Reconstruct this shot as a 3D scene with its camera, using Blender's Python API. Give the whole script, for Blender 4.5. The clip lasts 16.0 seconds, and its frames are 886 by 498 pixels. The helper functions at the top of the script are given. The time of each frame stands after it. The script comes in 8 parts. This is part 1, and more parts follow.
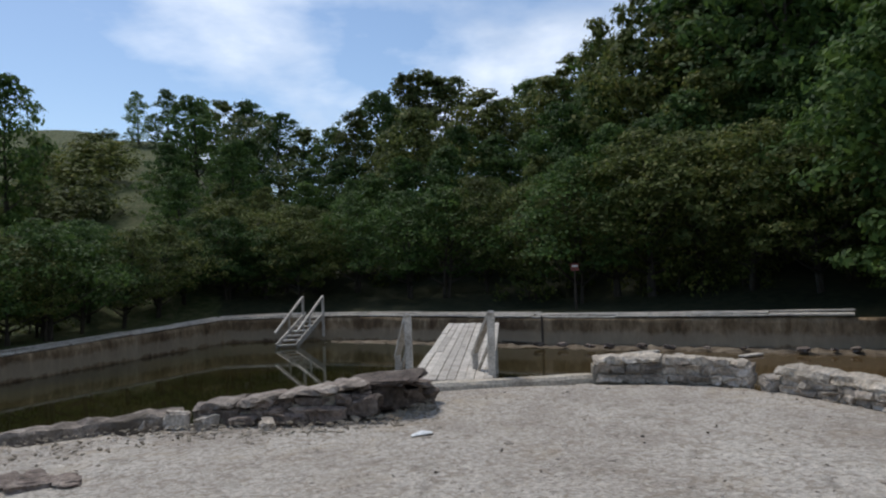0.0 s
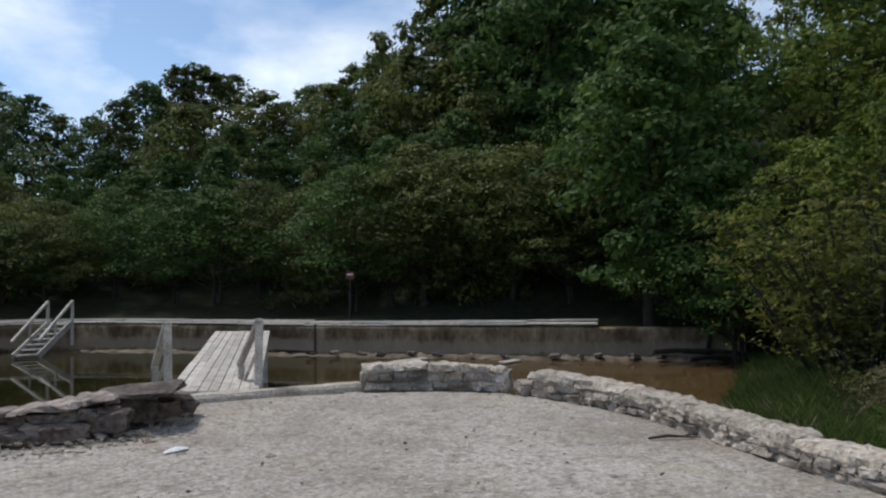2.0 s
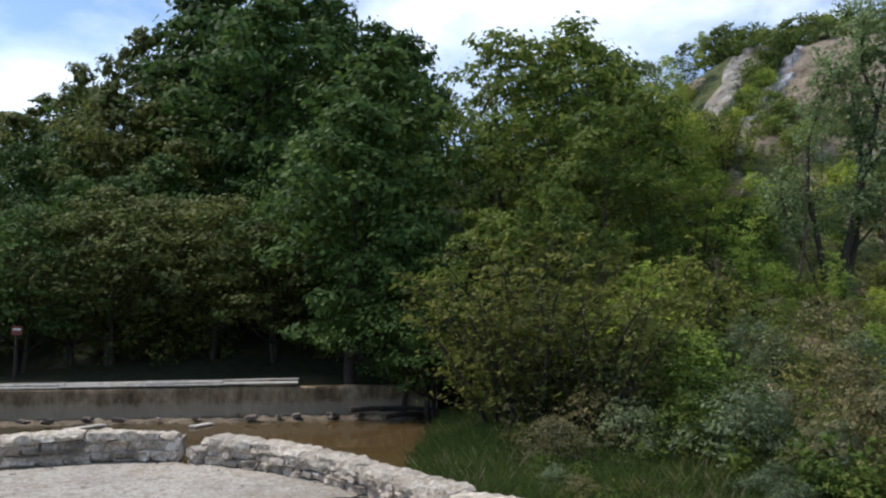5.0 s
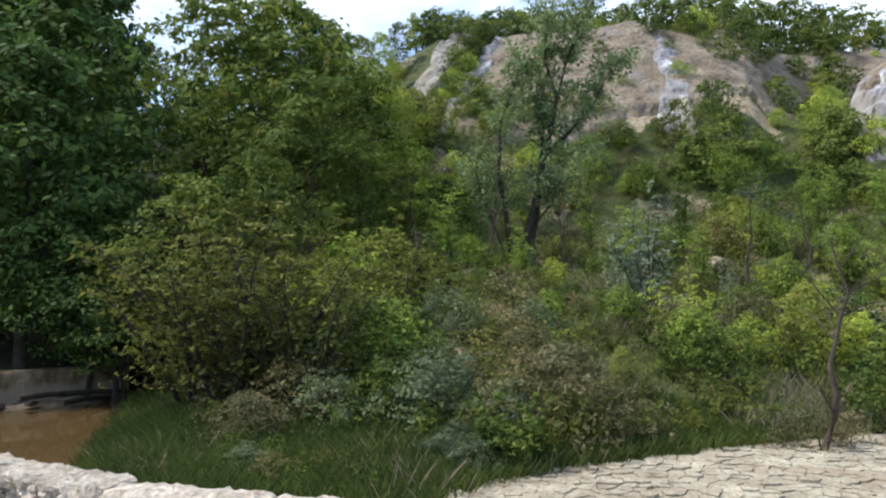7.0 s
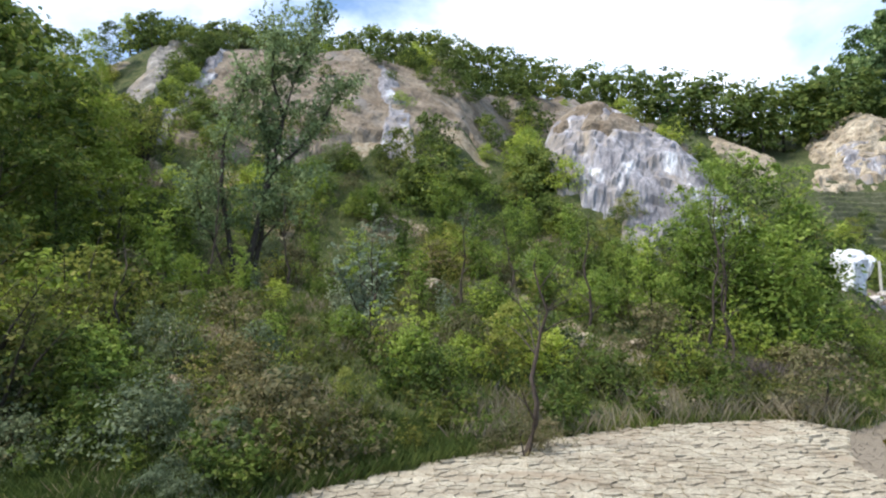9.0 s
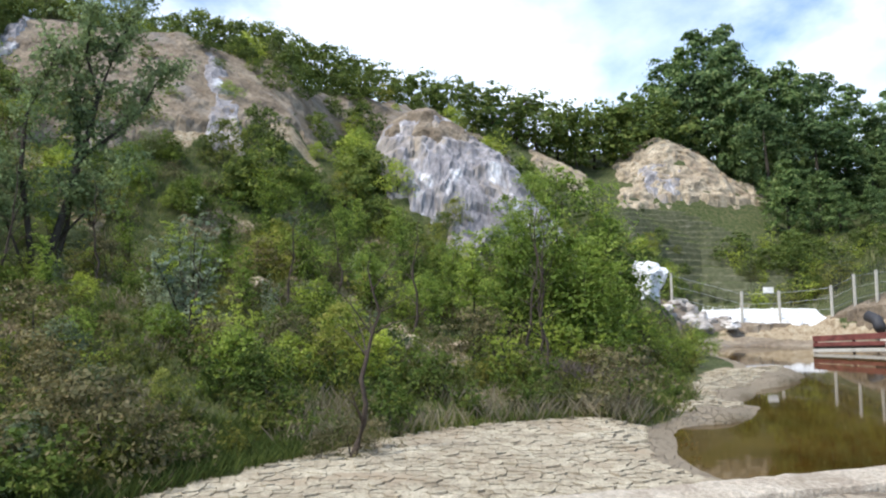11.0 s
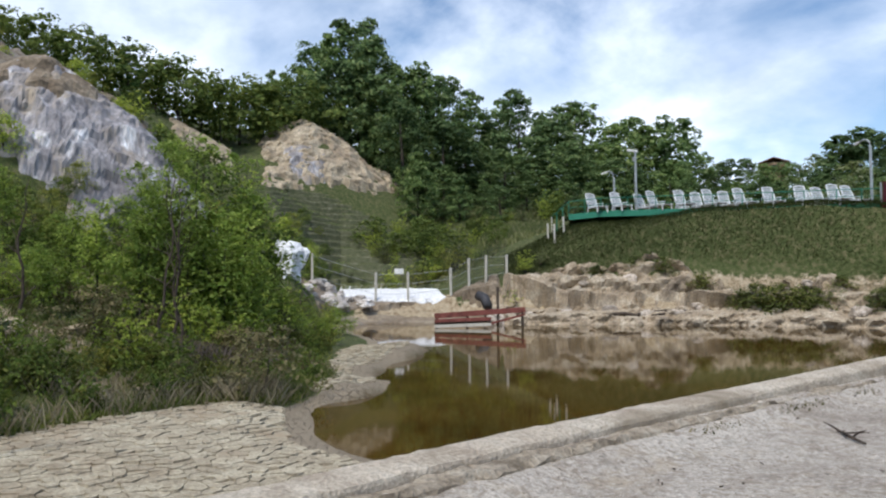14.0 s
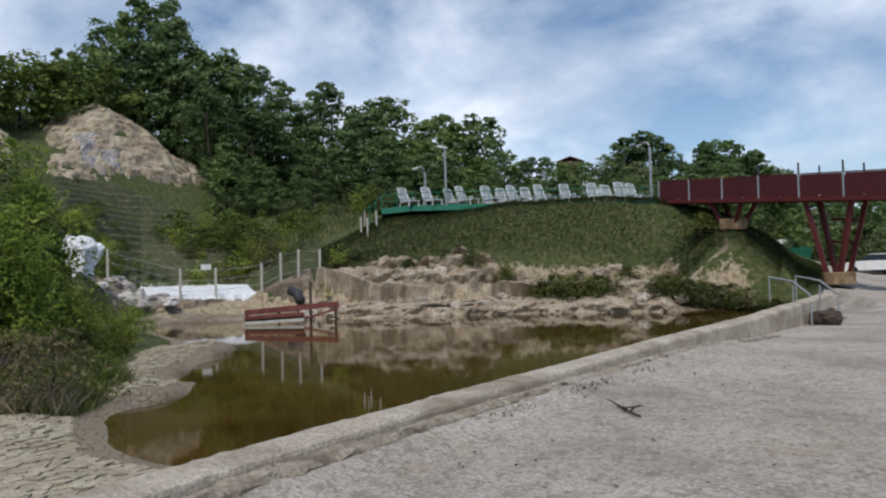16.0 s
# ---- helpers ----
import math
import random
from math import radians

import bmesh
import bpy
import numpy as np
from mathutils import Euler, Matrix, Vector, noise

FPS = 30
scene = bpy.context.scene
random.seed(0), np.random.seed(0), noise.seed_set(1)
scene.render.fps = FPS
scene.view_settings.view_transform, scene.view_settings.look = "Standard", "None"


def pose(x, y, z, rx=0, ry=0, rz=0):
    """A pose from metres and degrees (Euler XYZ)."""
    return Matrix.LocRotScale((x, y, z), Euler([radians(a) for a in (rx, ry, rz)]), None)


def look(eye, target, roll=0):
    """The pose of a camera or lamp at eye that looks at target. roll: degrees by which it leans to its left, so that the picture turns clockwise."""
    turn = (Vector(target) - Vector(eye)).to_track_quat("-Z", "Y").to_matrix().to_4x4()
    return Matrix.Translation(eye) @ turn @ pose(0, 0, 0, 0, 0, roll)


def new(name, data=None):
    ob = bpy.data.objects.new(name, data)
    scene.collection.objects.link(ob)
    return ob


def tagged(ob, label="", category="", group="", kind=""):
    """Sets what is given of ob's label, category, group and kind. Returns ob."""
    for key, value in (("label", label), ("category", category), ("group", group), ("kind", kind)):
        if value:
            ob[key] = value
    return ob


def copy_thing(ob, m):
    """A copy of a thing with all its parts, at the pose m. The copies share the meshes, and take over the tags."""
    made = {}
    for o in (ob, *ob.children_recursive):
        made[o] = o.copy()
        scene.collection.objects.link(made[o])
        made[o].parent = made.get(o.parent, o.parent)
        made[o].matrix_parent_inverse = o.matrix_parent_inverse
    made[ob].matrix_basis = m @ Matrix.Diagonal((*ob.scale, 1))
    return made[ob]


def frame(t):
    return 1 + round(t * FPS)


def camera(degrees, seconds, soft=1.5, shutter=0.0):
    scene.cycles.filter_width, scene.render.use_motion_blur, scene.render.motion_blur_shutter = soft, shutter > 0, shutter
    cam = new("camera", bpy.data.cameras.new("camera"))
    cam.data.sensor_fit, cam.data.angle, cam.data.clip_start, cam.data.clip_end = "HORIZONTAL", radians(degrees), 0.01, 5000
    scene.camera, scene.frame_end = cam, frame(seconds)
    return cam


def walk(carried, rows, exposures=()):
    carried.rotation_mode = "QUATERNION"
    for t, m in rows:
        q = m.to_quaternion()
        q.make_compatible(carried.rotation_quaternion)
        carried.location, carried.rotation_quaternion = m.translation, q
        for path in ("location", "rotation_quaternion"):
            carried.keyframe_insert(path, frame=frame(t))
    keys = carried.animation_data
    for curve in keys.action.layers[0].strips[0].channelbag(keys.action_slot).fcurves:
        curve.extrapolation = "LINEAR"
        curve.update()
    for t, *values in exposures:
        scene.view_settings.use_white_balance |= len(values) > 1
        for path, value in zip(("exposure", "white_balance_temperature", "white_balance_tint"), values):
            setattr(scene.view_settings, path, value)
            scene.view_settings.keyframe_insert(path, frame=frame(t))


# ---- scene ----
cam = camera(61.72, 16.0, soft=2.2, shutter=0.0)
PATH = [  # seconds, x, y, z, tilt, lean, turn
    (0.0, -0.002, 0.000, 1.6, 91.559, 2.009, 0.054),
    (0.5, -0.002, 0.023, 1.6, 91.288, 1.479, -2.958),
    (1.0, 0.006, 0.027, 1.6, 90.445, 1.289, -5.724),
    (1.5, 0.022, 0.047, 1.6, 90.881, 0.167, -11.390),
    (2.0, 0.075, 0.056, 1.6, 91.777, 0.580, -17.022),
    (2.5, 0.157, 0.041, 1.6, 92.557, 0.916, -20.015),
    (3.0, 0.265, 0.057, 1.6, 93.696, 0.490, -24.332),
    (3.5, 0.313, 0.052, 1.6, 94.434, 1.067, -28.904),
    (4.0, 0.342, 0.064, 1.6, 94.677, 0.759, -31.304),
    (6.5, 0.880, 0.031, 1.6, 95.448, 0.515, -54.613),
    (7.0, 0.958, 0.002, 1.6, 93.729, 1.051, -60.040),
    (7.5, 1.047, -0.008, 1.6, 94.426, 1.838, -66.229),
    (8.0, 1.094, 0.018, 1.6, 94.496, 1.734, -72.831),
    (10.5, 1.047, 0.211, 1.6, 95.120, 1.551, -89.839),
    (11.0, 1.078, 0.247, 1.6, 94.648, 0.724, -94.796),
    (11.5, 1.151, 0.254, 1.6, 94.289, 0.510, -100.281),
    (12.0, 1.233, 0.257, 1.6, 93.765, 1.399, -103.112),
    (12.5, 1.362, 0.229, 1.6, 93.109, 1.493, -110.965),
    (13.0, 1.486, 0.164, 1.6, 93.330, 0.368, -116.131),
    (13.5, 1.586, 0.122, 1.6, 93.141, -0.090, -119.249),
    (14.0, 1.591, 0.091, 1.6, 92.769, 0.441, -121.974),
    (14.5, 1.576, 0.080, 1.6, 93.067, 0.517, -125.786),
    (15.0, 1.559, 0.053, 1.6, 92.793, 1.219, -130.220),
    (15.5, 1.547, 0.044, 1.6, 92.704, 1.290, -133.150),
    (16.0, 1.529, 0.041, 1.6, 92.062, 1.452, -136.218),
]
EXPOSURES = [(0, -0.07), (2.0, 0.04), (4.0, 0.34), (6.5, 0.9), (8.0, 1.03), (11.0, 0.9), (13.0, 0.56), (14.5, 0.24), (16.0, -0.09)]
walk(cam, [(t, pose(*p)) for t, *p in PATH], EXPOSURES)

# ---- world, sun, exposure ----
SUN_AZ, SUN_EL = -35.0, 56.0   # compass-like angle from +y towards +x, height
world = bpy.data.worlds.new("sky")
scene.world = world
world.use_nodes = True


def wire(tree, a, out, b, inp):
    tree.links.new(a.outputs[out], b.inputs[inp])


def build_sky(tree):
    n = tree.nodes
    n.clear()
    out = n.new("ShaderNodeOutputWorld")
    bg = n.new("ShaderNodeBackground")
    sky = n.new("ShaderNodeTexSky")
    sky.sky_type = "NISHITA"
    sky.sun_disc = False
    sky.sun_elevation = radians(SUN_EL)
    sky.sun_rotation = radians(SUN_AZ)
    sky.air_density, sky.dust_density, sky.ozone_density = 1.0, 0.4, 3.0
    tc = n.new("ShaderNodeTexCoord")
    sep = n.new("ShaderNodeSeparateXYZ")
    wire(tree, tc, "Generated", sep, 0)
    # a cloud layer: the direction projected on a high plane
    up = n.new("ShaderNodeMath"); up.operation = "MAXIMUM"; up.inputs[1].default_value = 0.0
    wire(tree, sep, 2, up, 0)
    lift = n.new("ShaderNodeMath"); lift.operation = "ADD"; lift.inputs[1].default_value = 0.34
    wire(tree, up, 0, lift, 0)
    dx = n.new("ShaderNodeMath"); dx.operation = "DIVIDE"
    dy = n.new("ShaderNodeMath"); dy.operation = "DIVIDE"
    wire(tree, sep, 0, dx, 0); wire(tree, lift, 0, dx, 1)
    wire(tree, sep, 1, dy, 0); wire(tree, lift, 0, dy, 1)
    com = n.new("ShaderNodeCombineXYZ")
    wire(tree, dx, 0, com, 0); wire(tree, dy, 0, com, 1)
    com.inputs[2].default_value = 3.7
    big = n.new("ShaderNodeTexNoise")
    big.inputs["Scale"].default_value, big.inputs["Detail"].default_value, big.inputs["Roughness"].default_value = 1.9, 9, 0.55
    big.inputs["Distortion"].default_value = 0.15
    wire(tree, com, 0, big, "Vector")
    ramp = n.new("ShaderNodeValToRGB")
    ramp.color_ramp.elements[0].position, ramp.color_ramp.elements[1].position = 0.45, 0.72
    # thicker cloud towards the east
    east = n.new("ShaderNodeMath"); east.operation = "MULTIPLY_ADD"; east.inputs[1].default_value = 0.10
    wire(tree, sep, 0, east, 0); wire(tree, big, 0, east, 2)
    wire(tree, east, 0, ramp, 0)
    # shade inside the clouds
    inner = n.new("ShaderNodeTexNoise")
    inner.inputs["Scale"].default_value, inner.inputs["Detail"].default_value = 2.3, 6
    wire(tree, com, 0, inner, "Vector")
    shade = n.new("ShaderNodeValToRGB")
    e = shade.color_ramp.elements
    e[0].position, e[0].color = 0.33, (4.2, 5.1, 6.6, 1)
    e[1].position, e[1].color = 0.62, (8.2, 8.9, 10.0, 1)
    wire(tree, inner, 0, shade, 0)
    mix = n.new("ShaderNodeMix"); mix.data_type = "RGBA"
    wire(tree, ramp, 0, mix, 0)
    wire(tree, sky, 0, mix, 6)
    wire(tree, shade, 0, mix, 7)
    wire(tree, mix, 2, bg, 0)
    bg.inputs[1].default_value = 0.125
    wire(tree, bg, 0, out, 0)


build_sky(world.node_tree)
sun = new("sun", bpy.data.lights.new("sun", "SUN"))
sun.data.energy, sun.data.angle, sun.data.color = 2.6, radians(8), (1.0, 0.955, 0.885)
_sa, _se = radians(SUN_AZ), radians(SUN_EL)
sun.matrix_world = look((math.sin(_sa) * math.cos(_se) * 90, math.cos(_sa) * math.cos(_se) * 90, math.sin(_se) * 90), (0, 0, 0))

# ---- materials ----


def ramp_of(tree, colours, positions=None):
    r = tree.nodes.new("ShaderNodeValToRGB")
    el = r.color_ramp.elements
    while len(el) < len(colours):
        el.new(0.5)
    for i, c in enumerate(colours):
        el[i].position = positions[i] if positions else i / (len(colours) - 1)
        el[i].color = (*c, 1)
    return r


def noise_node(tree, vec, scale, detail=6, rough=0.6, dist=0.0):
    t = tree.nodes.new("ShaderNodeTexNoise")
    t.inputs["Scale"].default_value, t.inputs["Detail"].default_value = scale, detail
    t.inputs["Roughness"].default_value, t.inputs["Distortion"].default_value = rough, dist
    if vec is not None:
        tree.links.new(vec, t.inputs["Vector"])
    return t


def mix_col(tree, fac, a, b, mode="MIX"):
    m = tree.nodes.new("ShaderNodeMix")
    m.data_type, m.blend_type = "RGBA", mode
    for sock, v in ((0, fac), (6, a), (7, b)):
        if isinstance(v, (int, float)):
            m.inputs[sock].default_value = v
        elif isinstance(v, tuple):
            m.inputs[sock].default_value = (*v, 1)
        else:
            tree.links.new(v, m.inputs[sock])
    return m.outputs[2]


def mat_base(name):
    m = bpy.data.materials.new(name)
    m.use_nodes = True
    t = m.node_tree
    return m, t, t.nodes["Principled BSDF"]


def add_bump(t, b, height, strength, distance):
    k = t.nodes.new("ShaderNodeBump")
    k.inputs["Strength"].default_value, k.inputs["Distance"].default_value = strength, distance
    t.links.new(height, k.inputs["Height"])
    t.links.new(k.outputs[0], b.inputs["Normal"])
    return k


def surface(name, colours, scale=3.0, fine=30.0, rough=0.85, bump=0.4, depth=0.02, metal=0.0, stain=None, stretch=(1, 1, 1), local=False, vary=0.0, spec=0.3):
    """A worn surface: colours over a coarse noise, a fine grain, stains and relief."""
    m, t, b = mat_base(name)
    if local:
        co = t.nodes.new("ShaderNodeTexCoord").outputs["Object"]
    else:
        co = t.nodes.new("ShaderNodeNewGeometry").outputs["Position"]
    mp = t.nodes.new("ShaderNodeMapping")
    mp.inputs["Scale"].default_value = stretch
    t.links.new(co, mp.inputs[0])
    v = mp.outputs[0]
    n1 = noise_node(t, v, scale, 5, 0.6, 0.3)
    r = ramp_of(t, colours, [0.3 + 0.4 * i / max(1, len(colours) - 1) for i in range(len(colours))])
    t.links.new(n1.outputs[0], r.inputs[0])
    n2 = noise_node(t, v, fine, 4, 0.65)
    g = ramp_of(t, [(0.48, 0.48, 0.48), (1.42, 1.42, 1.42)], [0.3, 0.7])
    t.links.new(n2.outputs[0], g.inputs[0])
    col = mix_col(t, 0.8, r.outputs[0], g.outputs[0], "MULTIPLY")
    if stain:
        n3 = noise_node(t, v, scale * 0.33, 6, 0.7, 0.6)
        sr = ramp_of(t, [(0, 0, 0), (1, 1, 1)], [0.52, 0.66])
        t.links.new(n3.outputs[0], sr.inputs[0])
        col = mix_col(t, sr.outputs[0], col, stain)
    if vary:
        oi = t.nodes.new("ShaderNodeObjectInfo")
        vr = ramp_of(t, [(1 - vary,) * 3, (1 + vary,) * 3])
        t.links.new(oi.outputs["Random"], vr.inputs[0])
        col = mix_col(t, 1.0, col, vr.outputs[0], "MULTIPLY")
    t.links.new(col, b.inputs["Base Color"])
    b.inputs["Roughness"].default_value, b.inputs["Metallic"].default_value = rough, metal
    b.inputs["Specular IOR Level"].default_value = spec
    if bump:
        add_bump(t, b, n2.outputs[0], bump, depth)
    return m


def leaf_material(name, dark, light, glow=0.35, tip=None):
    m, t, b = mat_base(name)
    geo = t.nodes.new("ShaderNodeNewGeometry")
    oi = t.nodes.new("ShaderNodeObjectInfo")
    r = ramp_of(t, [dark, light] if not tip else [dark, light, tip], None if not tip else [0.0, 0.8, 1.0])
    t.links.new(geo.outputs["Random Per Island"], r.inputs[0])
    tone = ramp_of(t, [(0.62, 0.66, 0.62), (0.98, 1.0, 1.0), (1.16, 1.12, 0.98)], [0.0, 0.5, 1.0])
    t.links.new(oi.outputs["Random"], tone.inputs[0])
    col = mix_col(t, 1.0, r.outputs[0], tone.outputs[0], "MULTIPLY")
    big = noise_node(t, geo.outputs["Position"], 0.45, 3)
    tr = ramp_of(t, [(0.7, 0.75, 0.7), (1.25, 1.2, 1.1)], [0.35, 0.65])
    t.links.new(big.outputs[0], tr.inputs[0])
    col = mix_col(t, 1.0, col, tr.outputs[0], "MULTIPLY")
    t.links.new(col, b.inputs["Base Color"])
    b.inputs["Roughness"].default_value = 0.65
    b.inputs["Specular IOR Level"].default_value = 0.16
    tl = t.nodes.new("ShaderNodeBsdfTranslucent")
    t.links.new(col, tl.inputs[0])
    mx = t.nodes.new("ShaderNodeMixShader")
    mx.inputs[0].default_value = glow
    t.links.new(b.outputs[0], mx.inputs[1])
    t.links.new(tl.outputs[0], mx.inputs[2])
    t.links.new(mx.outputs[0], t.nodes["Material Output"].inputs[0])
    return m


def ground_material():
    """Pale gravel, cracked mud, sand, grass and woodland floor, laid out by the weights that the ground carries."""
    m, t, b = mat_base("ground")
    geo = t.nodes.new("ShaderNodeNewGeometry")
    pos = geo.outputs["Position"]
    coarse = noise_node(t, pos, 0.55, 6, 0.62, 0.4).outputs[0]
    mid = noise_node(t, pos, 3.2, 6, 0.65, 0.3).outputs[0]
    fine = noise_node(t, pos, 22, 5, 0.7).outputs[0]

    def ramp(src, cols, pos_):
        r = ramp_of(t, cols, pos_)
        t.links.new(src, r.inputs[0])
        return r.outputs[0]

    def weight(name):
        a = t.nodes.new("ShaderNodeAttribute")
        a.attribute_name = name
        ad = t.nodes.new("ShaderNodeMath"); ad.operation = "ADD"
        s = t.nodes.new("ShaderNodeMath"); s.operation = "MULTIPLY_ADD"
        s.inputs[1].default_value, s.inputs[2].default_value = 0.9, -0.45
        t.links.new(mid, s.inputs[0])
        t.links.new(a.outputs["Fac"], ad.inputs[0]); t.links.new(s.outputs[0], ad.inputs[1])
        return ramp(ad.outputs[0], [(0, 0, 0), (1, 1, 1)], [0.42, 0.58])

    grain = ramp(fine, [(0.5, 0.5, 0.5), (1.34, 1.34, 1.34)], [0.3, 0.7])
    gravel = mix_col(t, 1.0, ramp(coarse, [(0.335, 0.288, 0.24), (0.485, 0.433, 0.372), (0.595, 0.545, 0.475)], [0.3, 0.5, 0.7]), grain, "MULTIPLY")
    gravel = mix_col(t, ramp(mid, [(1, 1, 1), (0, 0, 0)], [0.3, 0.44]), gravel, (0.27, 0.24, 0.2))
    tan = noise_node(t, pos, 0.9, 5, 0.7, 0.8).outputs[0]
    gravel = mix_col(t, ramp(tan, [(0, 0, 0), (0.75, 0.75, 0.75)], [0.55, 0.7]), gravel, (0.42, 0.34, 0.24))
    bits = noise_node(t, pos, 11, 3, 0.8, 1.2).outputs[0]
    gravel = mix_col(t, ramp(bits, [(0, 0, 0), (0.8, 0.8, 0.8)], [0.57, 0.64]), gravel, (0.17, 0.14, 0.11))
    gravel = mix_col(t, ramp(bits, [(0.8, 0.8, 0.8), (0, 0, 0)], [0.33, 0.42]), gravel, (0.62, 0.575, 0.5))
    marks = noise_node(t, pos, 5.5, 4, 0.75, 1.5).outputs[0]
    gravel = mix_col(t, ramp(marks, [(0, 0, 0), (0.8, 0.8, 0.8)], [0.51, 0.63]), gravel, (0.27, 0.222, 0.172))
    # dry mud with shrinkage cracks
    vo = t.nodes.new("ShaderNodeTexVoronoi")
    vo.feature = "DISTANCE_TO_EDGE"
    vo.inputs["Scale"].default_value = 5.5
    warp = noise_node(t, pos, 2.0, 3)
    wv = t.nodes.new("ShaderNodeVectorMath"); wv.operation = "MULTIPLY_ADD"
    wv.inputs[1].default_value = (0.35, 0.35, 0)
    t.links.new(warp.outputs[1], wv.inputs[0]); t.links.new(pos, wv.inputs[2])
    t.links.new(wv.outputs[0], vo.inputs["Vector"])
    plates = ramp(vo.outputs[0], [(0, 0, 0), (1, 1, 1)], [0.012, 0.06])
    mud = mix_col(t, 1.0, ramp(mid, [(0.30, 0.265, 0.195), (0.45, 0.41, 0.315)], [0.35, 0.65]), grain, "MULTIPLY")
    mud = mix_col(t, plates, (0.13, 0.11, 0.08), mud)
    sand = mix_col(t, 1.0, ramp(mid, [(0.22, 0.16, 0.10), (0.37, 0.295, 0.195), (0.47, 0.41, 0.305)], [0.34, 0.5, 0.68]), grain, "MULTIPLY")
    grass = mix_col(t, 1.0, ramp(mid, [(0.032, 0.05, 0.015), (0.075, 0.092, 0.032), (0.165, 0.145, 0.08)], [0.3, 0.5, 0.72]), grain, "MULTIPLY")
    # Floor of the wood near black, with the trees' shade in its colour.
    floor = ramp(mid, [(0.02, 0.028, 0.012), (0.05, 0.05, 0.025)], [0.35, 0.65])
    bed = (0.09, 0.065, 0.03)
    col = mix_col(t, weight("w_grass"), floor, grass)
    col = mix_col(t, weight("w_sand"), col, sand)
    col = mix_col(t, weight("w_mud"), col, mud)
    col = mix_col(t, weight("w_wet"), col, mix_col(t, 0.35, (0.26, 0.215, 0.155), grain, "MULTIPLY"))
    at = t.nodes.new("ShaderNodeAttribute"); at.attribute_name = "w_bed"
    col = mix_col(t, at.outputs["Fac"], col, bed)
    at2 = t.nodes.new("ShaderNodeAttribute"); at2.attribute_name = "w_plaza"
    col = mix_col(t, at2.outputs["Fac"], col, gravel)
    t.links.new(col, b.inputs["Base Color"])
    b.inputs["Roughness"].default_value = 0.92
    b.inputs["Specular IOR Level"].default_value = 0.2
    wm = t.nodes.new("ShaderNodeAttribute"); wm.attribute_name = "w_mud"
    h = mix_col(t, wm.outputs["Fac"], mix_col(t, 0.5, fine, mid), mix_col(t, 0.25, plates, fine))
    add_bump(t, b, h, 1.0, 0.07)
    return m


def water_material(name, deep, shallow, silt=None):
    m, t, b = mat_base(name)
    geo = t.nodes.new("ShaderNodeNewGeometry")
    n = noise_node(t, geo.outputs["Position"], 0.35, 4)
    r = ramp_of(t, [deep, shallow], [0.35, 0.65])
    t.links.new(n.outputs[0], r.inputs[0])
    col = r.outputs[0]
    if silt:
        sep = t.nodes.new("ShaderNodeSeparateXYZ")
        t.links.new(geo.outputs["Position"], sep.inputs[0])
        mr = t.nodes.new("ShaderNodeMapRange")
        mr.inputs["From Min"].default_value, mr.inputs["From Max"].default_value = silt[0], silt[1]
        t.links.new(sep.outputs["X"], mr.inputs["Value"])
        col = mix_col(t, mr.outputs[0], col, silt[2])
    t.links.new(col, b.inputs["Base Color"])
    b.inputs["Roughness"].default_value = 0.04
    b.inputs["IOR"].default_value = 1.33
    rip = noise_node(t, geo.outputs["Position"], 2.2, 3, 0.5, 0.2)
    add_bump(t, b, rip.outputs[0], 0.05, 0.02)
    return m


def flat_paint(name, col, rough=0.5, metal=0.0, vary=0.12):
    return surface(name, [tuple(c * (1 - vary) for c in col), tuple(min(1, c * (1 + vary)) for c in col)], 2.5, 40, rough, 0.08, 0.004, metal, local=True)


M_GROUND = ground_material()
M_WATER = water_material("pond_water", (0.046, 0.025, 0.004), (0.085, 0.049, 0.009))
M_POOLWATER = water_material("pool_water", (0.014, 0.016, 0.005), (0.034, 0.028, 0.010), (0.0, 8.0, (0.10, 0.064, 0.027)))
M_CONC = surface("old_concrete", [(0.0784, 0.05, 0.0267), (0.168, 0.113, 0.0645), (0.269, 0.19, 0.116), (0.426, 0.32, 0.211)], 1.5, 9, 0.92, 0.7, 0.03, stain=(0.084, 0.052, 0.0301), stretch=(1, 1, 0.4), spec=0.15)


def tide_band(mat, low, high, col, seed):
    """A paler band left by the water between two heights, with a ragged edge."""
    t = mat.node_tree
    b = t.nodes["Principled BSDF"]
    old = b.inputs["Base Color"].links[0].from_socket
    geo = t.nodes.new("ShaderNodeNewGeometry")
    sep = t.nodes.new("ShaderNodeSeparateXYZ")
    t.links.new(geo.outputs["Position"], sep.inputs[0])
    n = noise_node(t, geo.outputs["Position"], 1.7, 5, 0.7, 0.5)
    add = t.nodes.new("ShaderNodeMath"); add.operation = "MULTIPLY_ADD"
    add.inputs[1].default_value, add.inputs[2].default_value = 0.5, -0.25 - low
    t.links.new(n.outputs[0], add.inputs[0])
    s = t.nodes.new("ShaderNodeMath"); s.operation = "ADD"
    t.links.new(sep.outputs["Z"], s.inputs[0]); t.links.new(add.outputs[0], s.inputs[1])
    dv = t.nodes.new("ShaderNodeMath"); dv.operation = "DIVIDE"
    dv.inputs[1].default_value = high - low
    t.links.new(s.outputs[0], dv.inputs[0])
    r = ramp_of(t, [(0, 0, 0), (0.75, 0.75, 0.75), (0.6, 0.6, 0.6), (0, 0, 0)], [0.0, 0.15, 0.75, 1.0])
    t.links.new(dv.outputs[0], r.inputs[0])
    t.links.new(mix_col(t, r.outputs[0], old, col), b.inputs["Base Color"])


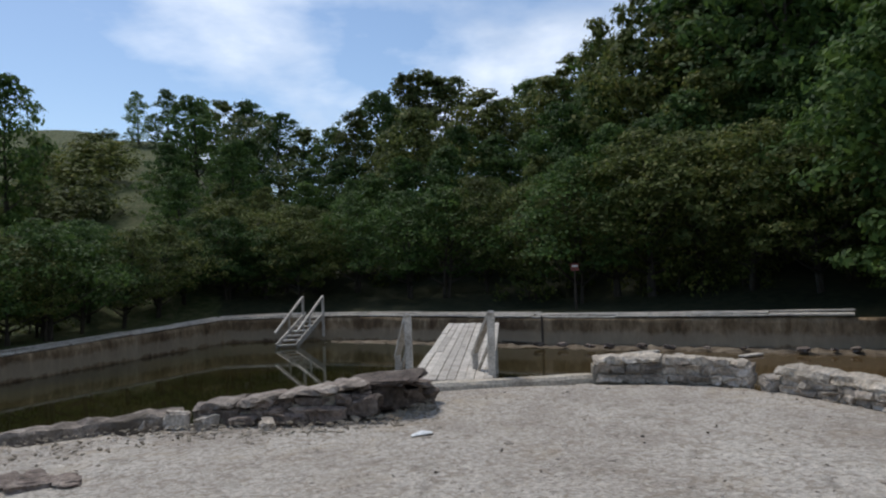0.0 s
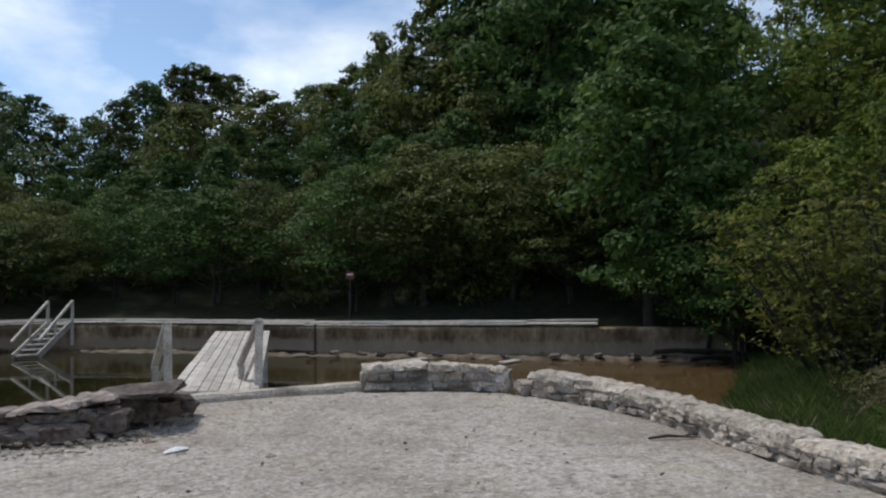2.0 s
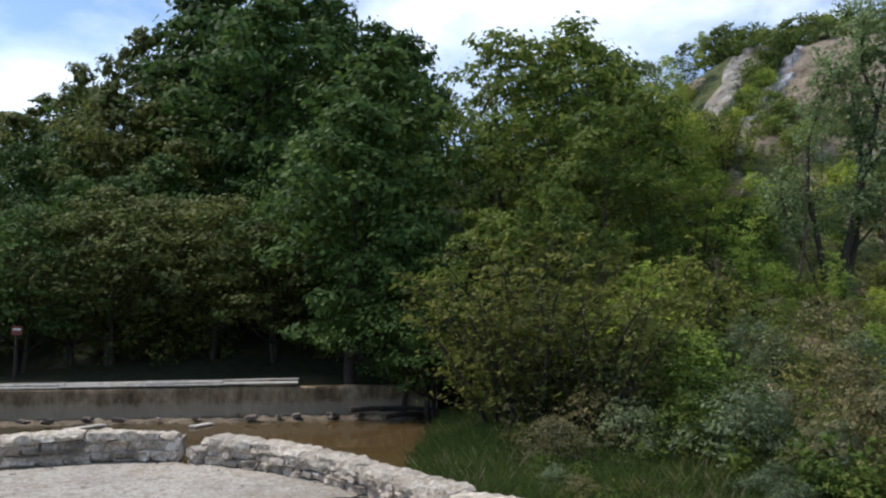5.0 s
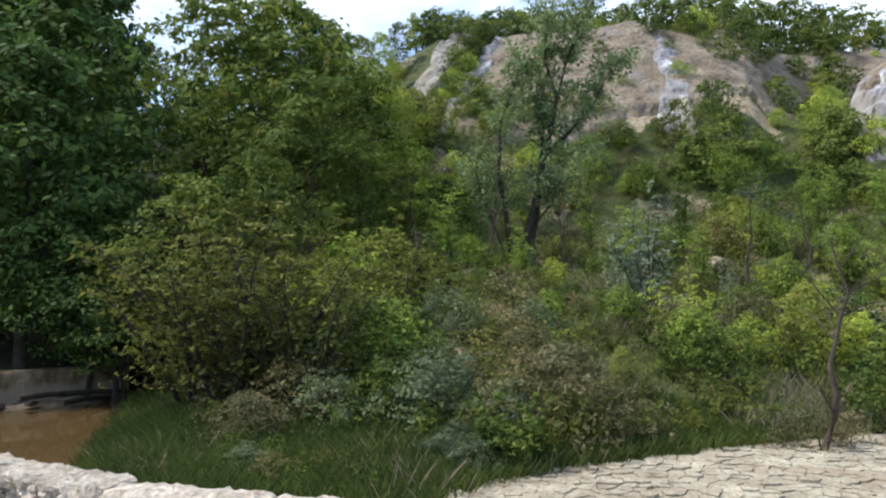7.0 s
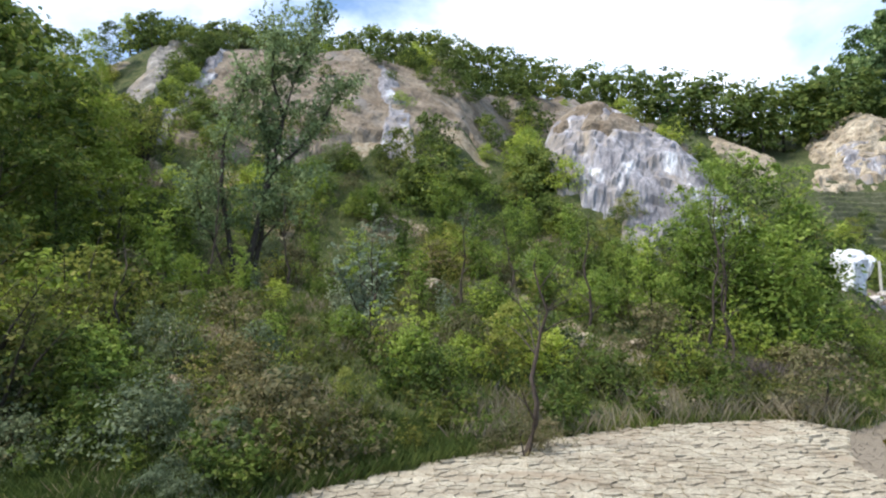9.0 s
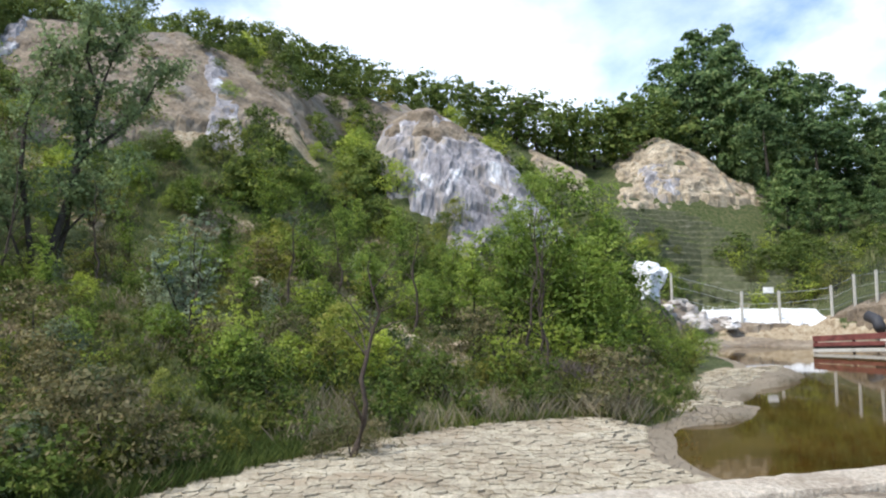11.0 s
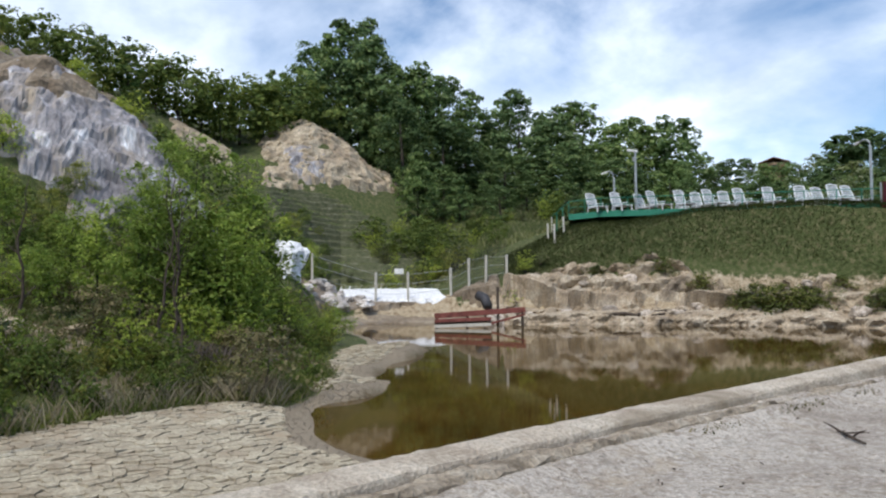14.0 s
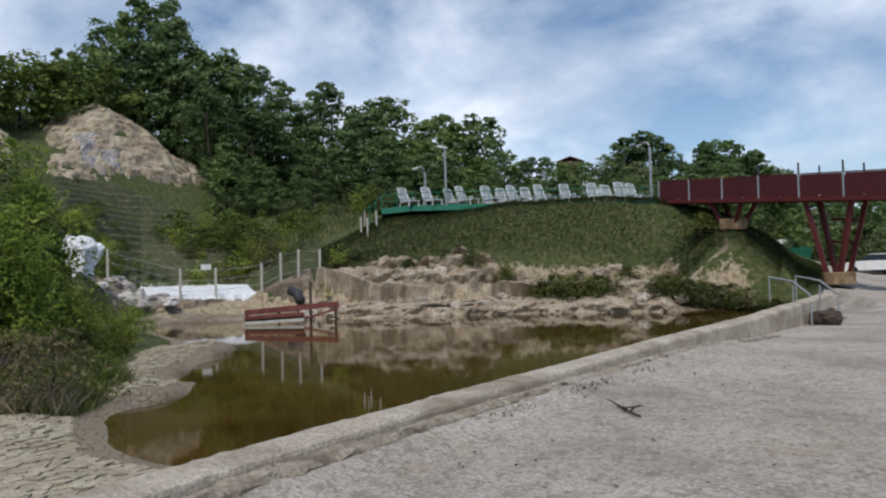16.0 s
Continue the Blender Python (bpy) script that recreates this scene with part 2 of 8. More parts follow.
tide_band(M_CONC, -0.82, -0.35, (0.36, 0.29, 0.205), 0)
M_KERB = surface("kerb_concrete", [(0.33, 0.27, 0.205), (0.475, 0.41, 0.325), (0.60, 0.54, 0.445)], 1.6, 26, 0.92, 0.8, 0.04, stain=(0.26, 0.215, 0.155))
M_DARKSTONE = surface("brown_field_stone", [(0.11, 0.085, 0.07), (0.22, 0.17, 0.14), (0.36, 0.30, 0.25)], 4.0, 24, 0.92, 0.9, 0.04, stain=(0.07, 0.055, 0.045), vary=0.35)
M_DARKCAP = surface("dark_capping", [(0.17, 0.135, 0.11), (0.29, 0.24, 0.20), (0.43, 0.37, 0.31)], 5.0, 16, 0.93, 1.0, 0.06, stain=(0.11, 0.09, 0.07), vary=0.2)
M_CAP = surface("worn_capping", [(0.34, 0.28, 0.215), (0.50, 0.43, 0.345), (0.63, 0.56, 0.475)], 5.0, 16, 0.93, 1.0, 0.06, stain=(0.25, 0.205, 0.16), vary=0.12)
M_MUD = surface("dry_mud_plate", [(0.234, 0.193, 0.135), (0.348, 0.303, 0.22), (0.452, 0.404, 0.304)], 2.2, 20, 0.95, 1.0, 0.03, stain=(0.296, 0.239, 0.166), vary=0.2)
M_STONE = surface("field_stone", [(0.27, 0.22, 0.175), (0.45, 0.385, 0.315), (0.60, 0.53, 0.46)], 4.0, 28, 0.92, 0.8, 0.03, stain=(0.16, 0.135, 0.11), vary=0.3)
M_FOOTING = surface("brown_footing", [(0.22, 0.175, 0.125), (0.34, 0.285, 0.215), (0.46, 0.41, 0.33)], 3.0, 20, 0.95, 1.0, 0.05, stain=(0.15, 0.12, 0.085))
M_MORTAR = surface("mortar_and_earth", [(0.23, 0.195, 0.15), (0.37, 0.33, 0.265)], 5, 30, 0.95, 0.8, 0.03)
M_WOOD = surface("grey_weathered_wood", [(0.316, 0.279, 0.237), (0.491, 0.445, 0.385), (0.608, 0.559, 0.495)], 5, 40, 0.85, 0.5, 0.006, stretch=(1, 1, 1), vary=0.16)
M_BARK = surface("bark", [(0.035, 0.028, 0.021), (0.075, 0.063, 0.05)], 6, 40, 0.95, 0.8, 0.02)
M_DEADWOOD = surface("dead_wood", [(0.045, 0.034, 0.027), (0.10, 0.078, 0.06)], 6, 40, 0.95, 0.6, 0.02)
M_CLIFF = surface("clay_cliff", [(0.131, 0.0984, 0.0673), (0.225, 0.178, 0.127), (0.297, 0.249, 0.186)], 0.55, 4, 0.95, 0.9, 0.12, stain=(0.237, 0.213, 0.186))
M_MOUND = surface("pale_tan_earth", [(0.25, 0.20, 0.135), (0.40, 0.33, 0.235), (0.51, 0.435, 0.325)], 0.7, 4, 0.95, 0.9, 0.12, stain=(0.30, 0.235, 0.165))
M_SALT = surface("grey_salt_rock", [(0.16, 0.15, 0.158), (0.245, 0.232, 0.24), (0.32, 0.305, 0.315), (0.80, 0.80, 0.82)], 0.9, 4, 0.9, 0.9, 0.15, stain=(0.36, 0.30, 0.23), stretch=(1, 1, 0.28))
M_FOAM = surface("white_salt_foam", [(0.70, 0.71, 0.72), (0.82, 0.83, 0.84)], 0.5, 6, 0.8, 0.4, 0.05)
L_FOREST = leaf_material("forest_leaf", (0.0312, 0.0689, 0.0212), (0.11, 0.178, 0.0488), 0.38)
L_EDGE = leaf_material("dark_olive_leaf", (0.0466, 0.0663, 0.0196), (0.147, 0.175, 0.051), 0.38, (0.245, 0.237, 0.0976))
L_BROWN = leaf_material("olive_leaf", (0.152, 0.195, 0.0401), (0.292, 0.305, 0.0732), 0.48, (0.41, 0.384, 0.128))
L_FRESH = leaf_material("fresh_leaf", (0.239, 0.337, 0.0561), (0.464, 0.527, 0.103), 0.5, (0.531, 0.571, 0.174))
L_SILVER = leaf_material("silver_leaf", (0.213, 0.263, 0.168), (0.47, 0.526, 0.403), 0.4)
L_BLOSSOM = leaf_material("blossoming_leaf", (0.08, 0.12, 0.04), (0.22, 0.26, 0.11), 0.4, (0.55, 0.55, 0.45))
# Near grass, darker than the slope's: its shade is put into the colour.
L_GRASS = leaf_material("grass_blade", (0.0372, 0.065, 0.0158), (0.117, 0.15, 0.045), 0.35)
# Lighter and greyer than the near leaves: distance haze mixed into the colour.
L_FAR = leaf_material("hazed_far_leaf", (0.0648, 0.12, 0.0454), (0.204, 0.292, 0.108), 0.42, (0.324, 0.389, 0.187))
L_FARDARK = leaf_material("far_dark_leaf", (0.0504, 0.094, 0.0396), (0.162, 0.239, 0.099), 0.4, (0.276, 0.336, 0.162))
L_RIDGE = leaf_material("ridge_leaf", (0.0653, 0.107, 0.0279), (0.182, 0.233, 0.0588), 0.42, (0.278, 0.307, 0.102))
L_YOUNG = leaf_material("young_leaf", (0.139, 0.226, 0.0433), (0.303, 0.387, 0.0845), 0.48, (0.386, 0.462, 0.138))
L_HEATH = leaf_material("purple_dry_weed", (0.13, 0.10, 0.095), (0.30, 0.24, 0.23), 0.3)
L_DRY = leaf_material("dry_grass", (0.164, 0.134, 0.0874), (0.361, 0.309, 0.227), 0.3)

# ---- mesh helpers ----


class Build:
    """Collects vertices and faces of one mesh."""

    def __init__(self):
        self.v, self.f = [], []

    def add(self, verts, faces):
        o = len(self.v)
        self.v += [tuple(p) for p in verts]
        self.f += [tuple(i + o for i in q) for q in faces]
        return self

    def box(self, sx, sy, sz, m=None, ch=0.01):
        """A box with chamfered edges, centred on the pose m."""
        m = m or Matrix.Identity(4)
        h = (sx / 2, sy / 2, sz / 2)
        c = min(ch, 0.45 * min(h))
        idx, vs = {}, []
        for sgn in ((a, b, d) for a in (-1, 1) for b in (-1, 1) for d in (-1, 1)):
            for k in range(3):
                idx[sgn, k] = len(vs)
                vs.append(m @ Vector([s * (h[i] if i == k else h[i] - c) for i, s in enumerate(sgn)]))
        fs = []
        for k in range(3):
            a, b = (k + 1) % 3, (k + 2) % 3
            for s in (-1, 1):
                q = []
                for u, w in ((-1, -1), (1, -1), (1, 1), (-1, 1)):
                    g = [0, 0, 0]
                    g[k], g[a], g[b] = s, u, w
                    q.append(idx[tuple(g), k])
                fs.append(q if s > 0 else q[::-1])
            for u in (-1, 1):
                for w in (-1, 1):
                    g0, g1 = [0, 0, 0], [0, 0, 0]
                    g0[k], g1[k] = -1, 1
                    for g in (g0, g1):
                        g[a], g[b] = u, w
                    q = [idx[tuple(g0), a], idx[tuple(g1), a], idx[tuple(g1), b], idx[tuple(g0), b]]
                    fs.append(q if u * w < 0 else q[::-1])
        for sgn in ((a, b, d) for a in (-1, 1) for b in (-1, 1) for d in (-1, 1)):
            q = [idx[sgn, 0], idx[sgn, 1], idx[sgn, 2]]
            fs.append(q if sgn[0] * sgn[1] * sgn[2] > 0 else q[::-1])
        return self.add(vs, fs)

    def tube(self, pts, radii, sides=7, cap=True):
        pts = [Vector(p) for p in pts]
        vs, fs = [], []
        for i, p in enumerate(pts):
            d = (pts[min(i + 1, len(pts) - 1)] - pts[max(i - 1, 0)]).normalized()
            a = d.orthogonal() if abs(d.z) > 0.95 else d.cross(Vector((0, 0, 1)))
            a.normalize()
            b = d.cross(a)
            for s in range(sides):
                w = 2 * math.pi * s / sides
                vs.append(p + radii[i] * (math.cos(w) * a + math.sin(w) * b))
        for i in range(len(pts) - 1):
            for s in range(sides):
                s2 = (s + 1) % sides
                fs.append((i * sides + s, i * sides + s2, (i + 1) * sides + s2, (i + 1) * sides + s))
        if cap:
            fs.append(tuple(range(sides))[::-1])
            fs.append(tuple((len(pts) - 1) * sides + s for s in range(sides)))
        return self.add(vs, fs)

    def beam(self, a, b, w, t, ch=0.008):
        """A squared timber from a to b, w wide and t high."""
        a, b = Vector(a), Vector(b)
        d = b - a
        m = Matrix.Translation((a + b) / 2) @ d.to_track_quat("X", "Z").to_matrix().to_4x4()
        return self.box(d.length, w, t, m, ch)

    def mesh(self, name, mat, smooth=False):
        me = bpy.data.meshes.new(name)
        me.from_pydata(self.v, [], self.f)
        me.materials.append(mat)
        if smooth:
            me.polygons.foreach_set("use_smooth", [True] * len(me.polygons))
        me.update()
        return me


def part(name, build, material, parent, label="", smooth=False):
    ob = new(name, build.mesh(name, material, smooth))
    ob.parent = parent
    if label:
        ob["label"] = label
    return ob


def thing(name, m, label, category, group="", kind=""):
    ob = new(name)
    ob.empty_display_size = 0.2
    ob.matrix_world = m
    return tagged(ob, label, category, group, kind)


def solid(name, build, material, label, category, group="", kind="", smooth=False):
    return tagged(new(name, build.mesh(name, material, smooth)), label, category, group, kind)


def quads_mesh(name, verts, mat, per=4):
    """A mesh of separate faces from an (n * per, 3) array."""
    n = len(verts) // per
    me = bpy.data.meshes.new(name)
    me.from_pydata(verts.tolist(), [], np.arange(n * per).reshape(n, per).tolist())
    me.materials.append(mat)
    me.update()
    return me


# ---- the lie of the land ----
WATER_Z = -0.85
POLE = (1.2, 0.1)
# height over distance, for a round of directions (degrees from +y towards +x)
PROFILES = [
    (-180, [(0, 0), (40, 0), (100, 1), (400, 4)]),
    (-70, [(0, 0), (30, 0.2), (60, 1.5), (110, 6), (400, 12)]),
    (-40, [(0, -0.2), (29, -0.1), (40, 2), (60, 8.5), (82, 14.5), (110, 16.5), (400, 22)]),
    (-27, [(0, -0.15), (29, -0.05), (38, 2.6), (60, 10.2), (82, 16.8), (110, 17.5), (400, 22)]),
    (-22, [(0, -0.1), (30, 0.0), (38, 2.4), (60, 9.6), (84, 16.2), (110, 17.3), (400, 22)]),
    (-12, [(0, 0.0), (30, 0.05), (40, 2), (60, 6), (90, 10), (400, 20)]),
    (5, [(0, 0.0), (27, 0.05), (40, 3), (60, 8), (90, 12), (400, 25)]),
    (20, [(0, 0.0), (24, 0.05), (32, 2), (45, 7), (70, 13), (400, 25)]),
    (35, [(0, -0.6), (21, -0.5), (26, 1.0), (36, 5), (50, 10), (70, 15), (400, 25)]),
    (48, [(0, -0.7), (13, -0.6), (20, 0.6), (28, 3), (38, 8), (50, 15), (70, 20), (400, 30)]),
    (60, [(0, -0.7), (11, -0.65), (18, 0.8), (27, 3), (33, 8.6), (38, 11.5), (45, 17.6), (60, 20.5), (400, 30)]),
    (75, [(0, -0.7), (12.5, -0.65), (19, 0.8), (29, 3.4), (36, 9.5), (46, 18.2), (60, 20.5), (400, 30)]),
    (83, [(0, -0.7), (14, -0.65), (21, 1.1), (32, 5), (40, 11), (50, 18.0), (65, 20.5), (400, 30)]),
    (87.5, [(0, -0.7), (14.3, -0.65), (22, 0.9), (32, 3.8), (40, 7.0), (46, 9.0), (51, 13.5), (57, 18.4), (65, 20.3), (75, 20.8), (400, 30)]),
    (91, [(0, -0.7), (14.5, -0.65), (22, 0.9), (32, 3.8), (42, 7.2), (50, 11.3), (57, 16.6), (63, 19.4), (75, 20.5), (400, 30)]),
    (99, [(0, -0.66), (17, -0.62), (23, 0.2), (34, 3), (46, 7), (62, 15), (78, 20.5), (400, 30)]),
    (107, [(0, -0.66), (24, -0.62), (34, 0.4), (50, 3.5), (70, 12), (90, 20), (400, 32)]),
    (114, [(0, -0.66), (47.5, -0.62), (49, 0.0), (51, 0.45), (60, 1.6), (66, 5), (75, 9.6), (84, 14), (95, 20), (400, 36)]),
    (121, [(0, -0.66), (49.5, -0.62), (51, 0.3), (60, 1.6), (66, 4), (80, 9), (100, 18), (400, 34)]),
    (127, [(0, -0.66), (44, -0.62), (46.5, 0.2), (49, 1.6), (52, 3.0), (60, 5.4), (75, 8), (100, 15), (400, 30)]),
    (132, [(0, -0.66), (45.5, -0.62), (47, -0.2), (49.5, 1.3), (51, 2.4), (53.4, 5.7), (55, 6.3), (58, 6.5), (75, 8), (100, 13), (400, 28)]),
    (142, [(0, -0.66), (46, -0.62), (47.5, 0.0), (49.5, 1.2), (51, 2.6), (52.4, 6.45), (53.0, 6.66), (53.6, 6.25), (58, 6.2), (75, 7.5), (100, 10), (400, 24)]),
    (152, [(0, -0.66), (46.5, -0.62), (48, -0.1), (50, 1.2), (51.2, 2.6), (52.6, 6.35), (53.2, 6.56), (53.8, 6.15), (58, 6.1), (75, 6.5), (100, 8), (400, 20)]),
    (157, [(0, -0.66), (44.5, -0.62), (46, 0.0), (48, 1.7), (50.3, 4.7), (58, 5.2), (75, 4.0), (100, 6), (400, 18)]),
    (159.3, [(0, -0.64), (38, -0.6), (44, 0.0), (47, 1.3), (50.3, 3.4), (58, 3.75), (75, 3.2), (100, 5), (400, 17)]),
    (161.5, [(0, -0.6), (26, -0.6), (33, 0.0), (46, 0.5), (51, 1.5), (57, 2.3), (64, 2.3), (80, 2.6), (110, 5), (400, 16)]),
    (166, [(0, 0), (30, 0), (46, 0.15), (60, 0.8), (80, 2.0), (110, 6), (400, 16)]),
    (180, [(0, 0), (40, 0), (100, 1), (400, 4)]),
]
PLAZA = [(-60, 1), (-9.5, 5.6), (-4.5, 7.5), (-2.8, 8.15), (-1.6, 8.5), (-0.5, 9.8), (1.8, 10.15), (3.3, 9.75), (4.05, 9.1), (4.5, 8.0), (4.68, 7.0), (4.68, 5.0), (4.75, 4.0), (5.0, 3.0), (5.5, 1.6),
         (6.3, -0.6), (6.9, -3.5), (7.35, -6), (7.75, -9), (8.2, -13), (8.5, -17.5), (8.9, -23), (9.3, -28), (9.6, -34), (-60, -34)]
MUD = [(5.2, 2.6), (8.0, 4.3), (10.0, 3.5), (11.9, 2.2), (12.9, 1.1), (14.1, 0.2), (14.9, -1.0), (15.6, -2.6), (15.9, -4.0), (15.5, -5.0), (16.6, -6.2), (18.6, -7.6), (20.2, -8.2), (22, -8.8), (27.6, -12.4), (28, -15.5), (22, -13), (18, -10), (15.5, -6.8), (13, -6), (6.5, -4)]
POOL = [(-16, 3), (-11.1, 18.2), (-8.3, 27.3), (-5.2, 27.5), (-3, 26.7), (2.8, 22.9), (5.1, 21.7), (10.5, 18.7), (14.5, 16.9), (13.4, 16.2), (8.6, 11.2), (6.6, 8.9), (5.0, 7.0), (4.0, 7.6), (-3, 7.4), (-9, 5)]
POND = [(7.0, -5.8), (9.0, -5.1), (11.3, -4.7), (12.5, -4.45), (13.4, -4.65), (14.2, -5.0), (15.7, -5.5), (17.0, -7.6), (18.6, -9.4), (19.4, -8.2), (22.5, -11.3), (27.0, -15.0), (26.6, -12.6), (30, -14.6), (38.0, -16.8), (43.8, -18.4),
        (43.8, -24.6), (40.0, -27.4), (37.2, -29.0), (34.5, -32.6), (30.5, -36.2), (24.4, -39.5), (19.8, -43.6), (16.4, -43), (13.3, -36.5), (10.4, -28.5), (8.6, -24), (8.0, -17), (7.4, -9), (7.1, -6.5)]


def rounded(poly, times=2):
    """The outline with its corners cut, twice."""
    p = np.array(poly, float)
    for _ in range(times):
        q = np.roll(p, -1, 0)
        p = np.stack([0.75 * p + 0.25 * q, 0.25 * p + 0.75 * q], 1).reshape(-1, 2)
    return p.tolist()


POND, MUD = rounded(POND), rounded(MUD)
MOUNDS = [  # direction, distance, height, half width across, half depth
    (93.3, 41.0, 5.7, 4.4, 4.4), (99.2, 40.0, 1.6, 3.6, 3.6), (103.0, 39.0, 2.2, 3.2, 3.4), (111.4, 80.0, 3.6, 5.0, 7.0), (115.0, 80.0, 2.4, 6.0, 7.0), (110.3, 47.0, 1.0, 1.6, 1.8)]


def spot(az, d, eye=POLE):
    a = radians(az)
    return eye[0] + d * math.sin(a), eye[1] + d * math.cos(a)


def signed(poly, x, y):
    """Distance to a closed outline, negative inside."""
    p = np.array(poly, float)
    q = np.roll(p, -1, 0)
    best = np.full(x.shape, 1e9)
    inside = np.zeros(x.shape, bool)
    for (ax, ay), (bx, by) in zip(p, q):
        ex, ey = bx - ax, by - ay
        u = np.clip(((x - ax) * ex + (y - ay) * ey) / (ex * ex + ey * ey), 0, 1)
        best = np.minimum(best, np.hypot(x - ax - u * ex, y - ay - u * ey))
        cross = ((ay > y) != (by > y)) & (x < ex * (y - ay) / (ey if abs(ey) > 1e-9 else 1e-9) + ax)
        inside ^= cross
    return np.where(inside, -best, best)


def wob(x, y, s, seed=0.0):
    """A cheap smooth noise in -1..1."""
    r = 0
    for k, (fx, fy, p) in enumerate(((1.0, 0.37, 0.3), (-0.61, 0.9, 1.7), (0.44, -1.21, 4.1), (1.63, 1.1, 2.2), (-1.9, 0.7, 5.3))):
        r = r + np.sin((x * fx + y * fy) / s + p + seed * (k + 1)) / (1 + 0.35 * k)
    return r / 3.2


def smooth(a, b, v):
    u = np.clip((v - a) / (b - a), 0, 1)
    return u * u * (3 - 2 * u)


def raw_land(x, y):
    dx, dy = x - POLE[0], y - POLE[1]
    r, az = np.hypot(dx, dy), np.degrees(np.arctan2(dx, dy))
    azs = [p[0] for p in PROFILES]
    z = np.zeros(x.shape)
    heights = [np.interp(r, [a for a, _ in p[1]], [b for _, b in p[1]]) for p in PROFILES]
    for i in range(len(azs) - 1):
        u = (az - azs[i]) / (azs[i + 1] - azs[i])
        hit = (u >= 0) & (u <= 1)
        z = np.where(hit, heights[i] * (1 - u) + heights[i + 1] * u, z)
    for maz, md, mh, mw, ml in MOUNDS:
        a, b = r * np.sin(np.radians(az - maz)), r * np.cos(np.radians(az - maz)) - md
        q = np.sqrt((a / mw) ** 2 + (b / ml) ** 2)
        form = 1.12 * np.clip(1.04 - np.sqrt(q * q + (0.025 if mh > 4 else 0.01)) / 1.4, 0, 1) if md > 70 or mh > 4 else 1 - smooth(0.12, 1.45, q)
        z = z + mh * form * (r > 30)
    rough = smooth(14, 40, r)
    z = z + rough * (0.45 * wob(x, y, 3.1) + 0.22 * wob(x, y, 1.1, 2.0)) * smooth(0.3, 3.0, z)
    # eroded ribs of the steep bank over the pond
    ero = smooth(126, 131, az) * (1 - smooth(156, 160, az)) * smooth(44, 47, r) * (1 - smooth(49, 52, r))
    z = z - 0.5 * ero
    return z, r, az


def land(x, y):
    x, y = np.asarray(x, float), np.asarray(y, float)
    z, r, az = raw_land(x, y)
    pond, pool, plaza = signed(POND, x, y), signed(POOL, x, y), signed(PLAZA, x, y)
    pond = pond + 0.16 * wob(x, y, 0.8, 5.0)
    shore = WATER_Z + np.where(pond < 0, 0.35 * pond, 0.10 * pond + 0.05 * pond * pond) + 0.03 * wob(x, y, 0.5)
    z = np.where(pond < 2.5, np.minimum(z, np.maximum(shore, -2.2)), z)
    east = (y < 17.5) & (x > 6)
    shore2 = WATER_Z + np.where(pool < 0, 0.3 * pool, 0.25 * pool)
    z = np.where(east & (pool < 2.5), np.minimum(z, np.maximum(shore2, -1.9)), np.where(pool < 0.5, -1.7, z))
    for bx, by, bh, br in ((17.0, -7.0, 0.22, 0.9), (20.4, -9.0, 0.2, 0.9), (24.0, -12.2, 0.3, 1.2), (26.0, -13.6, 0.25, 1.0), (12.5, -1.0, 0.06, 1.5)):
        z = z + bh * np.exp(-((x - bx) ** 2 + (y - by) ** 2) / br**2)
    # earth banked up against the kerb of the pond
    berm = 0.13 * smooth(-1.1, -0.35, plaza) * smooth(5.0, 5.8, x) * (1 - smooth(0.5, 2.0, y)) * smooth(-19, -13, y)
    z = np.where((plaza < 0), 0.012 * wob(x, y, 0.6) + 0.02 * wob(x, y, 2.3) + berm, z)
    return z


def ground_z(x, y):
    return float(land(np.array([x]), np.array([y]))[0])


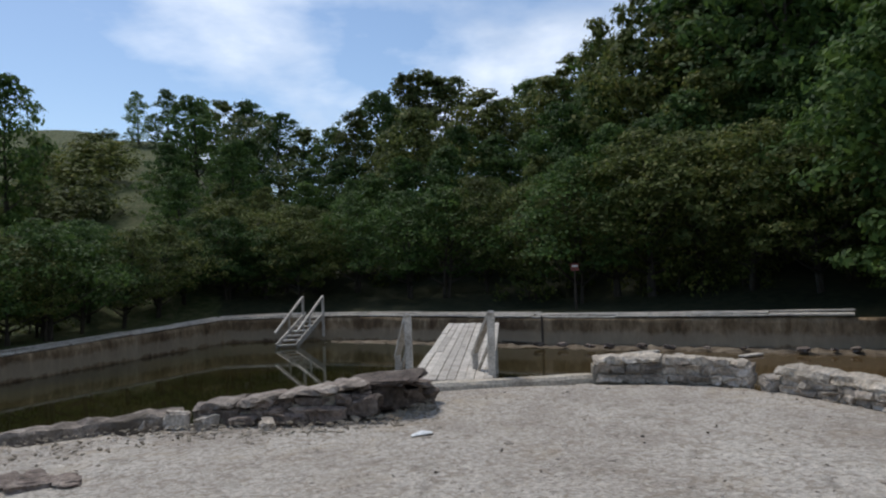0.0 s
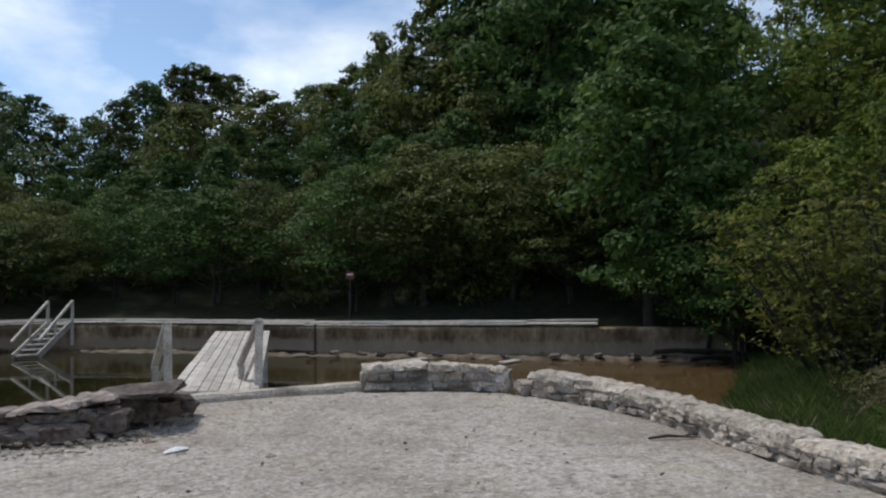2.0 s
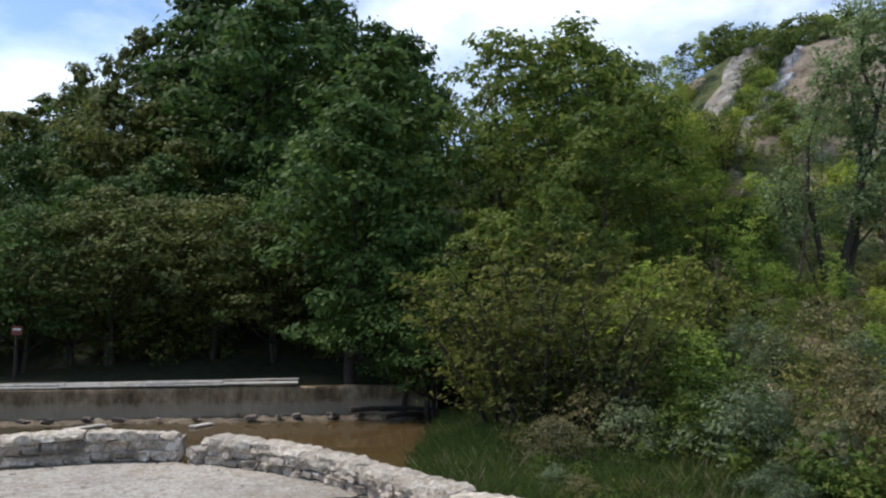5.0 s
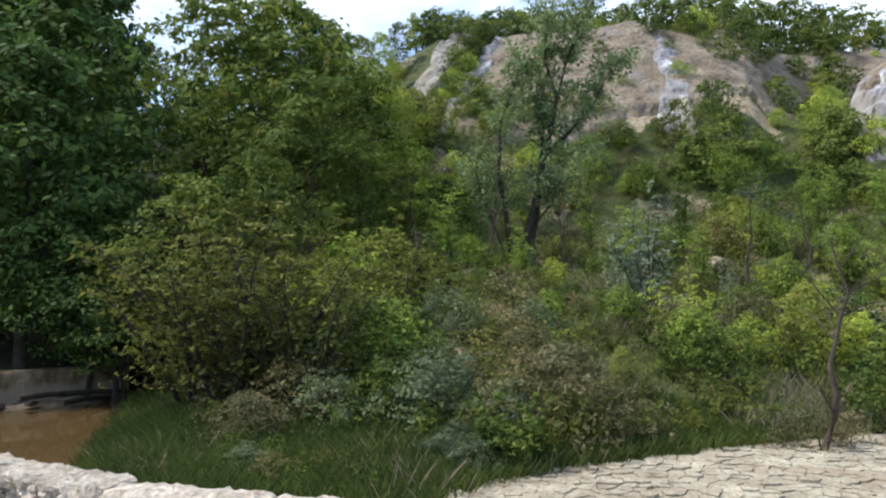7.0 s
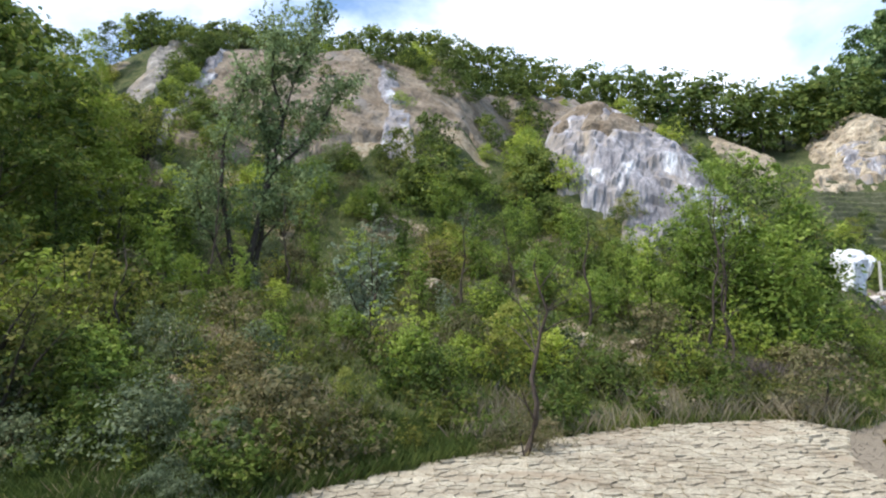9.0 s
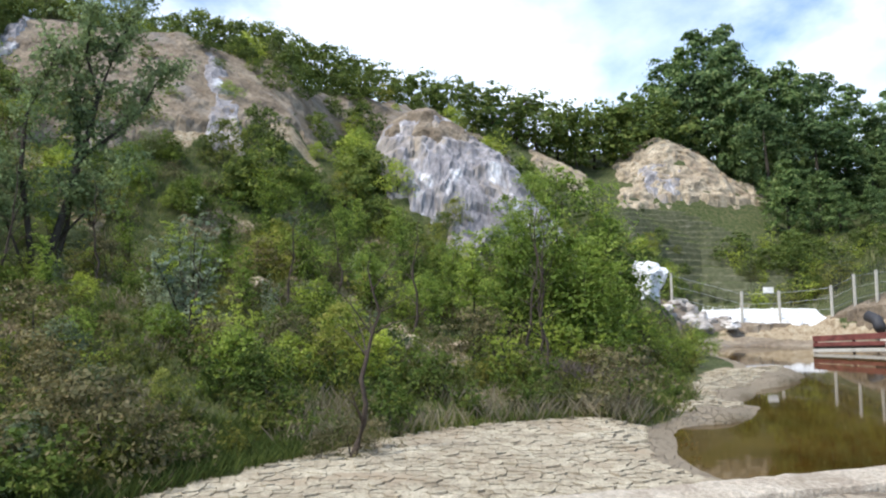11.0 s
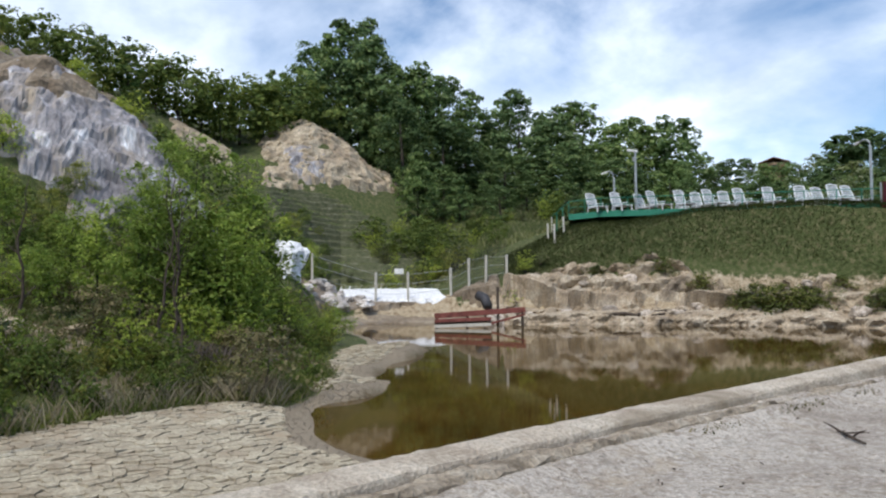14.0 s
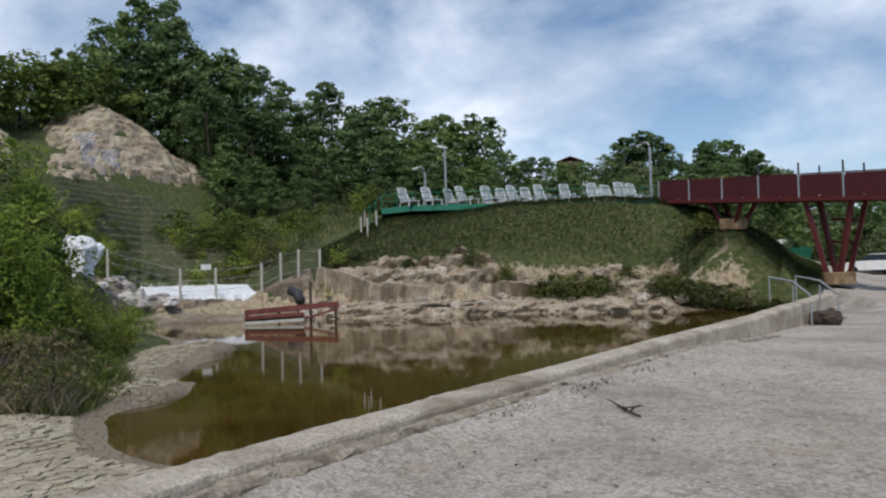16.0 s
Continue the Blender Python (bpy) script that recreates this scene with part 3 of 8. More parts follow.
def build_ground():
    az = np.radians(np.concatenate([np.arange(-44, 184.1, 0.5), np.arange(187, 314, 3.0)]))
    rings = 1.5 * 1.025 ** np.arange(0, 312)
    rings = np.concatenate([[0.02], rings, [6000.0]])
    R, A = np.meshgrid(rings, az, indexing="ij")
    X, Y = POLE[0] + R * np.sin(A), POLE[1] + R * np.cos(A)
    Z = land(X.ravel(), Y.ravel()).reshape(X.shape)
    n, k = X.shape
    i, j = np.meshgrid(np.arange(n - 1), np.arange(k), indexing="ij")
    j2 = (j + 1) % k
    faces = np.stack([i * k + j, (i + 1) * k + j, (i + 1) * k + j2, i * k + j2], -1).reshape(-1, 4)[:, ::-1]
    me = bpy.data.meshes.new("ground")
    me.from_pydata(np.stack([X, Y, Z], -1).reshape(-1, 3).tolist(), [], faces.tolist())
    me.polygons.foreach_set("use_smooth", [True] * len(me.polygons))
    x, y, z = X.ravel(), Y.ravel(), Z.ravel()
    _, r, a = raw_land(x, y)
    pond, pool, plaza = signed(POND, x, y), signed(POOL, x, y), signed(PLAZA, x, y)
    open_plaza = ((plaza < 0.25) | ((np.abs(a) > 162.5) & (r > 20) & (r < 75))).astype(float)
    mud_zone = 1 - smooth(-0.25, 0.25, signed(MUD, x, y) + 0.25 * wob(x, y, 0.6))
    sand = np.maximum(smooth(125, 130, a) * (1 - smooth(157.5, 160, a)) * (r > 40) * (1 - smooth(1.9, 2.5, z + 0.5 * wob(x, y, 2.4) + 1.3 * smooth(151, 156, a))),
                      smooth(112, 118, a) * (1 - smooth(128, 132, a)) * (r > 36) * (1 - smooth(0.6, 1.2, z)) * (r < 60))
    sand = np.maximum(sand, 0.9 * smooth(0.12, 0.45, wob(x, y, 1.0, 4.0)) * smooth(46, 55, a) * (1 - smooth(112, 118, a)) * (r > 16) * (r < 50) * (pond > 1))
    wet = (1 - smooth(0.3, 0.75, pond + 0.12 * wob(x, y, 0.7, 8.0))) * (pond > -0.3)
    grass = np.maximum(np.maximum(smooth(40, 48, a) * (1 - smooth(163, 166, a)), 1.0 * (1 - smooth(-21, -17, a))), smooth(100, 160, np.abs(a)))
    bed = np.maximum(1 - smooth(-0.4, -0.05, pond), (pool < -0.1).astype(float))
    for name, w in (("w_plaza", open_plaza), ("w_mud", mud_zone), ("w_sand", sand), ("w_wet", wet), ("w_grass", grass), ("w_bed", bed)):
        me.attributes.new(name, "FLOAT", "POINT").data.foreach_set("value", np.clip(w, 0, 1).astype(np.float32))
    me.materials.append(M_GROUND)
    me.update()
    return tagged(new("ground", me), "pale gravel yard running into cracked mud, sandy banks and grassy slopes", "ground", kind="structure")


build_ground()


def sheet(name, poly, z, mat, label, category):
    me = bpy.data.meshes.new(name)
    bm = bmesh.new()
    bm.faces.new([bm.verts.new((x, y, z)) for x, y in poly])
    bmesh.ops.triangulate(bm, faces=bm.faces)
    bmesh.ops.recalc_face_normals(bm, faces=bm.faces)
    if sum(f.normal.z for f in bm.faces) < 0:
        bmesh.ops.reverse_faces(bm, faces=bm.faces)
    bm.to_mesh(me)
    bm.free()
    me.materials.append(mat)
    return tagged(new(name, me), label, category, kind="structure")


sheet("pool_water", [(-18, 2), (-11.4, 18.2), (-8.5, 27.5), (-5.2, 27.7), (2.8, 23.1), (10.5, 18.9), (16, 17), (14.5, 15), (8, 8), (6.5, 4), (4.8, 6), (4, 9), (-0.5, 9.3), (-3, 7.6), (-9, 5)], WATER_Z, M_POOLWATER, "still greenish brown water of the walled bathing pool", "water")
sheet("pond_water", [(6.3, -1), (12, -1), (20, -6), (30, -10), (48, -15), (51, -27), (42, -34), (32, -42), (20, -50), (13, -40), (9.3, -28.5), (8.9, -23), (8.2, -13), (7.75, -9), (6.9, -3.5)], WATER_Z, M_WATER, "still brown water of the salt pond", "water")

# ---- pool walls, kerbs and stone walls ----


def strip_wall(name, line, half, z0, z1, mat, label, category="wall", rough=0.03, seg=0.5, top_slope=0.0, edge=0.12):
    """A wall along a line, with thickness, uneven faces and a worn top. z1 may vary along the line."""
    pts = [Vector((*p, 0)) for p in line]
    lens = [0.0]
    for a, b in zip(pts, pts[1:]):
        lens.append(lens[-1] + (b - a).length)
    n = max(2, int(lens[-1] / seg))
    b = Build()
    rings = []
    zs = z1 if isinstance(z1, (list, tuple)) else [z1] * len(line)
    xs, ys = [p.x for p in pts], [p.y for p in pts]
    for i in range(n + 1):
        s = lens[-1] * i / n
        x, y, zt = np.interp(s, lens, xs), np.interp(s, lens, ys), np.interp(s, lens, zs)
        x2, y2 = np.interp(min(s + 0.3, lens[-1]), lens, xs), np.interp(min(s + 0.3, lens[-1]), lens, ys)
        x1, y1 = np.interp(max(s - 0.3, 0), lens, xs), np.interp(max(s - 0.3, 0), lens, ys)
        d = Vector((x2 - x1, y2 - y1, 0)).normalized()
        nrm = Vector((d.y, -d.x, 0))
        ring = []
        for u, z in ((-1, z0), (-1, zt - edge), (-0.93, zt - edge / 3), (-0.7, zt), (0, zt + 0.005), (0.7, zt - top_slope), (0.93, zt - edge / 3 - top_slope), (1, zt - edge - top_slope), (1, z0)):
            j = rough * (0.5 * noise.noise(Vector((x * 0.9 + u * 3, y * 0.9, z * 3))) + 0.7 * noise.noise(Vector((x * 5 + u * 3, y * 5, z * 6))))
            j2 = rough * (0.35 * noise.noise(Vector((x * 0.8, y * 0.8 + u * 2, z + 9))) + 0.6 * noise.noise(Vector((x * 6, y * 6 + u * 7, z + 3))))
            ring.append(Vector((x, y, z + (j2 if z > z0 else 0))) + nrm * (u * half + j))
        rings.append(ring)
    k = len(rings[0])
    vs = [p for ring in rings for p in ring]
    fs = []
    for i in range(n):
        for j in range(k - 1):
            fs.append((i * k + j, i * k + j + 1, (i + 1) * k + j + 1, (i + 1) * k + j))
    fs.append(tuple(range(k))[::-1])
    fs.append(tuple(n * k + j for j in range(k)))
    b.add(vs, fs)
    return solid(name, b, mat, label, category, kind="structure")


FAR_WALL = [(-8.4, 27.6), (-5.2, 27.8), (-3, 27.0), (2.8, 23.2), (5.1, 22.0), (10.5, 19.0), (14.0, 17.3)]
LEFT_WALL = [(-17.5, 1.5), (-13.8, 10.5), (-11.3, 18.3), (-8.4, 27.6)]
strip_wall("wall_far", FAR_WALL, 0.3, -1.9, -0.01, M_CONC, "stained old concrete wall of the pool", seg=0.4)
strip_wall("wall_left", LEFT_WALL, 0.3, -1.9, [-0.27, -0.26, -0.2, -0.01], M_CONC, "stained old concrete wall of the pool", seg=0.4)

# boards lying on the far wall, worn and uneven
rng = random.Random(5)


def boards_on_wall():
    walk_way = thing("wall_boards", pose(0, 0, 0), "grey weathered boards laid along the pool wall", "boardwalk")
    lines = [([(*p, z) for p, z in zip(LEFT_WALL[1:], (-0.25, -0.19, 0.0))], 0.5), ([(*p, z) for p, z in zip(FAR_WALL[:-1], (0.01, 0.01, 0.01, 0.01, 0.02, 0.06))], 0.8)]
    for line, w in lines:
        for a, b in zip(line, line[1:]):
            a, b = Vector(a), Vector(b)
            n = max(1, round((b - a).length / 2.2))
            d = (b - a) / n
            side = Vector((d.y, -d.x, 0)).normalized()
            for i in range(n):
                for k in range(3):
                    off = side * ((k - 1) * w / 3 - (w - 0.5) / 2 + rng.uniform(-0.02, 0.02)) + Vector((0, 0, 0.03 * (1 - k)))
                    lift = Vector((0, 0, 0.035 + rng.uniform(0, 0.03)))
                    p0 = a + d * (i + rng.uniform(-0.02, 0.01)) + off + lift
                    p1 = a + d * (i + 1 - rng.uniform(0, 0.03)) + off + lift + Vector((0, 0, rng.uniform(-0.015, 0.02)))
                    part("board", Build().beam(p0, p1, w / 3 - 0.015, 0.045), M_WOOD, walk_way)


boards_on_wall()
KERB_LINE = [(5.2, 2.4), (5.6, 1.2), (6.25, -0.6), (6.85, -3.5), (7.3, -6), (7.7, -9), (8.15, -13), (8.45, -17.5), (8.87, -23), (9.08, -25.4)]
strip_wall("kerb_pond", KERB_LINE, 0.22, -1.6, [0.27, 0.25, 0.24, 0.24, 0.25, 0.27, 0.35, 0.45, 0.66, 0.72], M_KERB, "worn pale concrete kerb along the salt pond", "kerb", 0.03, 0.12, 0.01, 0.05)
strip_wall("kerb_step", [(5.4, 0.8), (5.93, -0.8), (6.53, -3.6), (6.98, -6.1), (7.4, -9.1), (7.85, -13), (8.15, -16)], 0.15, -0.3, [0.10, 0.14, 0.15, 0.14, 0.13, 0.12, 0.06], M_FOOTING, "crumbling brown footing of the kerb with weeds in its joint", "kerb", 0.09, 0.1, -0.02)
strip_wall("kerb_ramp", [(-0.45, 9.9), (0.6, 10.05), (1.95, 10.2)], 0.17, -1.6, [0.10, 0.09, 0.10], M_KERB, "low concrete kerb at the foot of the wooden ramp", "kerb", 0.02, 0.25)
strip_wall("kerb_pool", [(-12, 4.6), (-9.4, 5.75), (-4.5, 7.65), (-2.95, 8.3)], 0.17, -1.6, [0.06, 0.06, 0.085, 0.15], M_DARKCAP, "low crumbling brown concrete kerb of the pool", "kerb", 0.10, 0.12, 0.0, 0.05)


def stone_build(sx, sy, sz, seed, sharp=0.42):
    """A rough block: a squared-off ball with knocked edges."""
    bm = bmesh.new()
    bmesh.ops.create_icosphere(bm, subdivisions=3, radius=1.0)
    b = Build()
    vs = []
    for v in bm.verts:
        c = v.co
        p = Vector([math.copysign(abs(q) ** sharp, q) for q in c])
        j = 1 + 0.42 * noise.noise(c * 1.4 + Vector((seed * 7.3, seed, 0))) + 0.2 * noise.noise(c * 3.6 + Vector((0, seed * 3.1, 0)))
        vs.append(Vector((p.x * sx / 2 * j, p.y * sy / 2 * j, p.z * sz / 2 * j)))
    b.add(vs, [[v.index for v in f.verts] for f in bm.faces])
    bm.free()
    return b


STONES = [stone_build(1.08, 1.08, 1.08, s * 1.7 + 0.3).mesh("stone", M_STONE) for s in range(14)]


def lay_stone(parent, at, size, turn, tilt=0.0, stones=None):
    ob = new("stone", rng.choice(stones or STONES))
    ob.parent = parent
    ob.matrix_basis = Matrix.Translation(at) @ Euler((rng.uniform(-0.1, 0.1), tilt + rng.uniform(-0.1, 0.1), turn + rng.uniform(-0.12, 0.12) + rng.choice((0, math.pi)))).to_matrix().to_4x4() @ Matrix.Diagonal((*size, 1))
    return ob


def cap_piece(where, s0, s1, half, thick, seed, drop=0.0):
    """A rough slab of capping that follows the wall between two lengths."""
    b = Build()
    n = max(4, int((s1 - s0) / 0.045))
    prof = ((-1.0, 0.0), (-1.04, 0.45), (-0.9, 0.92), (-0.45, 1.0), (0.0, 1.04), (0.45, 1.0), (0.9, 0.92), (1.04, 0.45), (1.0, 0.0))
    vs, k = [], len(prof)
    for i in range(n + 1):
        st = s0 + (s1 - s0) * i / n
        p, turn, h = where(st)
        end = min(i, n - i)
        pinch = 1 - (0.16, 0.05, 0.0)[min(end, 2)]
        nrm = Vector((math.sin(turn), -math.cos(turn), 0))
        for u, v in prof:
            q = Vector((p.x * 4 + u * 2.0 + seed, p.y * 4, v * 2))
            j = 0.12 * noise.noise(q * 0.5) + 0.22 * noise.noise(q * 1.7) + 0.16 * noise.noise(q * 4)
            jz = 0.025 * noise.noise(q * 0.6 + Vector((9, 0, 0))) + 0.028 * noise.noise(q * 2.3) + 0.014 * noise.noise(q * 5)
            vs.append(p + nrm * (half * u * pinch * (1 + j)) + Vector((0, 0, h - drop - thick + thick * v * pinch + jz)))
    fs = [(i * k + a, i * k + (a + 1) % k, (i + 1) * k + (a + 1) % k, (i + 1) * k + a) for i in range(n) for a in range(k)]
    fs += [tuple(range(k))[::-1], tuple(n * k + a for a in range(k))]
    return b.add(vs, fs)


def stone_wall(label, line, heights, thick, cap=0.10, course=0.15, long=(0.22, 0.42), rugged=0.02, slabs=(0.5, 1.1), stones=None, cap_mat=None):
    """Courses of rough stones in mortar on both faces, under worn capping slabs."""
    wall = thing("stone_wall", pose(0, 0, 0), label, "wall", kind="structure")
    pts = [Vector((*p, 0)) for p in line]
    core = Build()
    n_seg = len(pts) - 1
    for i in range(n_seg):
        a, b = pts[i], pts[i + 1]
        h = min(heights[i], heights[i + 1]) - cap
        d = (b - a)
        m = Matrix.Translation((a + b) / 2 + Vector((0, 0, (h - 0.75) / 2 - 0.02))) @ Matrix.Rotation(math.atan2(d.y, d.x), 4, "Z")
        core.box(d.length + 0.05, thick - 0.05, h + 0.75 - 0.02, m, 0.02)
    part("core", core, M_MORTAR, wall, "grey mortar between the stones")
    lens = [0.0]
    for a, b in zip(pts, pts[1:]):
        lens.append(lens[-1] + (b - a).length)
    xs, ys = [p.x for p in pts], [p.y for p in pts]

    def where(s):
        x, y, h = np.interp(s, lens, xs), np.interp(s, lens, ys), np.interp(s, lens, heights)
        x2, y2 = np.interp(min(s + 0.1, lens[-1]), lens, xs), np.interp(min(s + 0.1, lens[-1]), lens, ys)
        x1, y1 = np.interp(max(s - 0.1, 0), lens, xs), np.interp(max(s - 0.1, 0), lens, ys)
        return Vector((x, y, 0)), math.atan2(y2 - y1, x2 - x1), h

    top = max(heights) - cap
    z = 0.0
    while z < top - 0.03:
        s = rng.uniform(0, 0.1)
        ch = course * rng.uniform(0.75, 1.25)
        while s < lens[-1] - 0.05:
            w = min(rng.uniform(*long), lens[-1] - s + 0.04)
            p, turn, h = where(s + w / 2)
            if z + ch * 0.5 < h - cap:
                hh = min(ch, h - cap - z + 0.02)
                for side in (-1, 1):
                    nrm = Vector((math.sin(turn), -math.cos(turn), 0)) * side
                    lay_stone(wall, p + nrm * (thick / 2 - 0.1 + rng.uniform(-rugged, rugged)) + Vector((0, 0, z + hh / 2)), (w * 1.0, 0.24, hh * rng.uniform(0.85, 1.15)), turn, 0.0, stones)
            s += w
        z += ch
    s = 0.0
    while s < lens[-1] - 0.1:
        w = min(rng.uniform(*slabs), lens[-1] - s)
        part("cap_slab", cap_piece(where, s, s + w - 0.012, thick / 2 + 0.035, cap * rng.uniform(0.9, 1.15), rng.uniform(0, 50), rng.uniform(-0.005, 0.02)), cap_mat or M_CAP, wall)
        s += w
    return wall


DARK_STONES = [stone_build(1.08, 1.08, 1.08, s * 2.3 + 0.9, 0.5).mesh("stone", M_DARKSTONE) for s in range(10)]
stone_wall("tumbledown wall of rough dark stones with flat slabs on top", [(-2.75, 8.35), (-2.1, 8.25), (-1.4, 8.2), (-0.95, 8.35)], [0.22, 0.29, 0.37, 0.42], 0.46, 0.06, 0.14, (0.14, 0.42), 0.07, (0.45, 0.85), DARK_STONES, M_DARKCAP)
stone_wall("low wall of pale rough stones with flat cap stones", [(2.0, 10.2), (2.7, 10.1), (3.3, 9.85), (3.85, 9.5)], [0.35, 0.37, 0.35, 0.31], 0.38, 0.085, 0.13, (0.12, 0.34), 0.02, (0.5, 1.2))
stone_wall("low curving wall of pale stones with worn flat cap stones", [(4.1, 9.0), (4.5, 8.0), (4.68, 7.0), (4.68, 6.0), (4.68, 5.0), (4.75, 4.0), (5.0, 3.0), (5.25, 2.3)], [0.33, 0.305, 0.285, 0.27, 0.26, 0.25, 0.25, 0.25], 0.34, 0.10, 0.11, (0.12, 0.34), 0.02, (0.35, 1.0))
# the broken end of the dark wall
for x, y, z, sx, sy, sz, t1, t2 in ((-0.75, 8.55, 0.36, 0.8, 0.55, 0.08, 6, -5), (-0.5, 8.95, 0.28, 0.6, 0.45, 0.08, -7, 9), (-0.8, 8.5, 0.2, 0.45, 0.35, 0.26, 0, 6), (-0.6, 8.85, 0.13, 0.5, 0.4, 0.24, 5, 0), (-0.95, 8.15, 0.14, 0.4, 0.3, 0.2, 0, -8), (-1.3, 8.0, 0.1, 0.36, 0.25, 0.16, 6, 0),
                                    (-0.45, 9.2, 0.12, 0.35, 0.3, 0.2, 0, 0), (-1.75, 7.98, 0.07, 0.3, 0.2, 0.12, 0, 5), (-2.2, 8.02, 0.06, 0.26, 0.2, 0.1, 8, 0), (-0.3, 9.0, 0.1, 0.3, 0.3, 0.18, 6, 5)):
    ob = tagged(new("loose_stone", rng.choice(DARK_STONES)), "rough dark stone of the wall's broken end", "stone", "stones of the broken wall end")
    ob.matrix_world = pose(x, y, z, t1, t2, rng.uniform(-30, 30)) @ Matrix.Diagonal((sx, sy, sz, 1))
# rubble fallen from the walls
for x, y, sx in ((-2.95, 8.1, 0.3), (-2.6, 7.95, 0.2), (4.05, 9.25, 0.22), (3.98, 9.05, 0.3), (-3.3, 8.05, 0.2), (-1.9, 7.8, 0.16)):
    ob = tagged(new("loose_stone", rng.choice(STONES)), "loose rough stone lying by the wall", "stone", "loose stones by the wall")
    ob.matrix_world = pose(x, y, sx * 0.22, rng.uniform(-12, 12), rng.uniform(-12, 12), rng.uniform(0, 360)) @ Matrix.Diagonal((sx, sx * 0.8, sx * 0.6, 1))

# ---- wooden ramp into the pool ----


def wooden_ramp():
    r = thing("wooden_ramp", pose(0, 0, 0), "wooden ramp of grey weathered planks with two short handrails", "ramp")
    a0, a1 = Vector((-0.55, 10.25, 0.06)), Vector((0.62, 10.2, 0.06))
    b0, b1 = Vector((0.06, 17.5, 0.30)), Vector((1.26, 17.45, 0.29))
    n = 9
    for i in range(n):
        u = (i + 0.5) / n
        segs = [0.0, rng.uniform(0.3, 0.45), rng.uniform(0.6, 0.75), 1.0]
        for s0, s1 in zip(segs, segs[1:]):
            p = (a0.lerp(a1, u)).lerp(b0.lerp(b1, u), s0 + 0.002)
            q = (a0.lerp(a1, u)).lerp(b0.lerp(b1, u), s1 - 0.002)
            dz = Vector((0, 0, rng.uniform(-0.008, 0.008)))
            part("plank", Build().beam(p + dz, q + dz, 0.126, 0.04), M_WOOD, r)
    for u in (0.08, 0.92):
        p, q = a0.lerp(a1, u), b0.lerp(b1, u)
        part("joist", Build().beam(p - Vector((0, 0, 0.1)), q - Vector((0, 0, 0.1)), 0.09, 0.15), M_WOOD, r)
    for s in (0.5, 0.97):
        for u in (0.1, 0.9):
            p = a0.lerp(a1, u).lerp(b0.lerp(b1, u), s)
            part("support", Build().beam(p - Vector((0, 0, 0.1)), (p.x, p.y, -1.7), 0.12, 0.12), M_WOOD, r)
    for x, y, lean in ((-0.53, 10.55, -0.01), (0.62, 10.5, 0.02)):
        part("post", Build().beam((x, y, -0.3), (x + lean, y, 0.98), 0.105, 0.105, 0.012), M_WOOD, r)
        x2 = x - 0.2
        part("post", Build().beam((x2, y + 0.55, -0.3), (x2, y + 0.55, 0.34), 0.09, 0.09), M_WOOD, r)
        part("handrail", Build().beam((x + lean, y - 0.05, 0.98), (x2 - 0.02, y + 0.6, 0.30), 0.09, 0.06), M_WOOD, r)
        part("brace", Build().beam((x, y + 0.03, 0.55), (x2, y + 0.52, 0.0), 0.05, 0.04), M_WOOD, r)


wooden_ramp()


def pool_stairs():
    s = thing("pool_stairs", pose(0, 0, 0), "wooden stairs with two handrails down the pool wall", "stairs")
    top, low = Vector((-4.75, 26.7, 0.08)), Vector((-5.35, 24.9, -0.8))
    side = Vector((0.33, 0.06, 0))
    for k in (-1, 1):
        part("stringer", Build().beam(top + side * k, low + side * k, 0.06, 0.2), M_WOOD, s)
        t0 = top + side * k * 1.05
        part("post", Build().beam(t0 - Vector((0, 0, 0.75)), t0 + Vector((0, 0, 0.72)), 0.09, 0.09), M_WOOD, s)
        l0 = low.lerp(top, 0.05) + side * k * 1.05
        part("handrail", Build().beam(t0 + Vector((0, 0, 0.70)), l0 + Vector((-0.02, -0.2, 0.42)), 0.08, 0.07), M_WOOD, s)
        part("post", Build().beam(t0.lerp(l0, 0.55) - Vector((0, 0, 0.1)), t0.lerp(l0, 0.55) + Vector((0, 0, 0.52)), 0.06, 0.06), M_WOOD, s)
    for i in range(7):
        p = low.lerp(top, (i + 0.3) / 6.6)
        part("tread", Build().beam(p - side, p + side, 0.26, 0.045), M_WOOD, s)


pool_stairs()
M_RED = flat_paint("faded_red_paint", (0.19, 0.062, 0.05), 0.85, vary=0.4)
M_WHITE = flat_paint("white_paint", (0.78, 0.78, 0.76), 0.5)
M_POST = surface("pale_post", [(0.45, 0.42, 0.36), (0.66, 0.63, 0.56)], 6, 30, 0.8, 0.3, 0.005)
M_GREEN = flat_paint("green_paint", (0.03, 0.19, 0.12), 0.5)
M_PLASTIC = flat_paint("white_plastic", (0.62, 0.64, 0.65), 0.4, vary=0.06)
# Lounger backs: white plastic with its shade put into the colour.
M_SHADEPLASTIC = flat_paint("shaded_white_plastic", (0.36, 0.39, 0.41), 0.5, vary=0.06)
M_STEEL = flat_paint("galvanised_steel", (0.42, 0.44, 0.44), 0.45, 0.6)
M_MAROON = flat_paint("maroon_sheet", (0.08, 0.016, 0.02), 0.55)
M_RUST = flat_paint("maroon_steel", (0.11, 0.02, 0.02), 0.5)
M_ROOF = surface("brown_roof", [(0.10, 0.04, 0.025), (0.17, 0.07, 0.045)], 2, 20, 0.8, 0.4, 0.02)
M_GLASS = flat_paint("car_glass", (0.02, 0.025, 0.03), 0.08)
M_TYRE = flat_paint("rubber", (0.02, 0.02, 0.02), 0.8)
M_MESH = flat_paint("dark_netting", (0.035, 0.04, 0.05), 0.8)
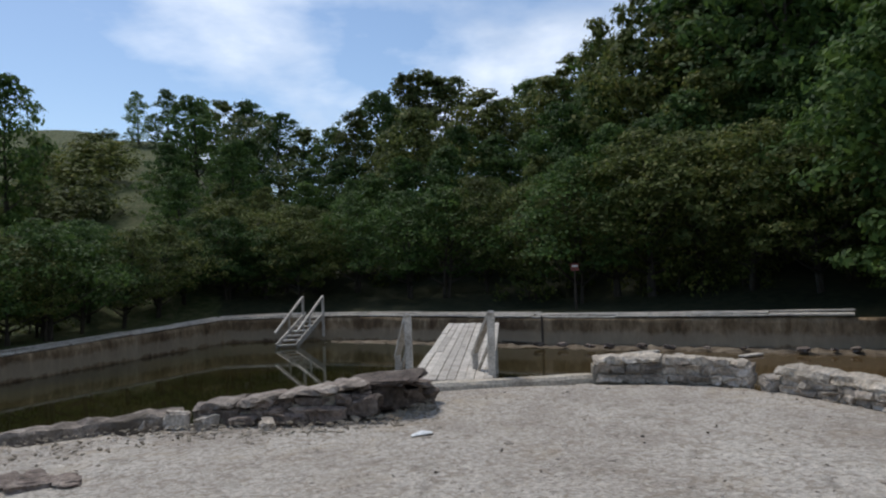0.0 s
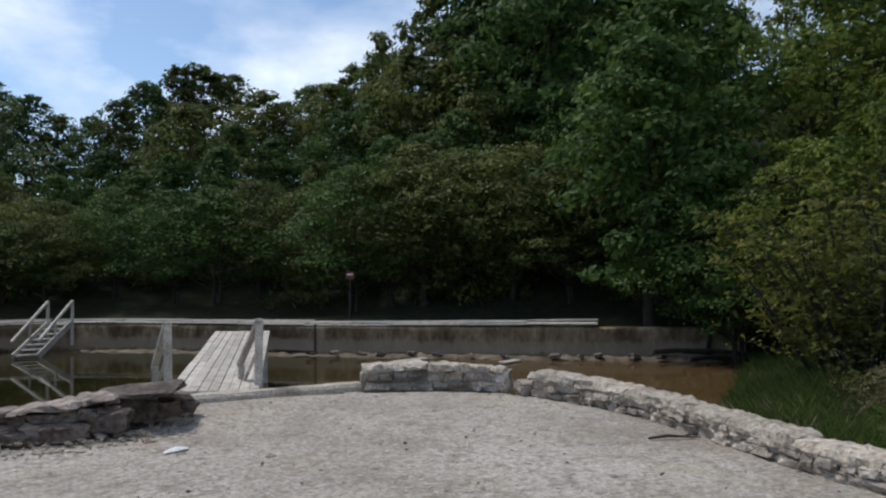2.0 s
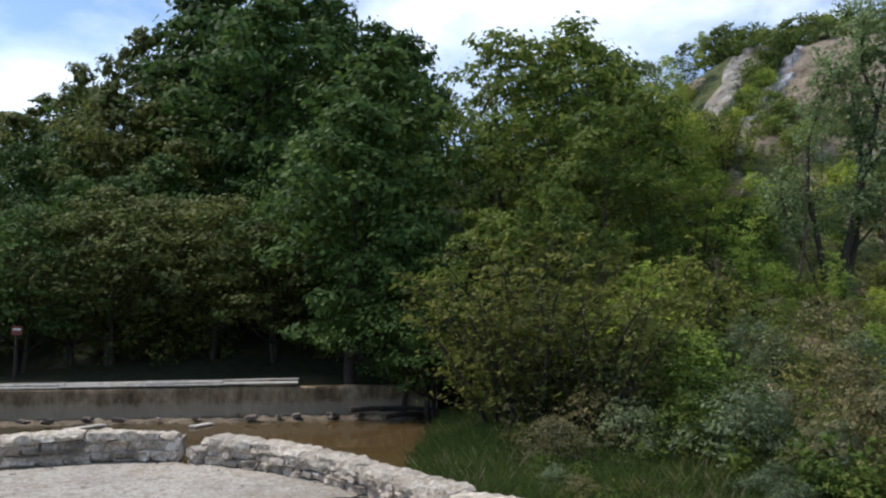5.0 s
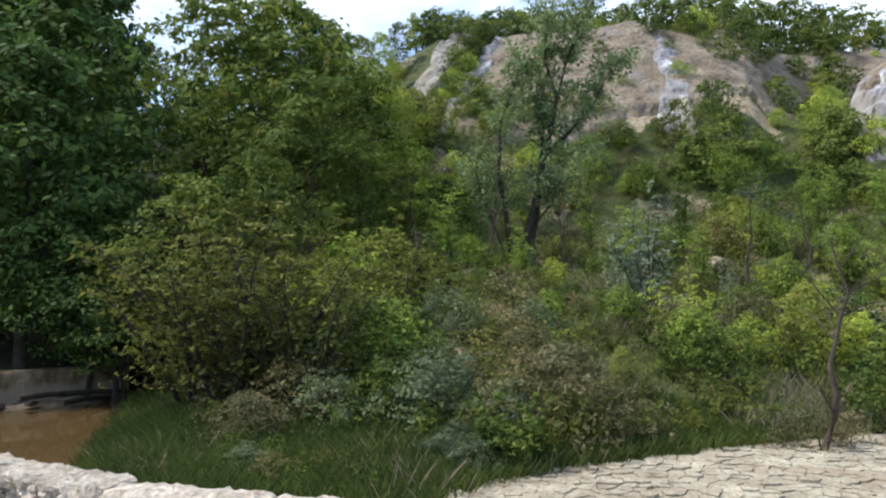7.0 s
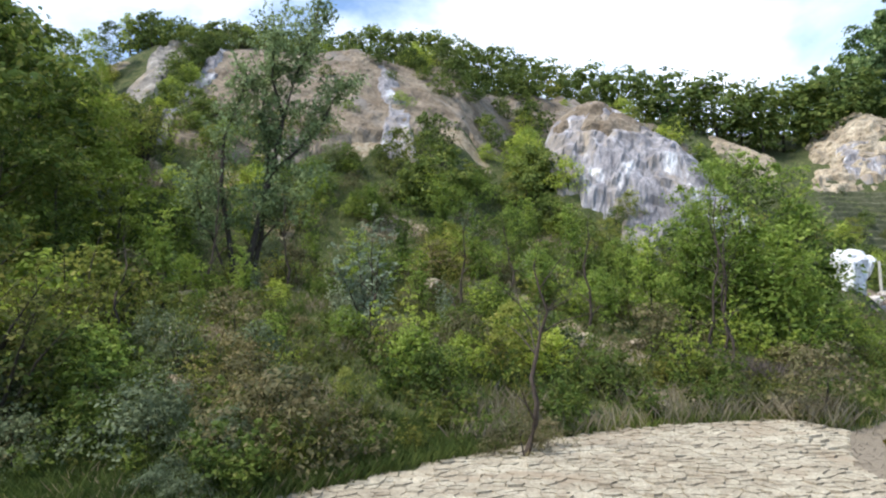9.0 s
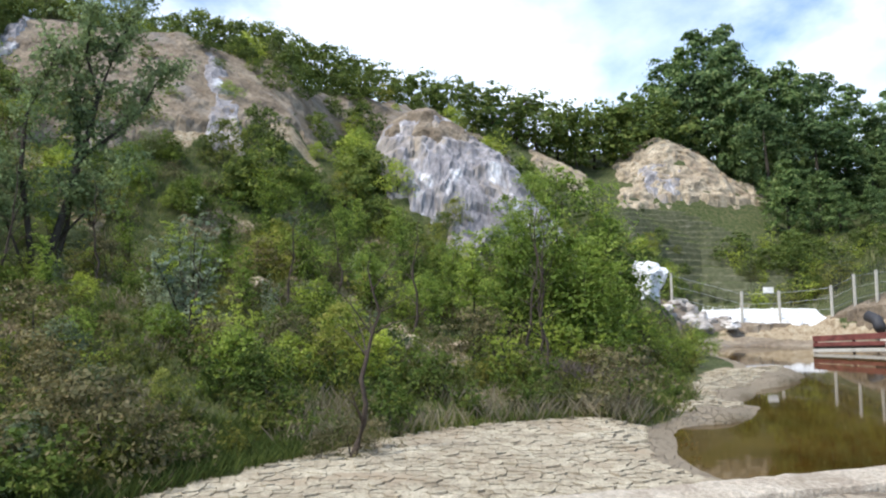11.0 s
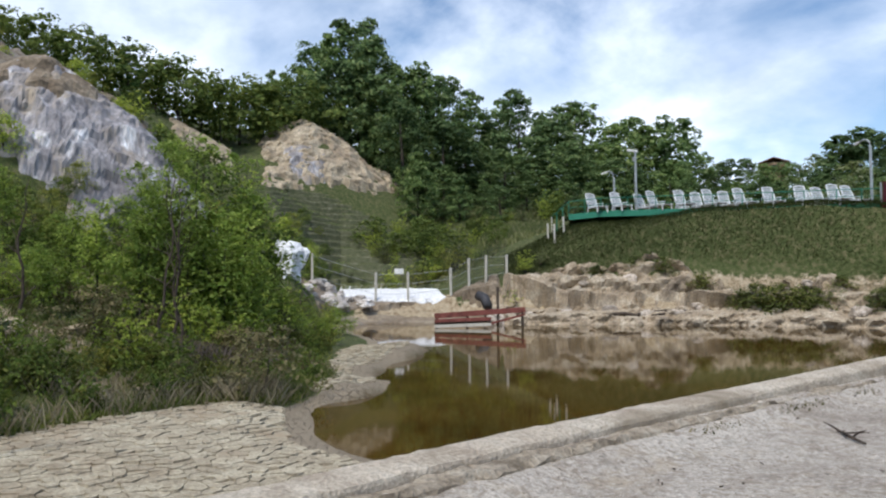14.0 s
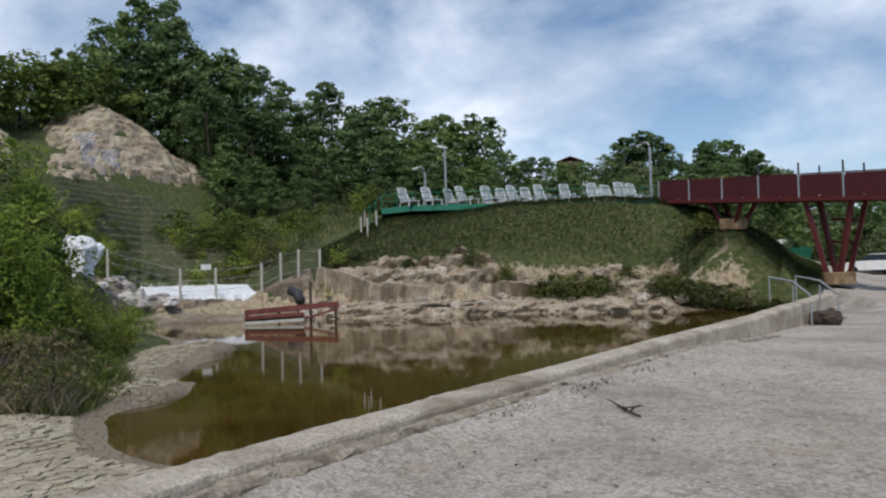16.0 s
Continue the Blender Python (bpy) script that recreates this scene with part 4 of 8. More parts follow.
M_TUBE = flat_paint("black_plastic", (0.05, 0.05, 0.055), 0.6)


def warning_sign():
    x, y = 4.33, 24.55
    z = ground_z(x, y)
    s = thing("warning_sign", pose(x, y, z), "small red sign with a white bar on a thin pole", "sign")
    part("pole", Build().tube([(0, 0, -0.2), (0, 0, 1.40 - z)], [0.025, 0.025], 8), M_DEADWOOD, s)
    part("plate", Build().box(0.28, 0.02, 0.26, pose(0, -0.03, 1.52 - z), 0.01), M_RED, s, "red sign plate")
    part("bar", Build().box(0.2, 0.008, 0.06, pose(0, -0.046, 1.55 - z), 0.003), M_WHITE, s, "white bar of writing")


warning_sign()
_jx, _jy = 2.95, 22.75
solid("iron_stake", Build().tube([(_jx, _jy, -1.7), (_jx, _jy, 0.05)], [0.035, 0.035], 8).tube([(_jx, _jy, -0.78), (_jx - 1.2, _jy + 0.7, -0.74)], [0.025, 0.025], 6), M_DEADWOOD, "rusty iron stake with a cross bar at the pool wall", "stake")

# ---- terrace with loungers ----
TEYE = (1.53, 0.04)


def terrace():
    t = thing("terrace_deck", pose(0, 0, 0), "sun terrace with a green edge and green railing above the bank", "terrace")
    edge = [(131.6, 53.4, 6.45), (134, 53.2, 6.62), (138, 53.0, 6.6), (142, 53.0, 6.55), (146, 53.0, 6.5), (150, 53.2, 6.45), (153, 53.6, 6.4)]
    pts = [Vector((*spot(a, d, TEYE), z)) for a, d, z in edge]
    back = [Vector((*spot(a, d + 7, TEYE), z)) for a, d, z in edge]
    deck = Build()
    n = len(pts)
    vs = pts + back + [p - Vector((0, 0, 0.25)) for p in pts] + [p - Vector((0, 0, 0.25)) for p in back]
    fs = []
    for i in range(n - 1):
        fs += [(i, i + 1, n + i + 1, n + i), (2 * n + i, i + 0 + 2 * n + n, 3 * n + i + 1, 2 * n + i + 1), (i, 2 * n + i, 2 * n + i + 1, i + 1), (n + i, n + i + 1, 3 * n + i + 1, 3 * n + i)]
    fs += [(0, n, 3 * n, 2 * n), (n - 1, 3 * n - 1, 4 * n - 1, 2 * n - 1)]
    deck.add(vs, fs)
    part("deck", deck, M_CONC, t)
    for a, b in zip(pts, pts[1:]):
        part("edge_board", Build().beam(a - Vector((0, 0, 0.12)), b - Vector((0, 0, 0.12)), 0.06, 0.42), M_GREEN, t, "green edge board")
        part("top_rail", Build().beam(a + Vector((0, 0, 1.0)), b + Vector((0, 0, 1.0)), 0.05, 0.05), M_GREEN, t, "green rail")
        part("mid_rail", Build().beam(a + Vector((0, 0, 0.55)), b + Vector((0, 0, 0.55)), 0.03, 0.03), M_GREEN, t, "green rail")
        k = max(2, round((b - a).length / 1.6))
        for i in range(k):
            p = a.lerp(b, i / k)
            part("post", Build().beam(p - Vector((0, 0, 0.1)), p + Vector((0, 0, 1.02)), 0.05, 0.05), M_GREEN, t, "green post")
    # the railing comes down at the open end
    p, q = pts[0], Vector((*spot(130.3, 54.6, TEYE), 5.5))
    part("top_rail", Build().beam(p + Vector((0, 0, 1.0)), q + Vector((0, 0, 1.0)), 0.05, 0.05), M_GREEN, t)
    for u in (0.35, 0.7, 1.0):
        c = p.lerp(q, u)
        part("post", Build().beam(c - Vector((0, 0, 0.5)), c + Vector((0, 0, 1.0)), 0.06, 0.06), M_GREEN if u < 0.9 else M_POST, t)


terrace()
for a, d in ((130.0, 53.6), (130.5, 53.0), (131.2, 53.4)):
    x, y = spot(a, d, TEYE)
    z = ground_z(x, y)
    solid("marker_post", Build().beam((x, y, z - 0.3), (x + 0.03, y, z + 1.15), 0.1, 0.1), M_POST, "short white post on the grassy bank", "post", "white posts on the bank")


def lounge_chair(m):
    c = thing("sun_lounger", m @ Matrix.Scale(1.22, 4), "white plastic sun lounger with a raised back in shaded grey", "sun lounger", "loungers on the terrace")
    seat = part("seat", Build().box(0.56, 1.12, 0.03, pose(0, -0.45, 0.355), 0.012), M_PLASTIC, c)
    for sx in (-0.31, 0.31):
        part("side_rail", Build().box(0.06, 1.22, 0.09, pose(sx, -0.45, 0.345), 0.02), M_PLASTIC, c)
    b0, b1 = Vector((0, 0.12, 0.40)), Vector((0, 0.56, 1.22))
    up = (b1 - b0)
    for sx in (-0.29, 0.29):
        o = Vector((sx, 0, 0))
        part("back_post", Build().tube([b0 + o, b0 + o + up * 0.5, b1 + o * 0.9], [0.035, 0.034, 0.03], 8), M_PLASTIC, c)
    part("head_rail", Build().tube([b1 + Vector((-0.27, 0, 0)), b1 + Vector((0, 0.02, 0.04)), b1 + Vector((0.27, 0, 0))], [0.035, 0.04, 0.035], 8), M_PLASTIC, c)
    for i in range(6):
        p = b0 + up * (0.1 + 0.155 * i)
        part("back_slat", Build().box(0.54, 0.105, 0.02, Matrix.Translation(p) @ Matrix.Rotation(radians(62), 4, "X"), 0.006), M_SHADEPLASTIC, c, "white plastic slat in shaded grey")
    for sx in (-0.36, 0.36):
        arm = part("armrest", Build().box(0.07, 0.6, 0.04, pose(sx, -0.1, 0.60), 0.015), M_PLASTIC, c)
        part("arm_support", Build().box(0.05, 0.06, 0.24, pose(sx, -0.33, 0.47), 0.015), M_PLASTIC, arm)
        for yy in (-0.95, 0.12):
            part("leg", Build().beam((sx * 0.86, yy, 0.34), (sx * 0.9, yy + (-0.05 if yy < 0 else 0.08), 0.0), 0.07, 0.07, 0.015), M_PLASTIC, c)
    return c


def place_loungers():
    first = None
    r2 = random.Random(11)
    for a, dd, turn in LOUNGERS:
        x, y = spot(a, 53.3 + dd, TEYE)
        z = float(np.interp(a, [131.6, 134, 138, 142, 146, 150, 153], [6.45, 6.62, 6.6, 6.55, 6.5, 6.45, 6.4]))
        m = pose(x, y, z, 0, 0, -a - turn * 0.6 + r2.uniform(-10, 10))
        if first is None:
            first = lounge_chair(m)
        else:
            copy_thing(first, m)


# direction, distance behind the edge, turn away from facing the pond
LOUNGERS = [(133.5, 0.7, -48), (135.3, 0.7, -45), (138.0, 0.7, -50), (139.9, 0.7, -45), (141.9, 0.7, -52), (144.0, 0.7, -48), (145.9, 0.7, -50), (147.9, 0.7, -30), (150.0, 0.8, -40),
            (137.1, 2.2, -55), (141.0, 2.3, -50), (142.9, 2.2, -40), (149.0, 2.2, -60), (150.9, 2.0, -50), (140.0, 3.4, -45), (148.2, 3.4, -50)]
place_loungers()


def street_lamp(x, y, z, top, arm, label, head="lamp"):
    l = thing("street_lamp", pose(x, y, z), label, "street lamp", "lamps on the terrace")
    h = top - z
    if head == "lamp":
        part("pole", Build().tube([(0, 0, -0.1), (0, 0, h * 0.6), (0, 0, h)], [0.10, 0.085, 0.07], 10), M_STEEL, l)
        part("lamp_head", Build().box(0.75, 0.34, 0.14, pose(0.18, 0.1, h + 0.05, 0, -12, 35), 0.04), M_WHITE, l, "white floodlight head")
        part("junction_box", Build().box(0.2, 0.16, 0.28, pose(0.14, 0, h - 0.55), 0.02), M_STEEL, l)
    else:
        pts = [(0, 0, -0.1), (0, 0, h - 0.5)] + [(arm * (1 - math.cos(w)) * 0.5, 0, h - 0.5 + 0.5 * math.sin(w)) for w in (0.5, 1.0, 1.57, 2.1)] + [(arm, 0, h - 0.15)]
        part("pole", Build().tube(pts, [0.09, 0.075] + [0.06] * 5, 10), M_STEEL, l)
        part("lamp_head", Build().box(0.42, 0.2, 0.11, pose(arm * 1.05, 0, h - 0.15, 0, 15), 0.04), M_WHITE, l, "white lamp head")
    return l


for a, d, z, top, arm, hd, lab in ((136.6, 54.2, 6.6, 11.0, 0, "lamp", "grey lamp post with a white floodlight on the terrace"),
                                   (152.1, 54.0, 6.45, 10.7, 1.0, "bow", "grey lamp post with a curved arm at the terrace end"),
                                   (135.0, 56.0, 6.6, 9.9, 0.7, "bow", "small grey lamp post with a curved arm behind loungers")):
    x, y = spot(a, d, TEYE)
    lamp = street_lamp(x, y, z, top, arm, lab, hd)
    if hd == "bow":
        lamp.rotation_euler = (0, 0, radians(60 if a < 140 else 343))

# ---- maroon footbridge ----


def footbridge():
    f = thing("footbridge", pose(0, 0, 0), "maroon steel footbridge with sheet-clad sides on v-shaped piers", "bridge")
    a, b = Vector((*spot(154.1, 54.5, TEYE), 6.35)), Vector((*spot(168.3, 46.0, TEYE), 5.12))
    e = a + (b - a) * 1.9
    n = 11
    d = (e - a) / n
    side = Vector((d.y, -d.x, 0)).normalized() * 1.0
    if side.y < 0:
        side = -side
    part("deck", Build().beam(a + side, e + side, 2.0, 0.14), M_RUST, f)
    for k, s in enumerate((Vector((0, 0, 0)), side * 2)):
        part("girder", Build().beam(a + s + Vector((0, 0, -0.05)), e + s + Vector((0, 0, -0.05)), 0.1, 0.28), M_RUST, f)
        part("handrail", Build().beam(a + s + Vector((0, 0, 1.36)), e + s + Vector((0, 0, 1.36)), 0.08, 0.07), M_RUST, f)
        for i in range(n):
            p, q = a + d * i + s, a + d * (i + 1) + s
            part("side_panel", Build().beam(p + d * 0.03 + Vector((0, 0, 0.72)), q - d * 0.03 + Vector((0, 0, 0.72)), 0.03, 1.18), M_MAROON, f, "maroon sheet panel")
            part("post", Build().beam(p - side * (0.05 if k == 0 else -0.05) + Vector((0, 0, 0.0)), p - side * (0.05 if k == 0 else -0.05) + Vector((0, 0, 1.38)), 0.07, 0.09), M_STEEL if i < 8 else M_RUST, f, "grey post")
            if i in (3, 4, 5, 6, 7):
                part("mast", Build().beam(p + Vector((0, 0, 1.3)), p + Vector((0, 0, 1.95 + 0.05 * k)), 0.09, 0.09), M_TUBE, f, "dark upright above the rail")
    # v-shaped piers
    for u, zb, wide in ((0.18, None, 0.9), (0.415, 1.0, 1.0)):
        c = a + (e - a) * u + side
        zb = ground_z(c.x, c.y) if zb is None else zb
        if u < 0.3:
            zb -= 0.1
        for k in (-1, 1):
            for s in (-0.7, 0.7):
                foot = Vector((c.x, c.y, zb)) + side * s * 0.6 + d.normalized() * k * 0.28
                head = Vector((c.x, c.y, c.z - 0.1)) + side * s + d.normalized() * k * wide * 1.35
                part("pier_leg", Build().beam(foot - Vector((0, 0, 0.3)), head, 0.24, 0.24), M_RUST, f, "dark maroon pier leg")
        if u > 0.3:
            for z in (2.9, 4.2):
                part("cross_tie", Build().beam(Vector((c.x, c.y, z)) - d.normalized() * 0.75 - side * 0.8, Vector((c.x, c.y, z)) + d.normalized() * 0.75 - side * 0.8, 0.14, 0.14), M_RUST, f)
        part("footing", Build().box(1.6, 1.6, 0.7, pose(c.x, c.y, zb - 0.1, 0, 0, 20), 0.05), M_CONC, f, "grey concrete footing")


footbridge()

# ---- trees and bushes ----


def crown_points(seed, n, height, spread, base, clumps, lump=0.9, flat=1.0, top_bias=0.0):
    """Leaf places in irregular clumps around a crown, and the clump centres."""
    r = np.random.RandomState(seed)
    cs, rad = [], []
    for i in range(clumps):
        u = ((i + 0.5) / clumps) ** (1.0 - top_bias)
        z = base + (height - base) * u
        prof = math.sin(math.pi * min(0.97, 0.12 + 0.86 * u ** 0.85)) ** 0.7
        ang = i * 2.399 + r.uniform(-0.5, 0.5)
        rr = spread * prof * math.sqrt(r.uniform(0.25, 1.0)) * r.uniform(0.8, 1.12)
        cs.append((rr * math.cos(ang), rr * math.sin(ang), z * r.uniform(0.96, 1.02)))
        rad.append(lump * r.uniform(0.6, 1.25) * (0.65 + 0.5 * prof))
    cs, rad = np.array(cs), np.array(rad)
    pick = r.choice(clumps, n, p=rad**2 / (rad**2).sum())
    v = r.normal(size=(n, 3))
    v /= np.linalg.norm(v, axis=1, keepdims=True)
    v *= (r.uniform(0, 1, (n, 1)) ** 0.4)
    p = cs[pick] + v * rad[pick][:, None] * np.array([1.15, 1.15, 0.75 * flat])
    return p, cs, rad, r


def leaf_faces(p, r, size, out=None, droop=0.25):
    """Pointed leaves at random attitudes, leaning outwards and up."""
    n = len(p)
    nrm = r.normal(size=(n, 3)) * 0.75
    if out is not None:
        nrm += out * 0.7
    nrm[:, 2] += 0.75
    nrm /= np.linalg.norm(nrm, axis=1, keepdims=True)
    a = np.cross(nrm, r.normal(size=(n, 3)))
    a /= np.linalg.norm(a, axis=1, keepdims=True) + 1e-9
    b = np.cross(nrm, a)
    L = size * r.uniform(0.6, 1.35, (n, 1))
    W = L * r.uniform(0.4, 0.62, (n, 1))
    tip = p + a * L + np.array([0, 0, -1.0]) * L * droop
    return np.stack([p - a * L * 0.6 + b * W, tip, p - a * L * 0.6 - b * W], 1).reshape(-1, 3)


def limbs(cs, rad, height, base, r, trunk_r, count, lean=(0, 0), fork=1):
    b = Build()
    tops = []
    for k in range(fork):
        ox, oy = (0, 0) if fork == 1 else (r.uniform(-0.35, 0.35), r.uniform(-0.35, 0.35))
        lx, ly = lean[0] + (r.uniform(-1, 1) * 0.1 * height if fork > 1 else 0), lean[1] + (r.uniform(-1, 1) * 0.1 * height if fork > 1 else 0)
        pts = [Vector((ox * 0.4 + lx * u * u + 0.06 * math.sin(5 * u + k), oy * 0.4 + ly * u * u + 0.06 * math.cos(4 * u), -0.3 + (height * 0.9 + 0.3) * u)) for u in (0, 0.06, 0.2, 0.4, 0.6, 0.8, 1.0)]
        rr = trunk_r / fork**0.5
        b.tube(pts, [rr * q for q in (1.5, 1.05, 0.9, 0.7, 0.48, 0.26, 0.08)], 8 if fork == 1 else 5)
        tops.append(pts)
    order = r.permutation(len(cs))[:count]
    for i in order:
        c = Vector(cs[i])
        pts = tops[int(r.randint(len(tops)))]
        zz = max(base * 0.55, c.z - 0.45 * math.hypot(c.x, c.y) - 0.3)
        u = min(0.92, max(0.08, (zz + 0.3) / (height * 0.9 + 0.3)))
        ks = [0, 0.06, 0.2, 0.4, 0.6, 0.8, 1.0]
        s = Vector([float(np.interp(u, ks, [q[j] for q in pts])) for j in range(3)])
        mid = s.lerp(c, 0.5) + Vector((0, 0, -0.06 * (c - s).length))
        w = trunk_r * (0.42 * (1 - u) + 0.1)
        b.tube([s, mid, c], [w, w * 0.6, w * 0.18], 5 if fork == 1 else 4)
    return b


def plant(name, seed, height, spread, base, leaves, leaf, leaf_mat, clumps=36, lump=0.9, trunk_r=0.16, branches=14, label="", category="tree", group="", fork=1, lean=(0, 0), flat=1.0, bark=None, top_bias=0.0, droop=0.25):
    p, cs, rad, r = crown_points(seed, leaves, height, spread, base, clumps, lump, flat, top_bias)
    u = np.clip(p[:, 2:3] / height, 0, 1)
    shift = np.array([[lean[0], lean[1], 0]]) * u * u
    p = p + shift
    cs = cs + np.array([[lean[0], lean[1], 0]]) * np.clip(cs[:, 2:3] / height, 0, 1) ** 2
    out = p - np.array([lean[0] * 0.5, lean[1] * 0.5, (base + height) / 2])
    out = out / (np.linalg.norm(out, axis=1, keepdims=True) + 1e-9)
    t = thing(name, pose(0, 0, -500), label, category, group)
    part("trunk", limbs(cs, rad, height, base, r, trunk_r, branches, lean, fork), bark or M_BARK, t, smooth=True)
    ob = new("crown", quads_mesh("crown", leaf_faces(p, r, leaf, out, droop), leaf_mat, 3))
    ob.parent = t
    return t


def spray_plant(name, seed, height, stems, lean, twigs, twig, leaves, leaf, leaf_mat, label, category, group, start=0.15, rise=0.6, stem_r=0.03, spread=0.16, sides=4, bare=True):
    """An open plant: curved stems, twigs along them, leaves set along the twigs."""
    r = np.random.RandomState(seed)
    b = Build()
    spots = []
    ks = np.array([0, 0.2, 0.45, 0.72, 1.0])
    for k in range(stems):
        a = 6.283 * k / stems + r.uniform(-0.7, 0.7)
        h = height * (1.0 if k == 0 else r.uniform(0.55, 0.95))
        out = lean * h * (0.15 if k == 0 else r.uniform(0.4, 1.0))
        o = np.array([math.cos(a), math.sin(a), 0.0])
        line = np.array([o * (0.05 + out * u**1.3) + np.array([0.05 * h * math.sin(7 * u + k) * u * 0.5, 0.05 * h * math.cos(5 * u + 2 * k) * u * 0.5, -0.2 + (h + 0.2) * u]) for u in ks])
        w = stem_r * r.uniform(0.6, 1.0)
        b.tube([Vector(p) for p in line], [w * q for q in (1.25, 0.95, 0.7, 0.45, 0.12)], sides, False)
        for j in range(twigs):
            u = start + (1 - start) * (j + r.uniform(0, 1)) / twigs
            s = np.array([np.interp(u, ks, line[:, c]) for c in range(3)])
            ta, el = a + 2.4 * j + r.uniform(-0.5, 0.5), rise * r.uniform(0.3, 1.3)
            d = np.array([math.cos(ta) * math.cos(el), math.sin(ta) * math.cos(el), math.sin(el)])
            L = twig * r.uniform(0.45, 1.2) * (1 - 0.6 * (u - start) / (1 - start))
            m, e = s + d * L * 0.5 + np.array([0, 0, 0.05 * L]), s + d * L + np.array([0, 0, -0.05 * L])
            ww = w * 0.32 * (1.1 - 0.7 * u)
            if bare:
                b.tube([Vector(s), Vector(e)], [ww, ww * 0.25], 3, False)
            v = r.uniform(0.12, 1.1, (leaves, 1))
            q = s * (1 - v) ** 2 + 2 * m * v * (1 - v) + e * v * v
            spots.append(q + r.normal(0, spread, (leaves, 3)) * L * (0.4 + 0.6 * v) * np.array([1, 1, 0.6]))
    p = np.concatenate(spots)
    p = p[p[:, 2] > 0.02]
    out = p - np.array([0, 0, height * 0.4])
    out /= np.linalg.norm(out, axis=1, keepdims=True) + 1e-9
    t = thing(name, pose(0, 0, -500), label, category, group)
    part("trunk", b, M_BARK, t, smooth=True)
    ob = new("crown", quads_mesh("crown", leaf_faces(p, r, leaf, out, 0.3), leaf_mat, 3))
    ob.parent = t
    return t


def kites(p, nrm, r, size, droop=0.2):
    """Broad pointed leaves facing along the given normals."""
    n = len(p)
    nrm = nrm / (np.linalg.norm(nrm, axis=1, keepdims=True) + 1e-9)
    a = np.cross(nrm, r.normal(size=(n, 3)))
    a /= np.linalg.norm(a, axis=1, keepdims=True) + 1e-9
    b = np.cross(nrm, a)
    L = size * r.uniform(0.6, 1.3, (n, 1))
    W = L * r.uniform(0.38, 0.6, (n, 1))
    tip = p + a * L + np.array([0, 0, -1.0]) * L * droop
    return np.stack([p - a * L * 0.8, p + b * W, tip, p - b * W], 1).reshape(-1, 3)


def lobed(name, seed, height, spread, base, lobes, tufts, leaves, leaf, leaf_mat, label, category, group="", trunk_r=0.18, fork=1, flat=0.6, lobe=0.42, peak=0.5, bark=None, sprig=0.3, low=-0.3, skirt=0.0):
    """A woody plant whose crown is made of separate boughs: each bough a lobe set with tufts of leaves on its outside, with dark gaps between the lobes."""
    r = np.random.RandomState(seed)
    cs, rad = [], []
    for i in range(lobes):
        u = (i + 0.5) / lobes
        prof = math.sin(math.pi * min(0.98, 0.14 + 0.84 * u ** (0.55 + peak * 0.6))) ** 0.75
        prof = max(prof, skirt * min(1.0, 1.6 - 1.3 * u))
        R = spread * lobe * r.uniform(0.7, 1.25) * (0.55 + 0.5 * prof)
        rr = max(0.0, spread * prof * r.uniform(0.75, 1.1) - R * 0.75) if i < lobes - 1 else 0.1 * spread
        ang = i * 2.399 + r.uniform(-0.6, 0.6)
        cs.append((rr * math.cos(ang), rr * math.sin(ang), base + (R * flat * 0.5 if skirt == 0 else 0.0) + (height - base - R * flat) * u ** 0.9))
        rad.append(R)
    cs, rad = np.array(cs), np.array(rad)
    k = np.repeat(np.arange(lobes), tufts)
    d = r.normal(size=(lobes * tufts, 3))
    d[:, 2] = np.abs(d[:, 2]) * np.where(r.uniform(0, 1, len(d)) < 0.78, 1, -1)
    d /= np.linalg.norm(d, axis=1, keepdims=True)
    d[:, 2] = np.maximum(d[:, 2], low)
    tc = cs[k] + d * (rad[k] * r.uniform(0.7, 1.15, len(k)))[:, None] * np.array([1, 1, flat])
    tr = rad[k] * sprig * r.uniform(0.6, 1.3, len(k))
    j = np.repeat(np.arange(len(tc)), leaves)
    off = r.normal(size=(len(j), 3)) * np.array([0.62, 0.62, 0.34])
    p = tc[j] + off * tr[j][:, None]
    p[:, 2] = np.maximum(p[:, 2], 0.03)
    top = np.percentile(p[:, 2], 99.7)
    p[:, 2] *= height / top
    nrm = d[j] * 0.75 + off * 0.35 + r.normal(size=p.shape) * 0.42 + np.array([0, 0, 0.45])
    t = thing(name, pose(0, 0, -500), label, category, group)
    part("trunk", limbs(cs, rad, height * 0.86, base, r, trunk_r, lobes if skirt == 0 else 0, (0, 0), fork), bark or M_BARK, t, smooth=True)
    ob = new("crown", quads_mesh("crown", kites(p, nrm, r, leaf), leaf_mat, 4))
    ob.parent = t
    return t


class Kinds:
    """First specimens of each kind; the first placing moves the specimen, later ones copy it."""

    def __init__(self):
        self.made, self.used = {}, set()

    def put(self, key, x, y, z, scale, turn, tilt=(0, 0), wide=1.0):
        ob = self.made[key]
        m = Matrix.Translation((x, y, z)) @ Euler((tilt[0], tilt[1], turn)).to_matrix().to_4x4()
        if key in self.used:
            ob = copy_thing(ob, m)
        else:
            self.used.add(key)
        ob.matrix_basis = m @ Matrix.Diagonal((scale * wide, scale * wide, scale, 1))
        return ob


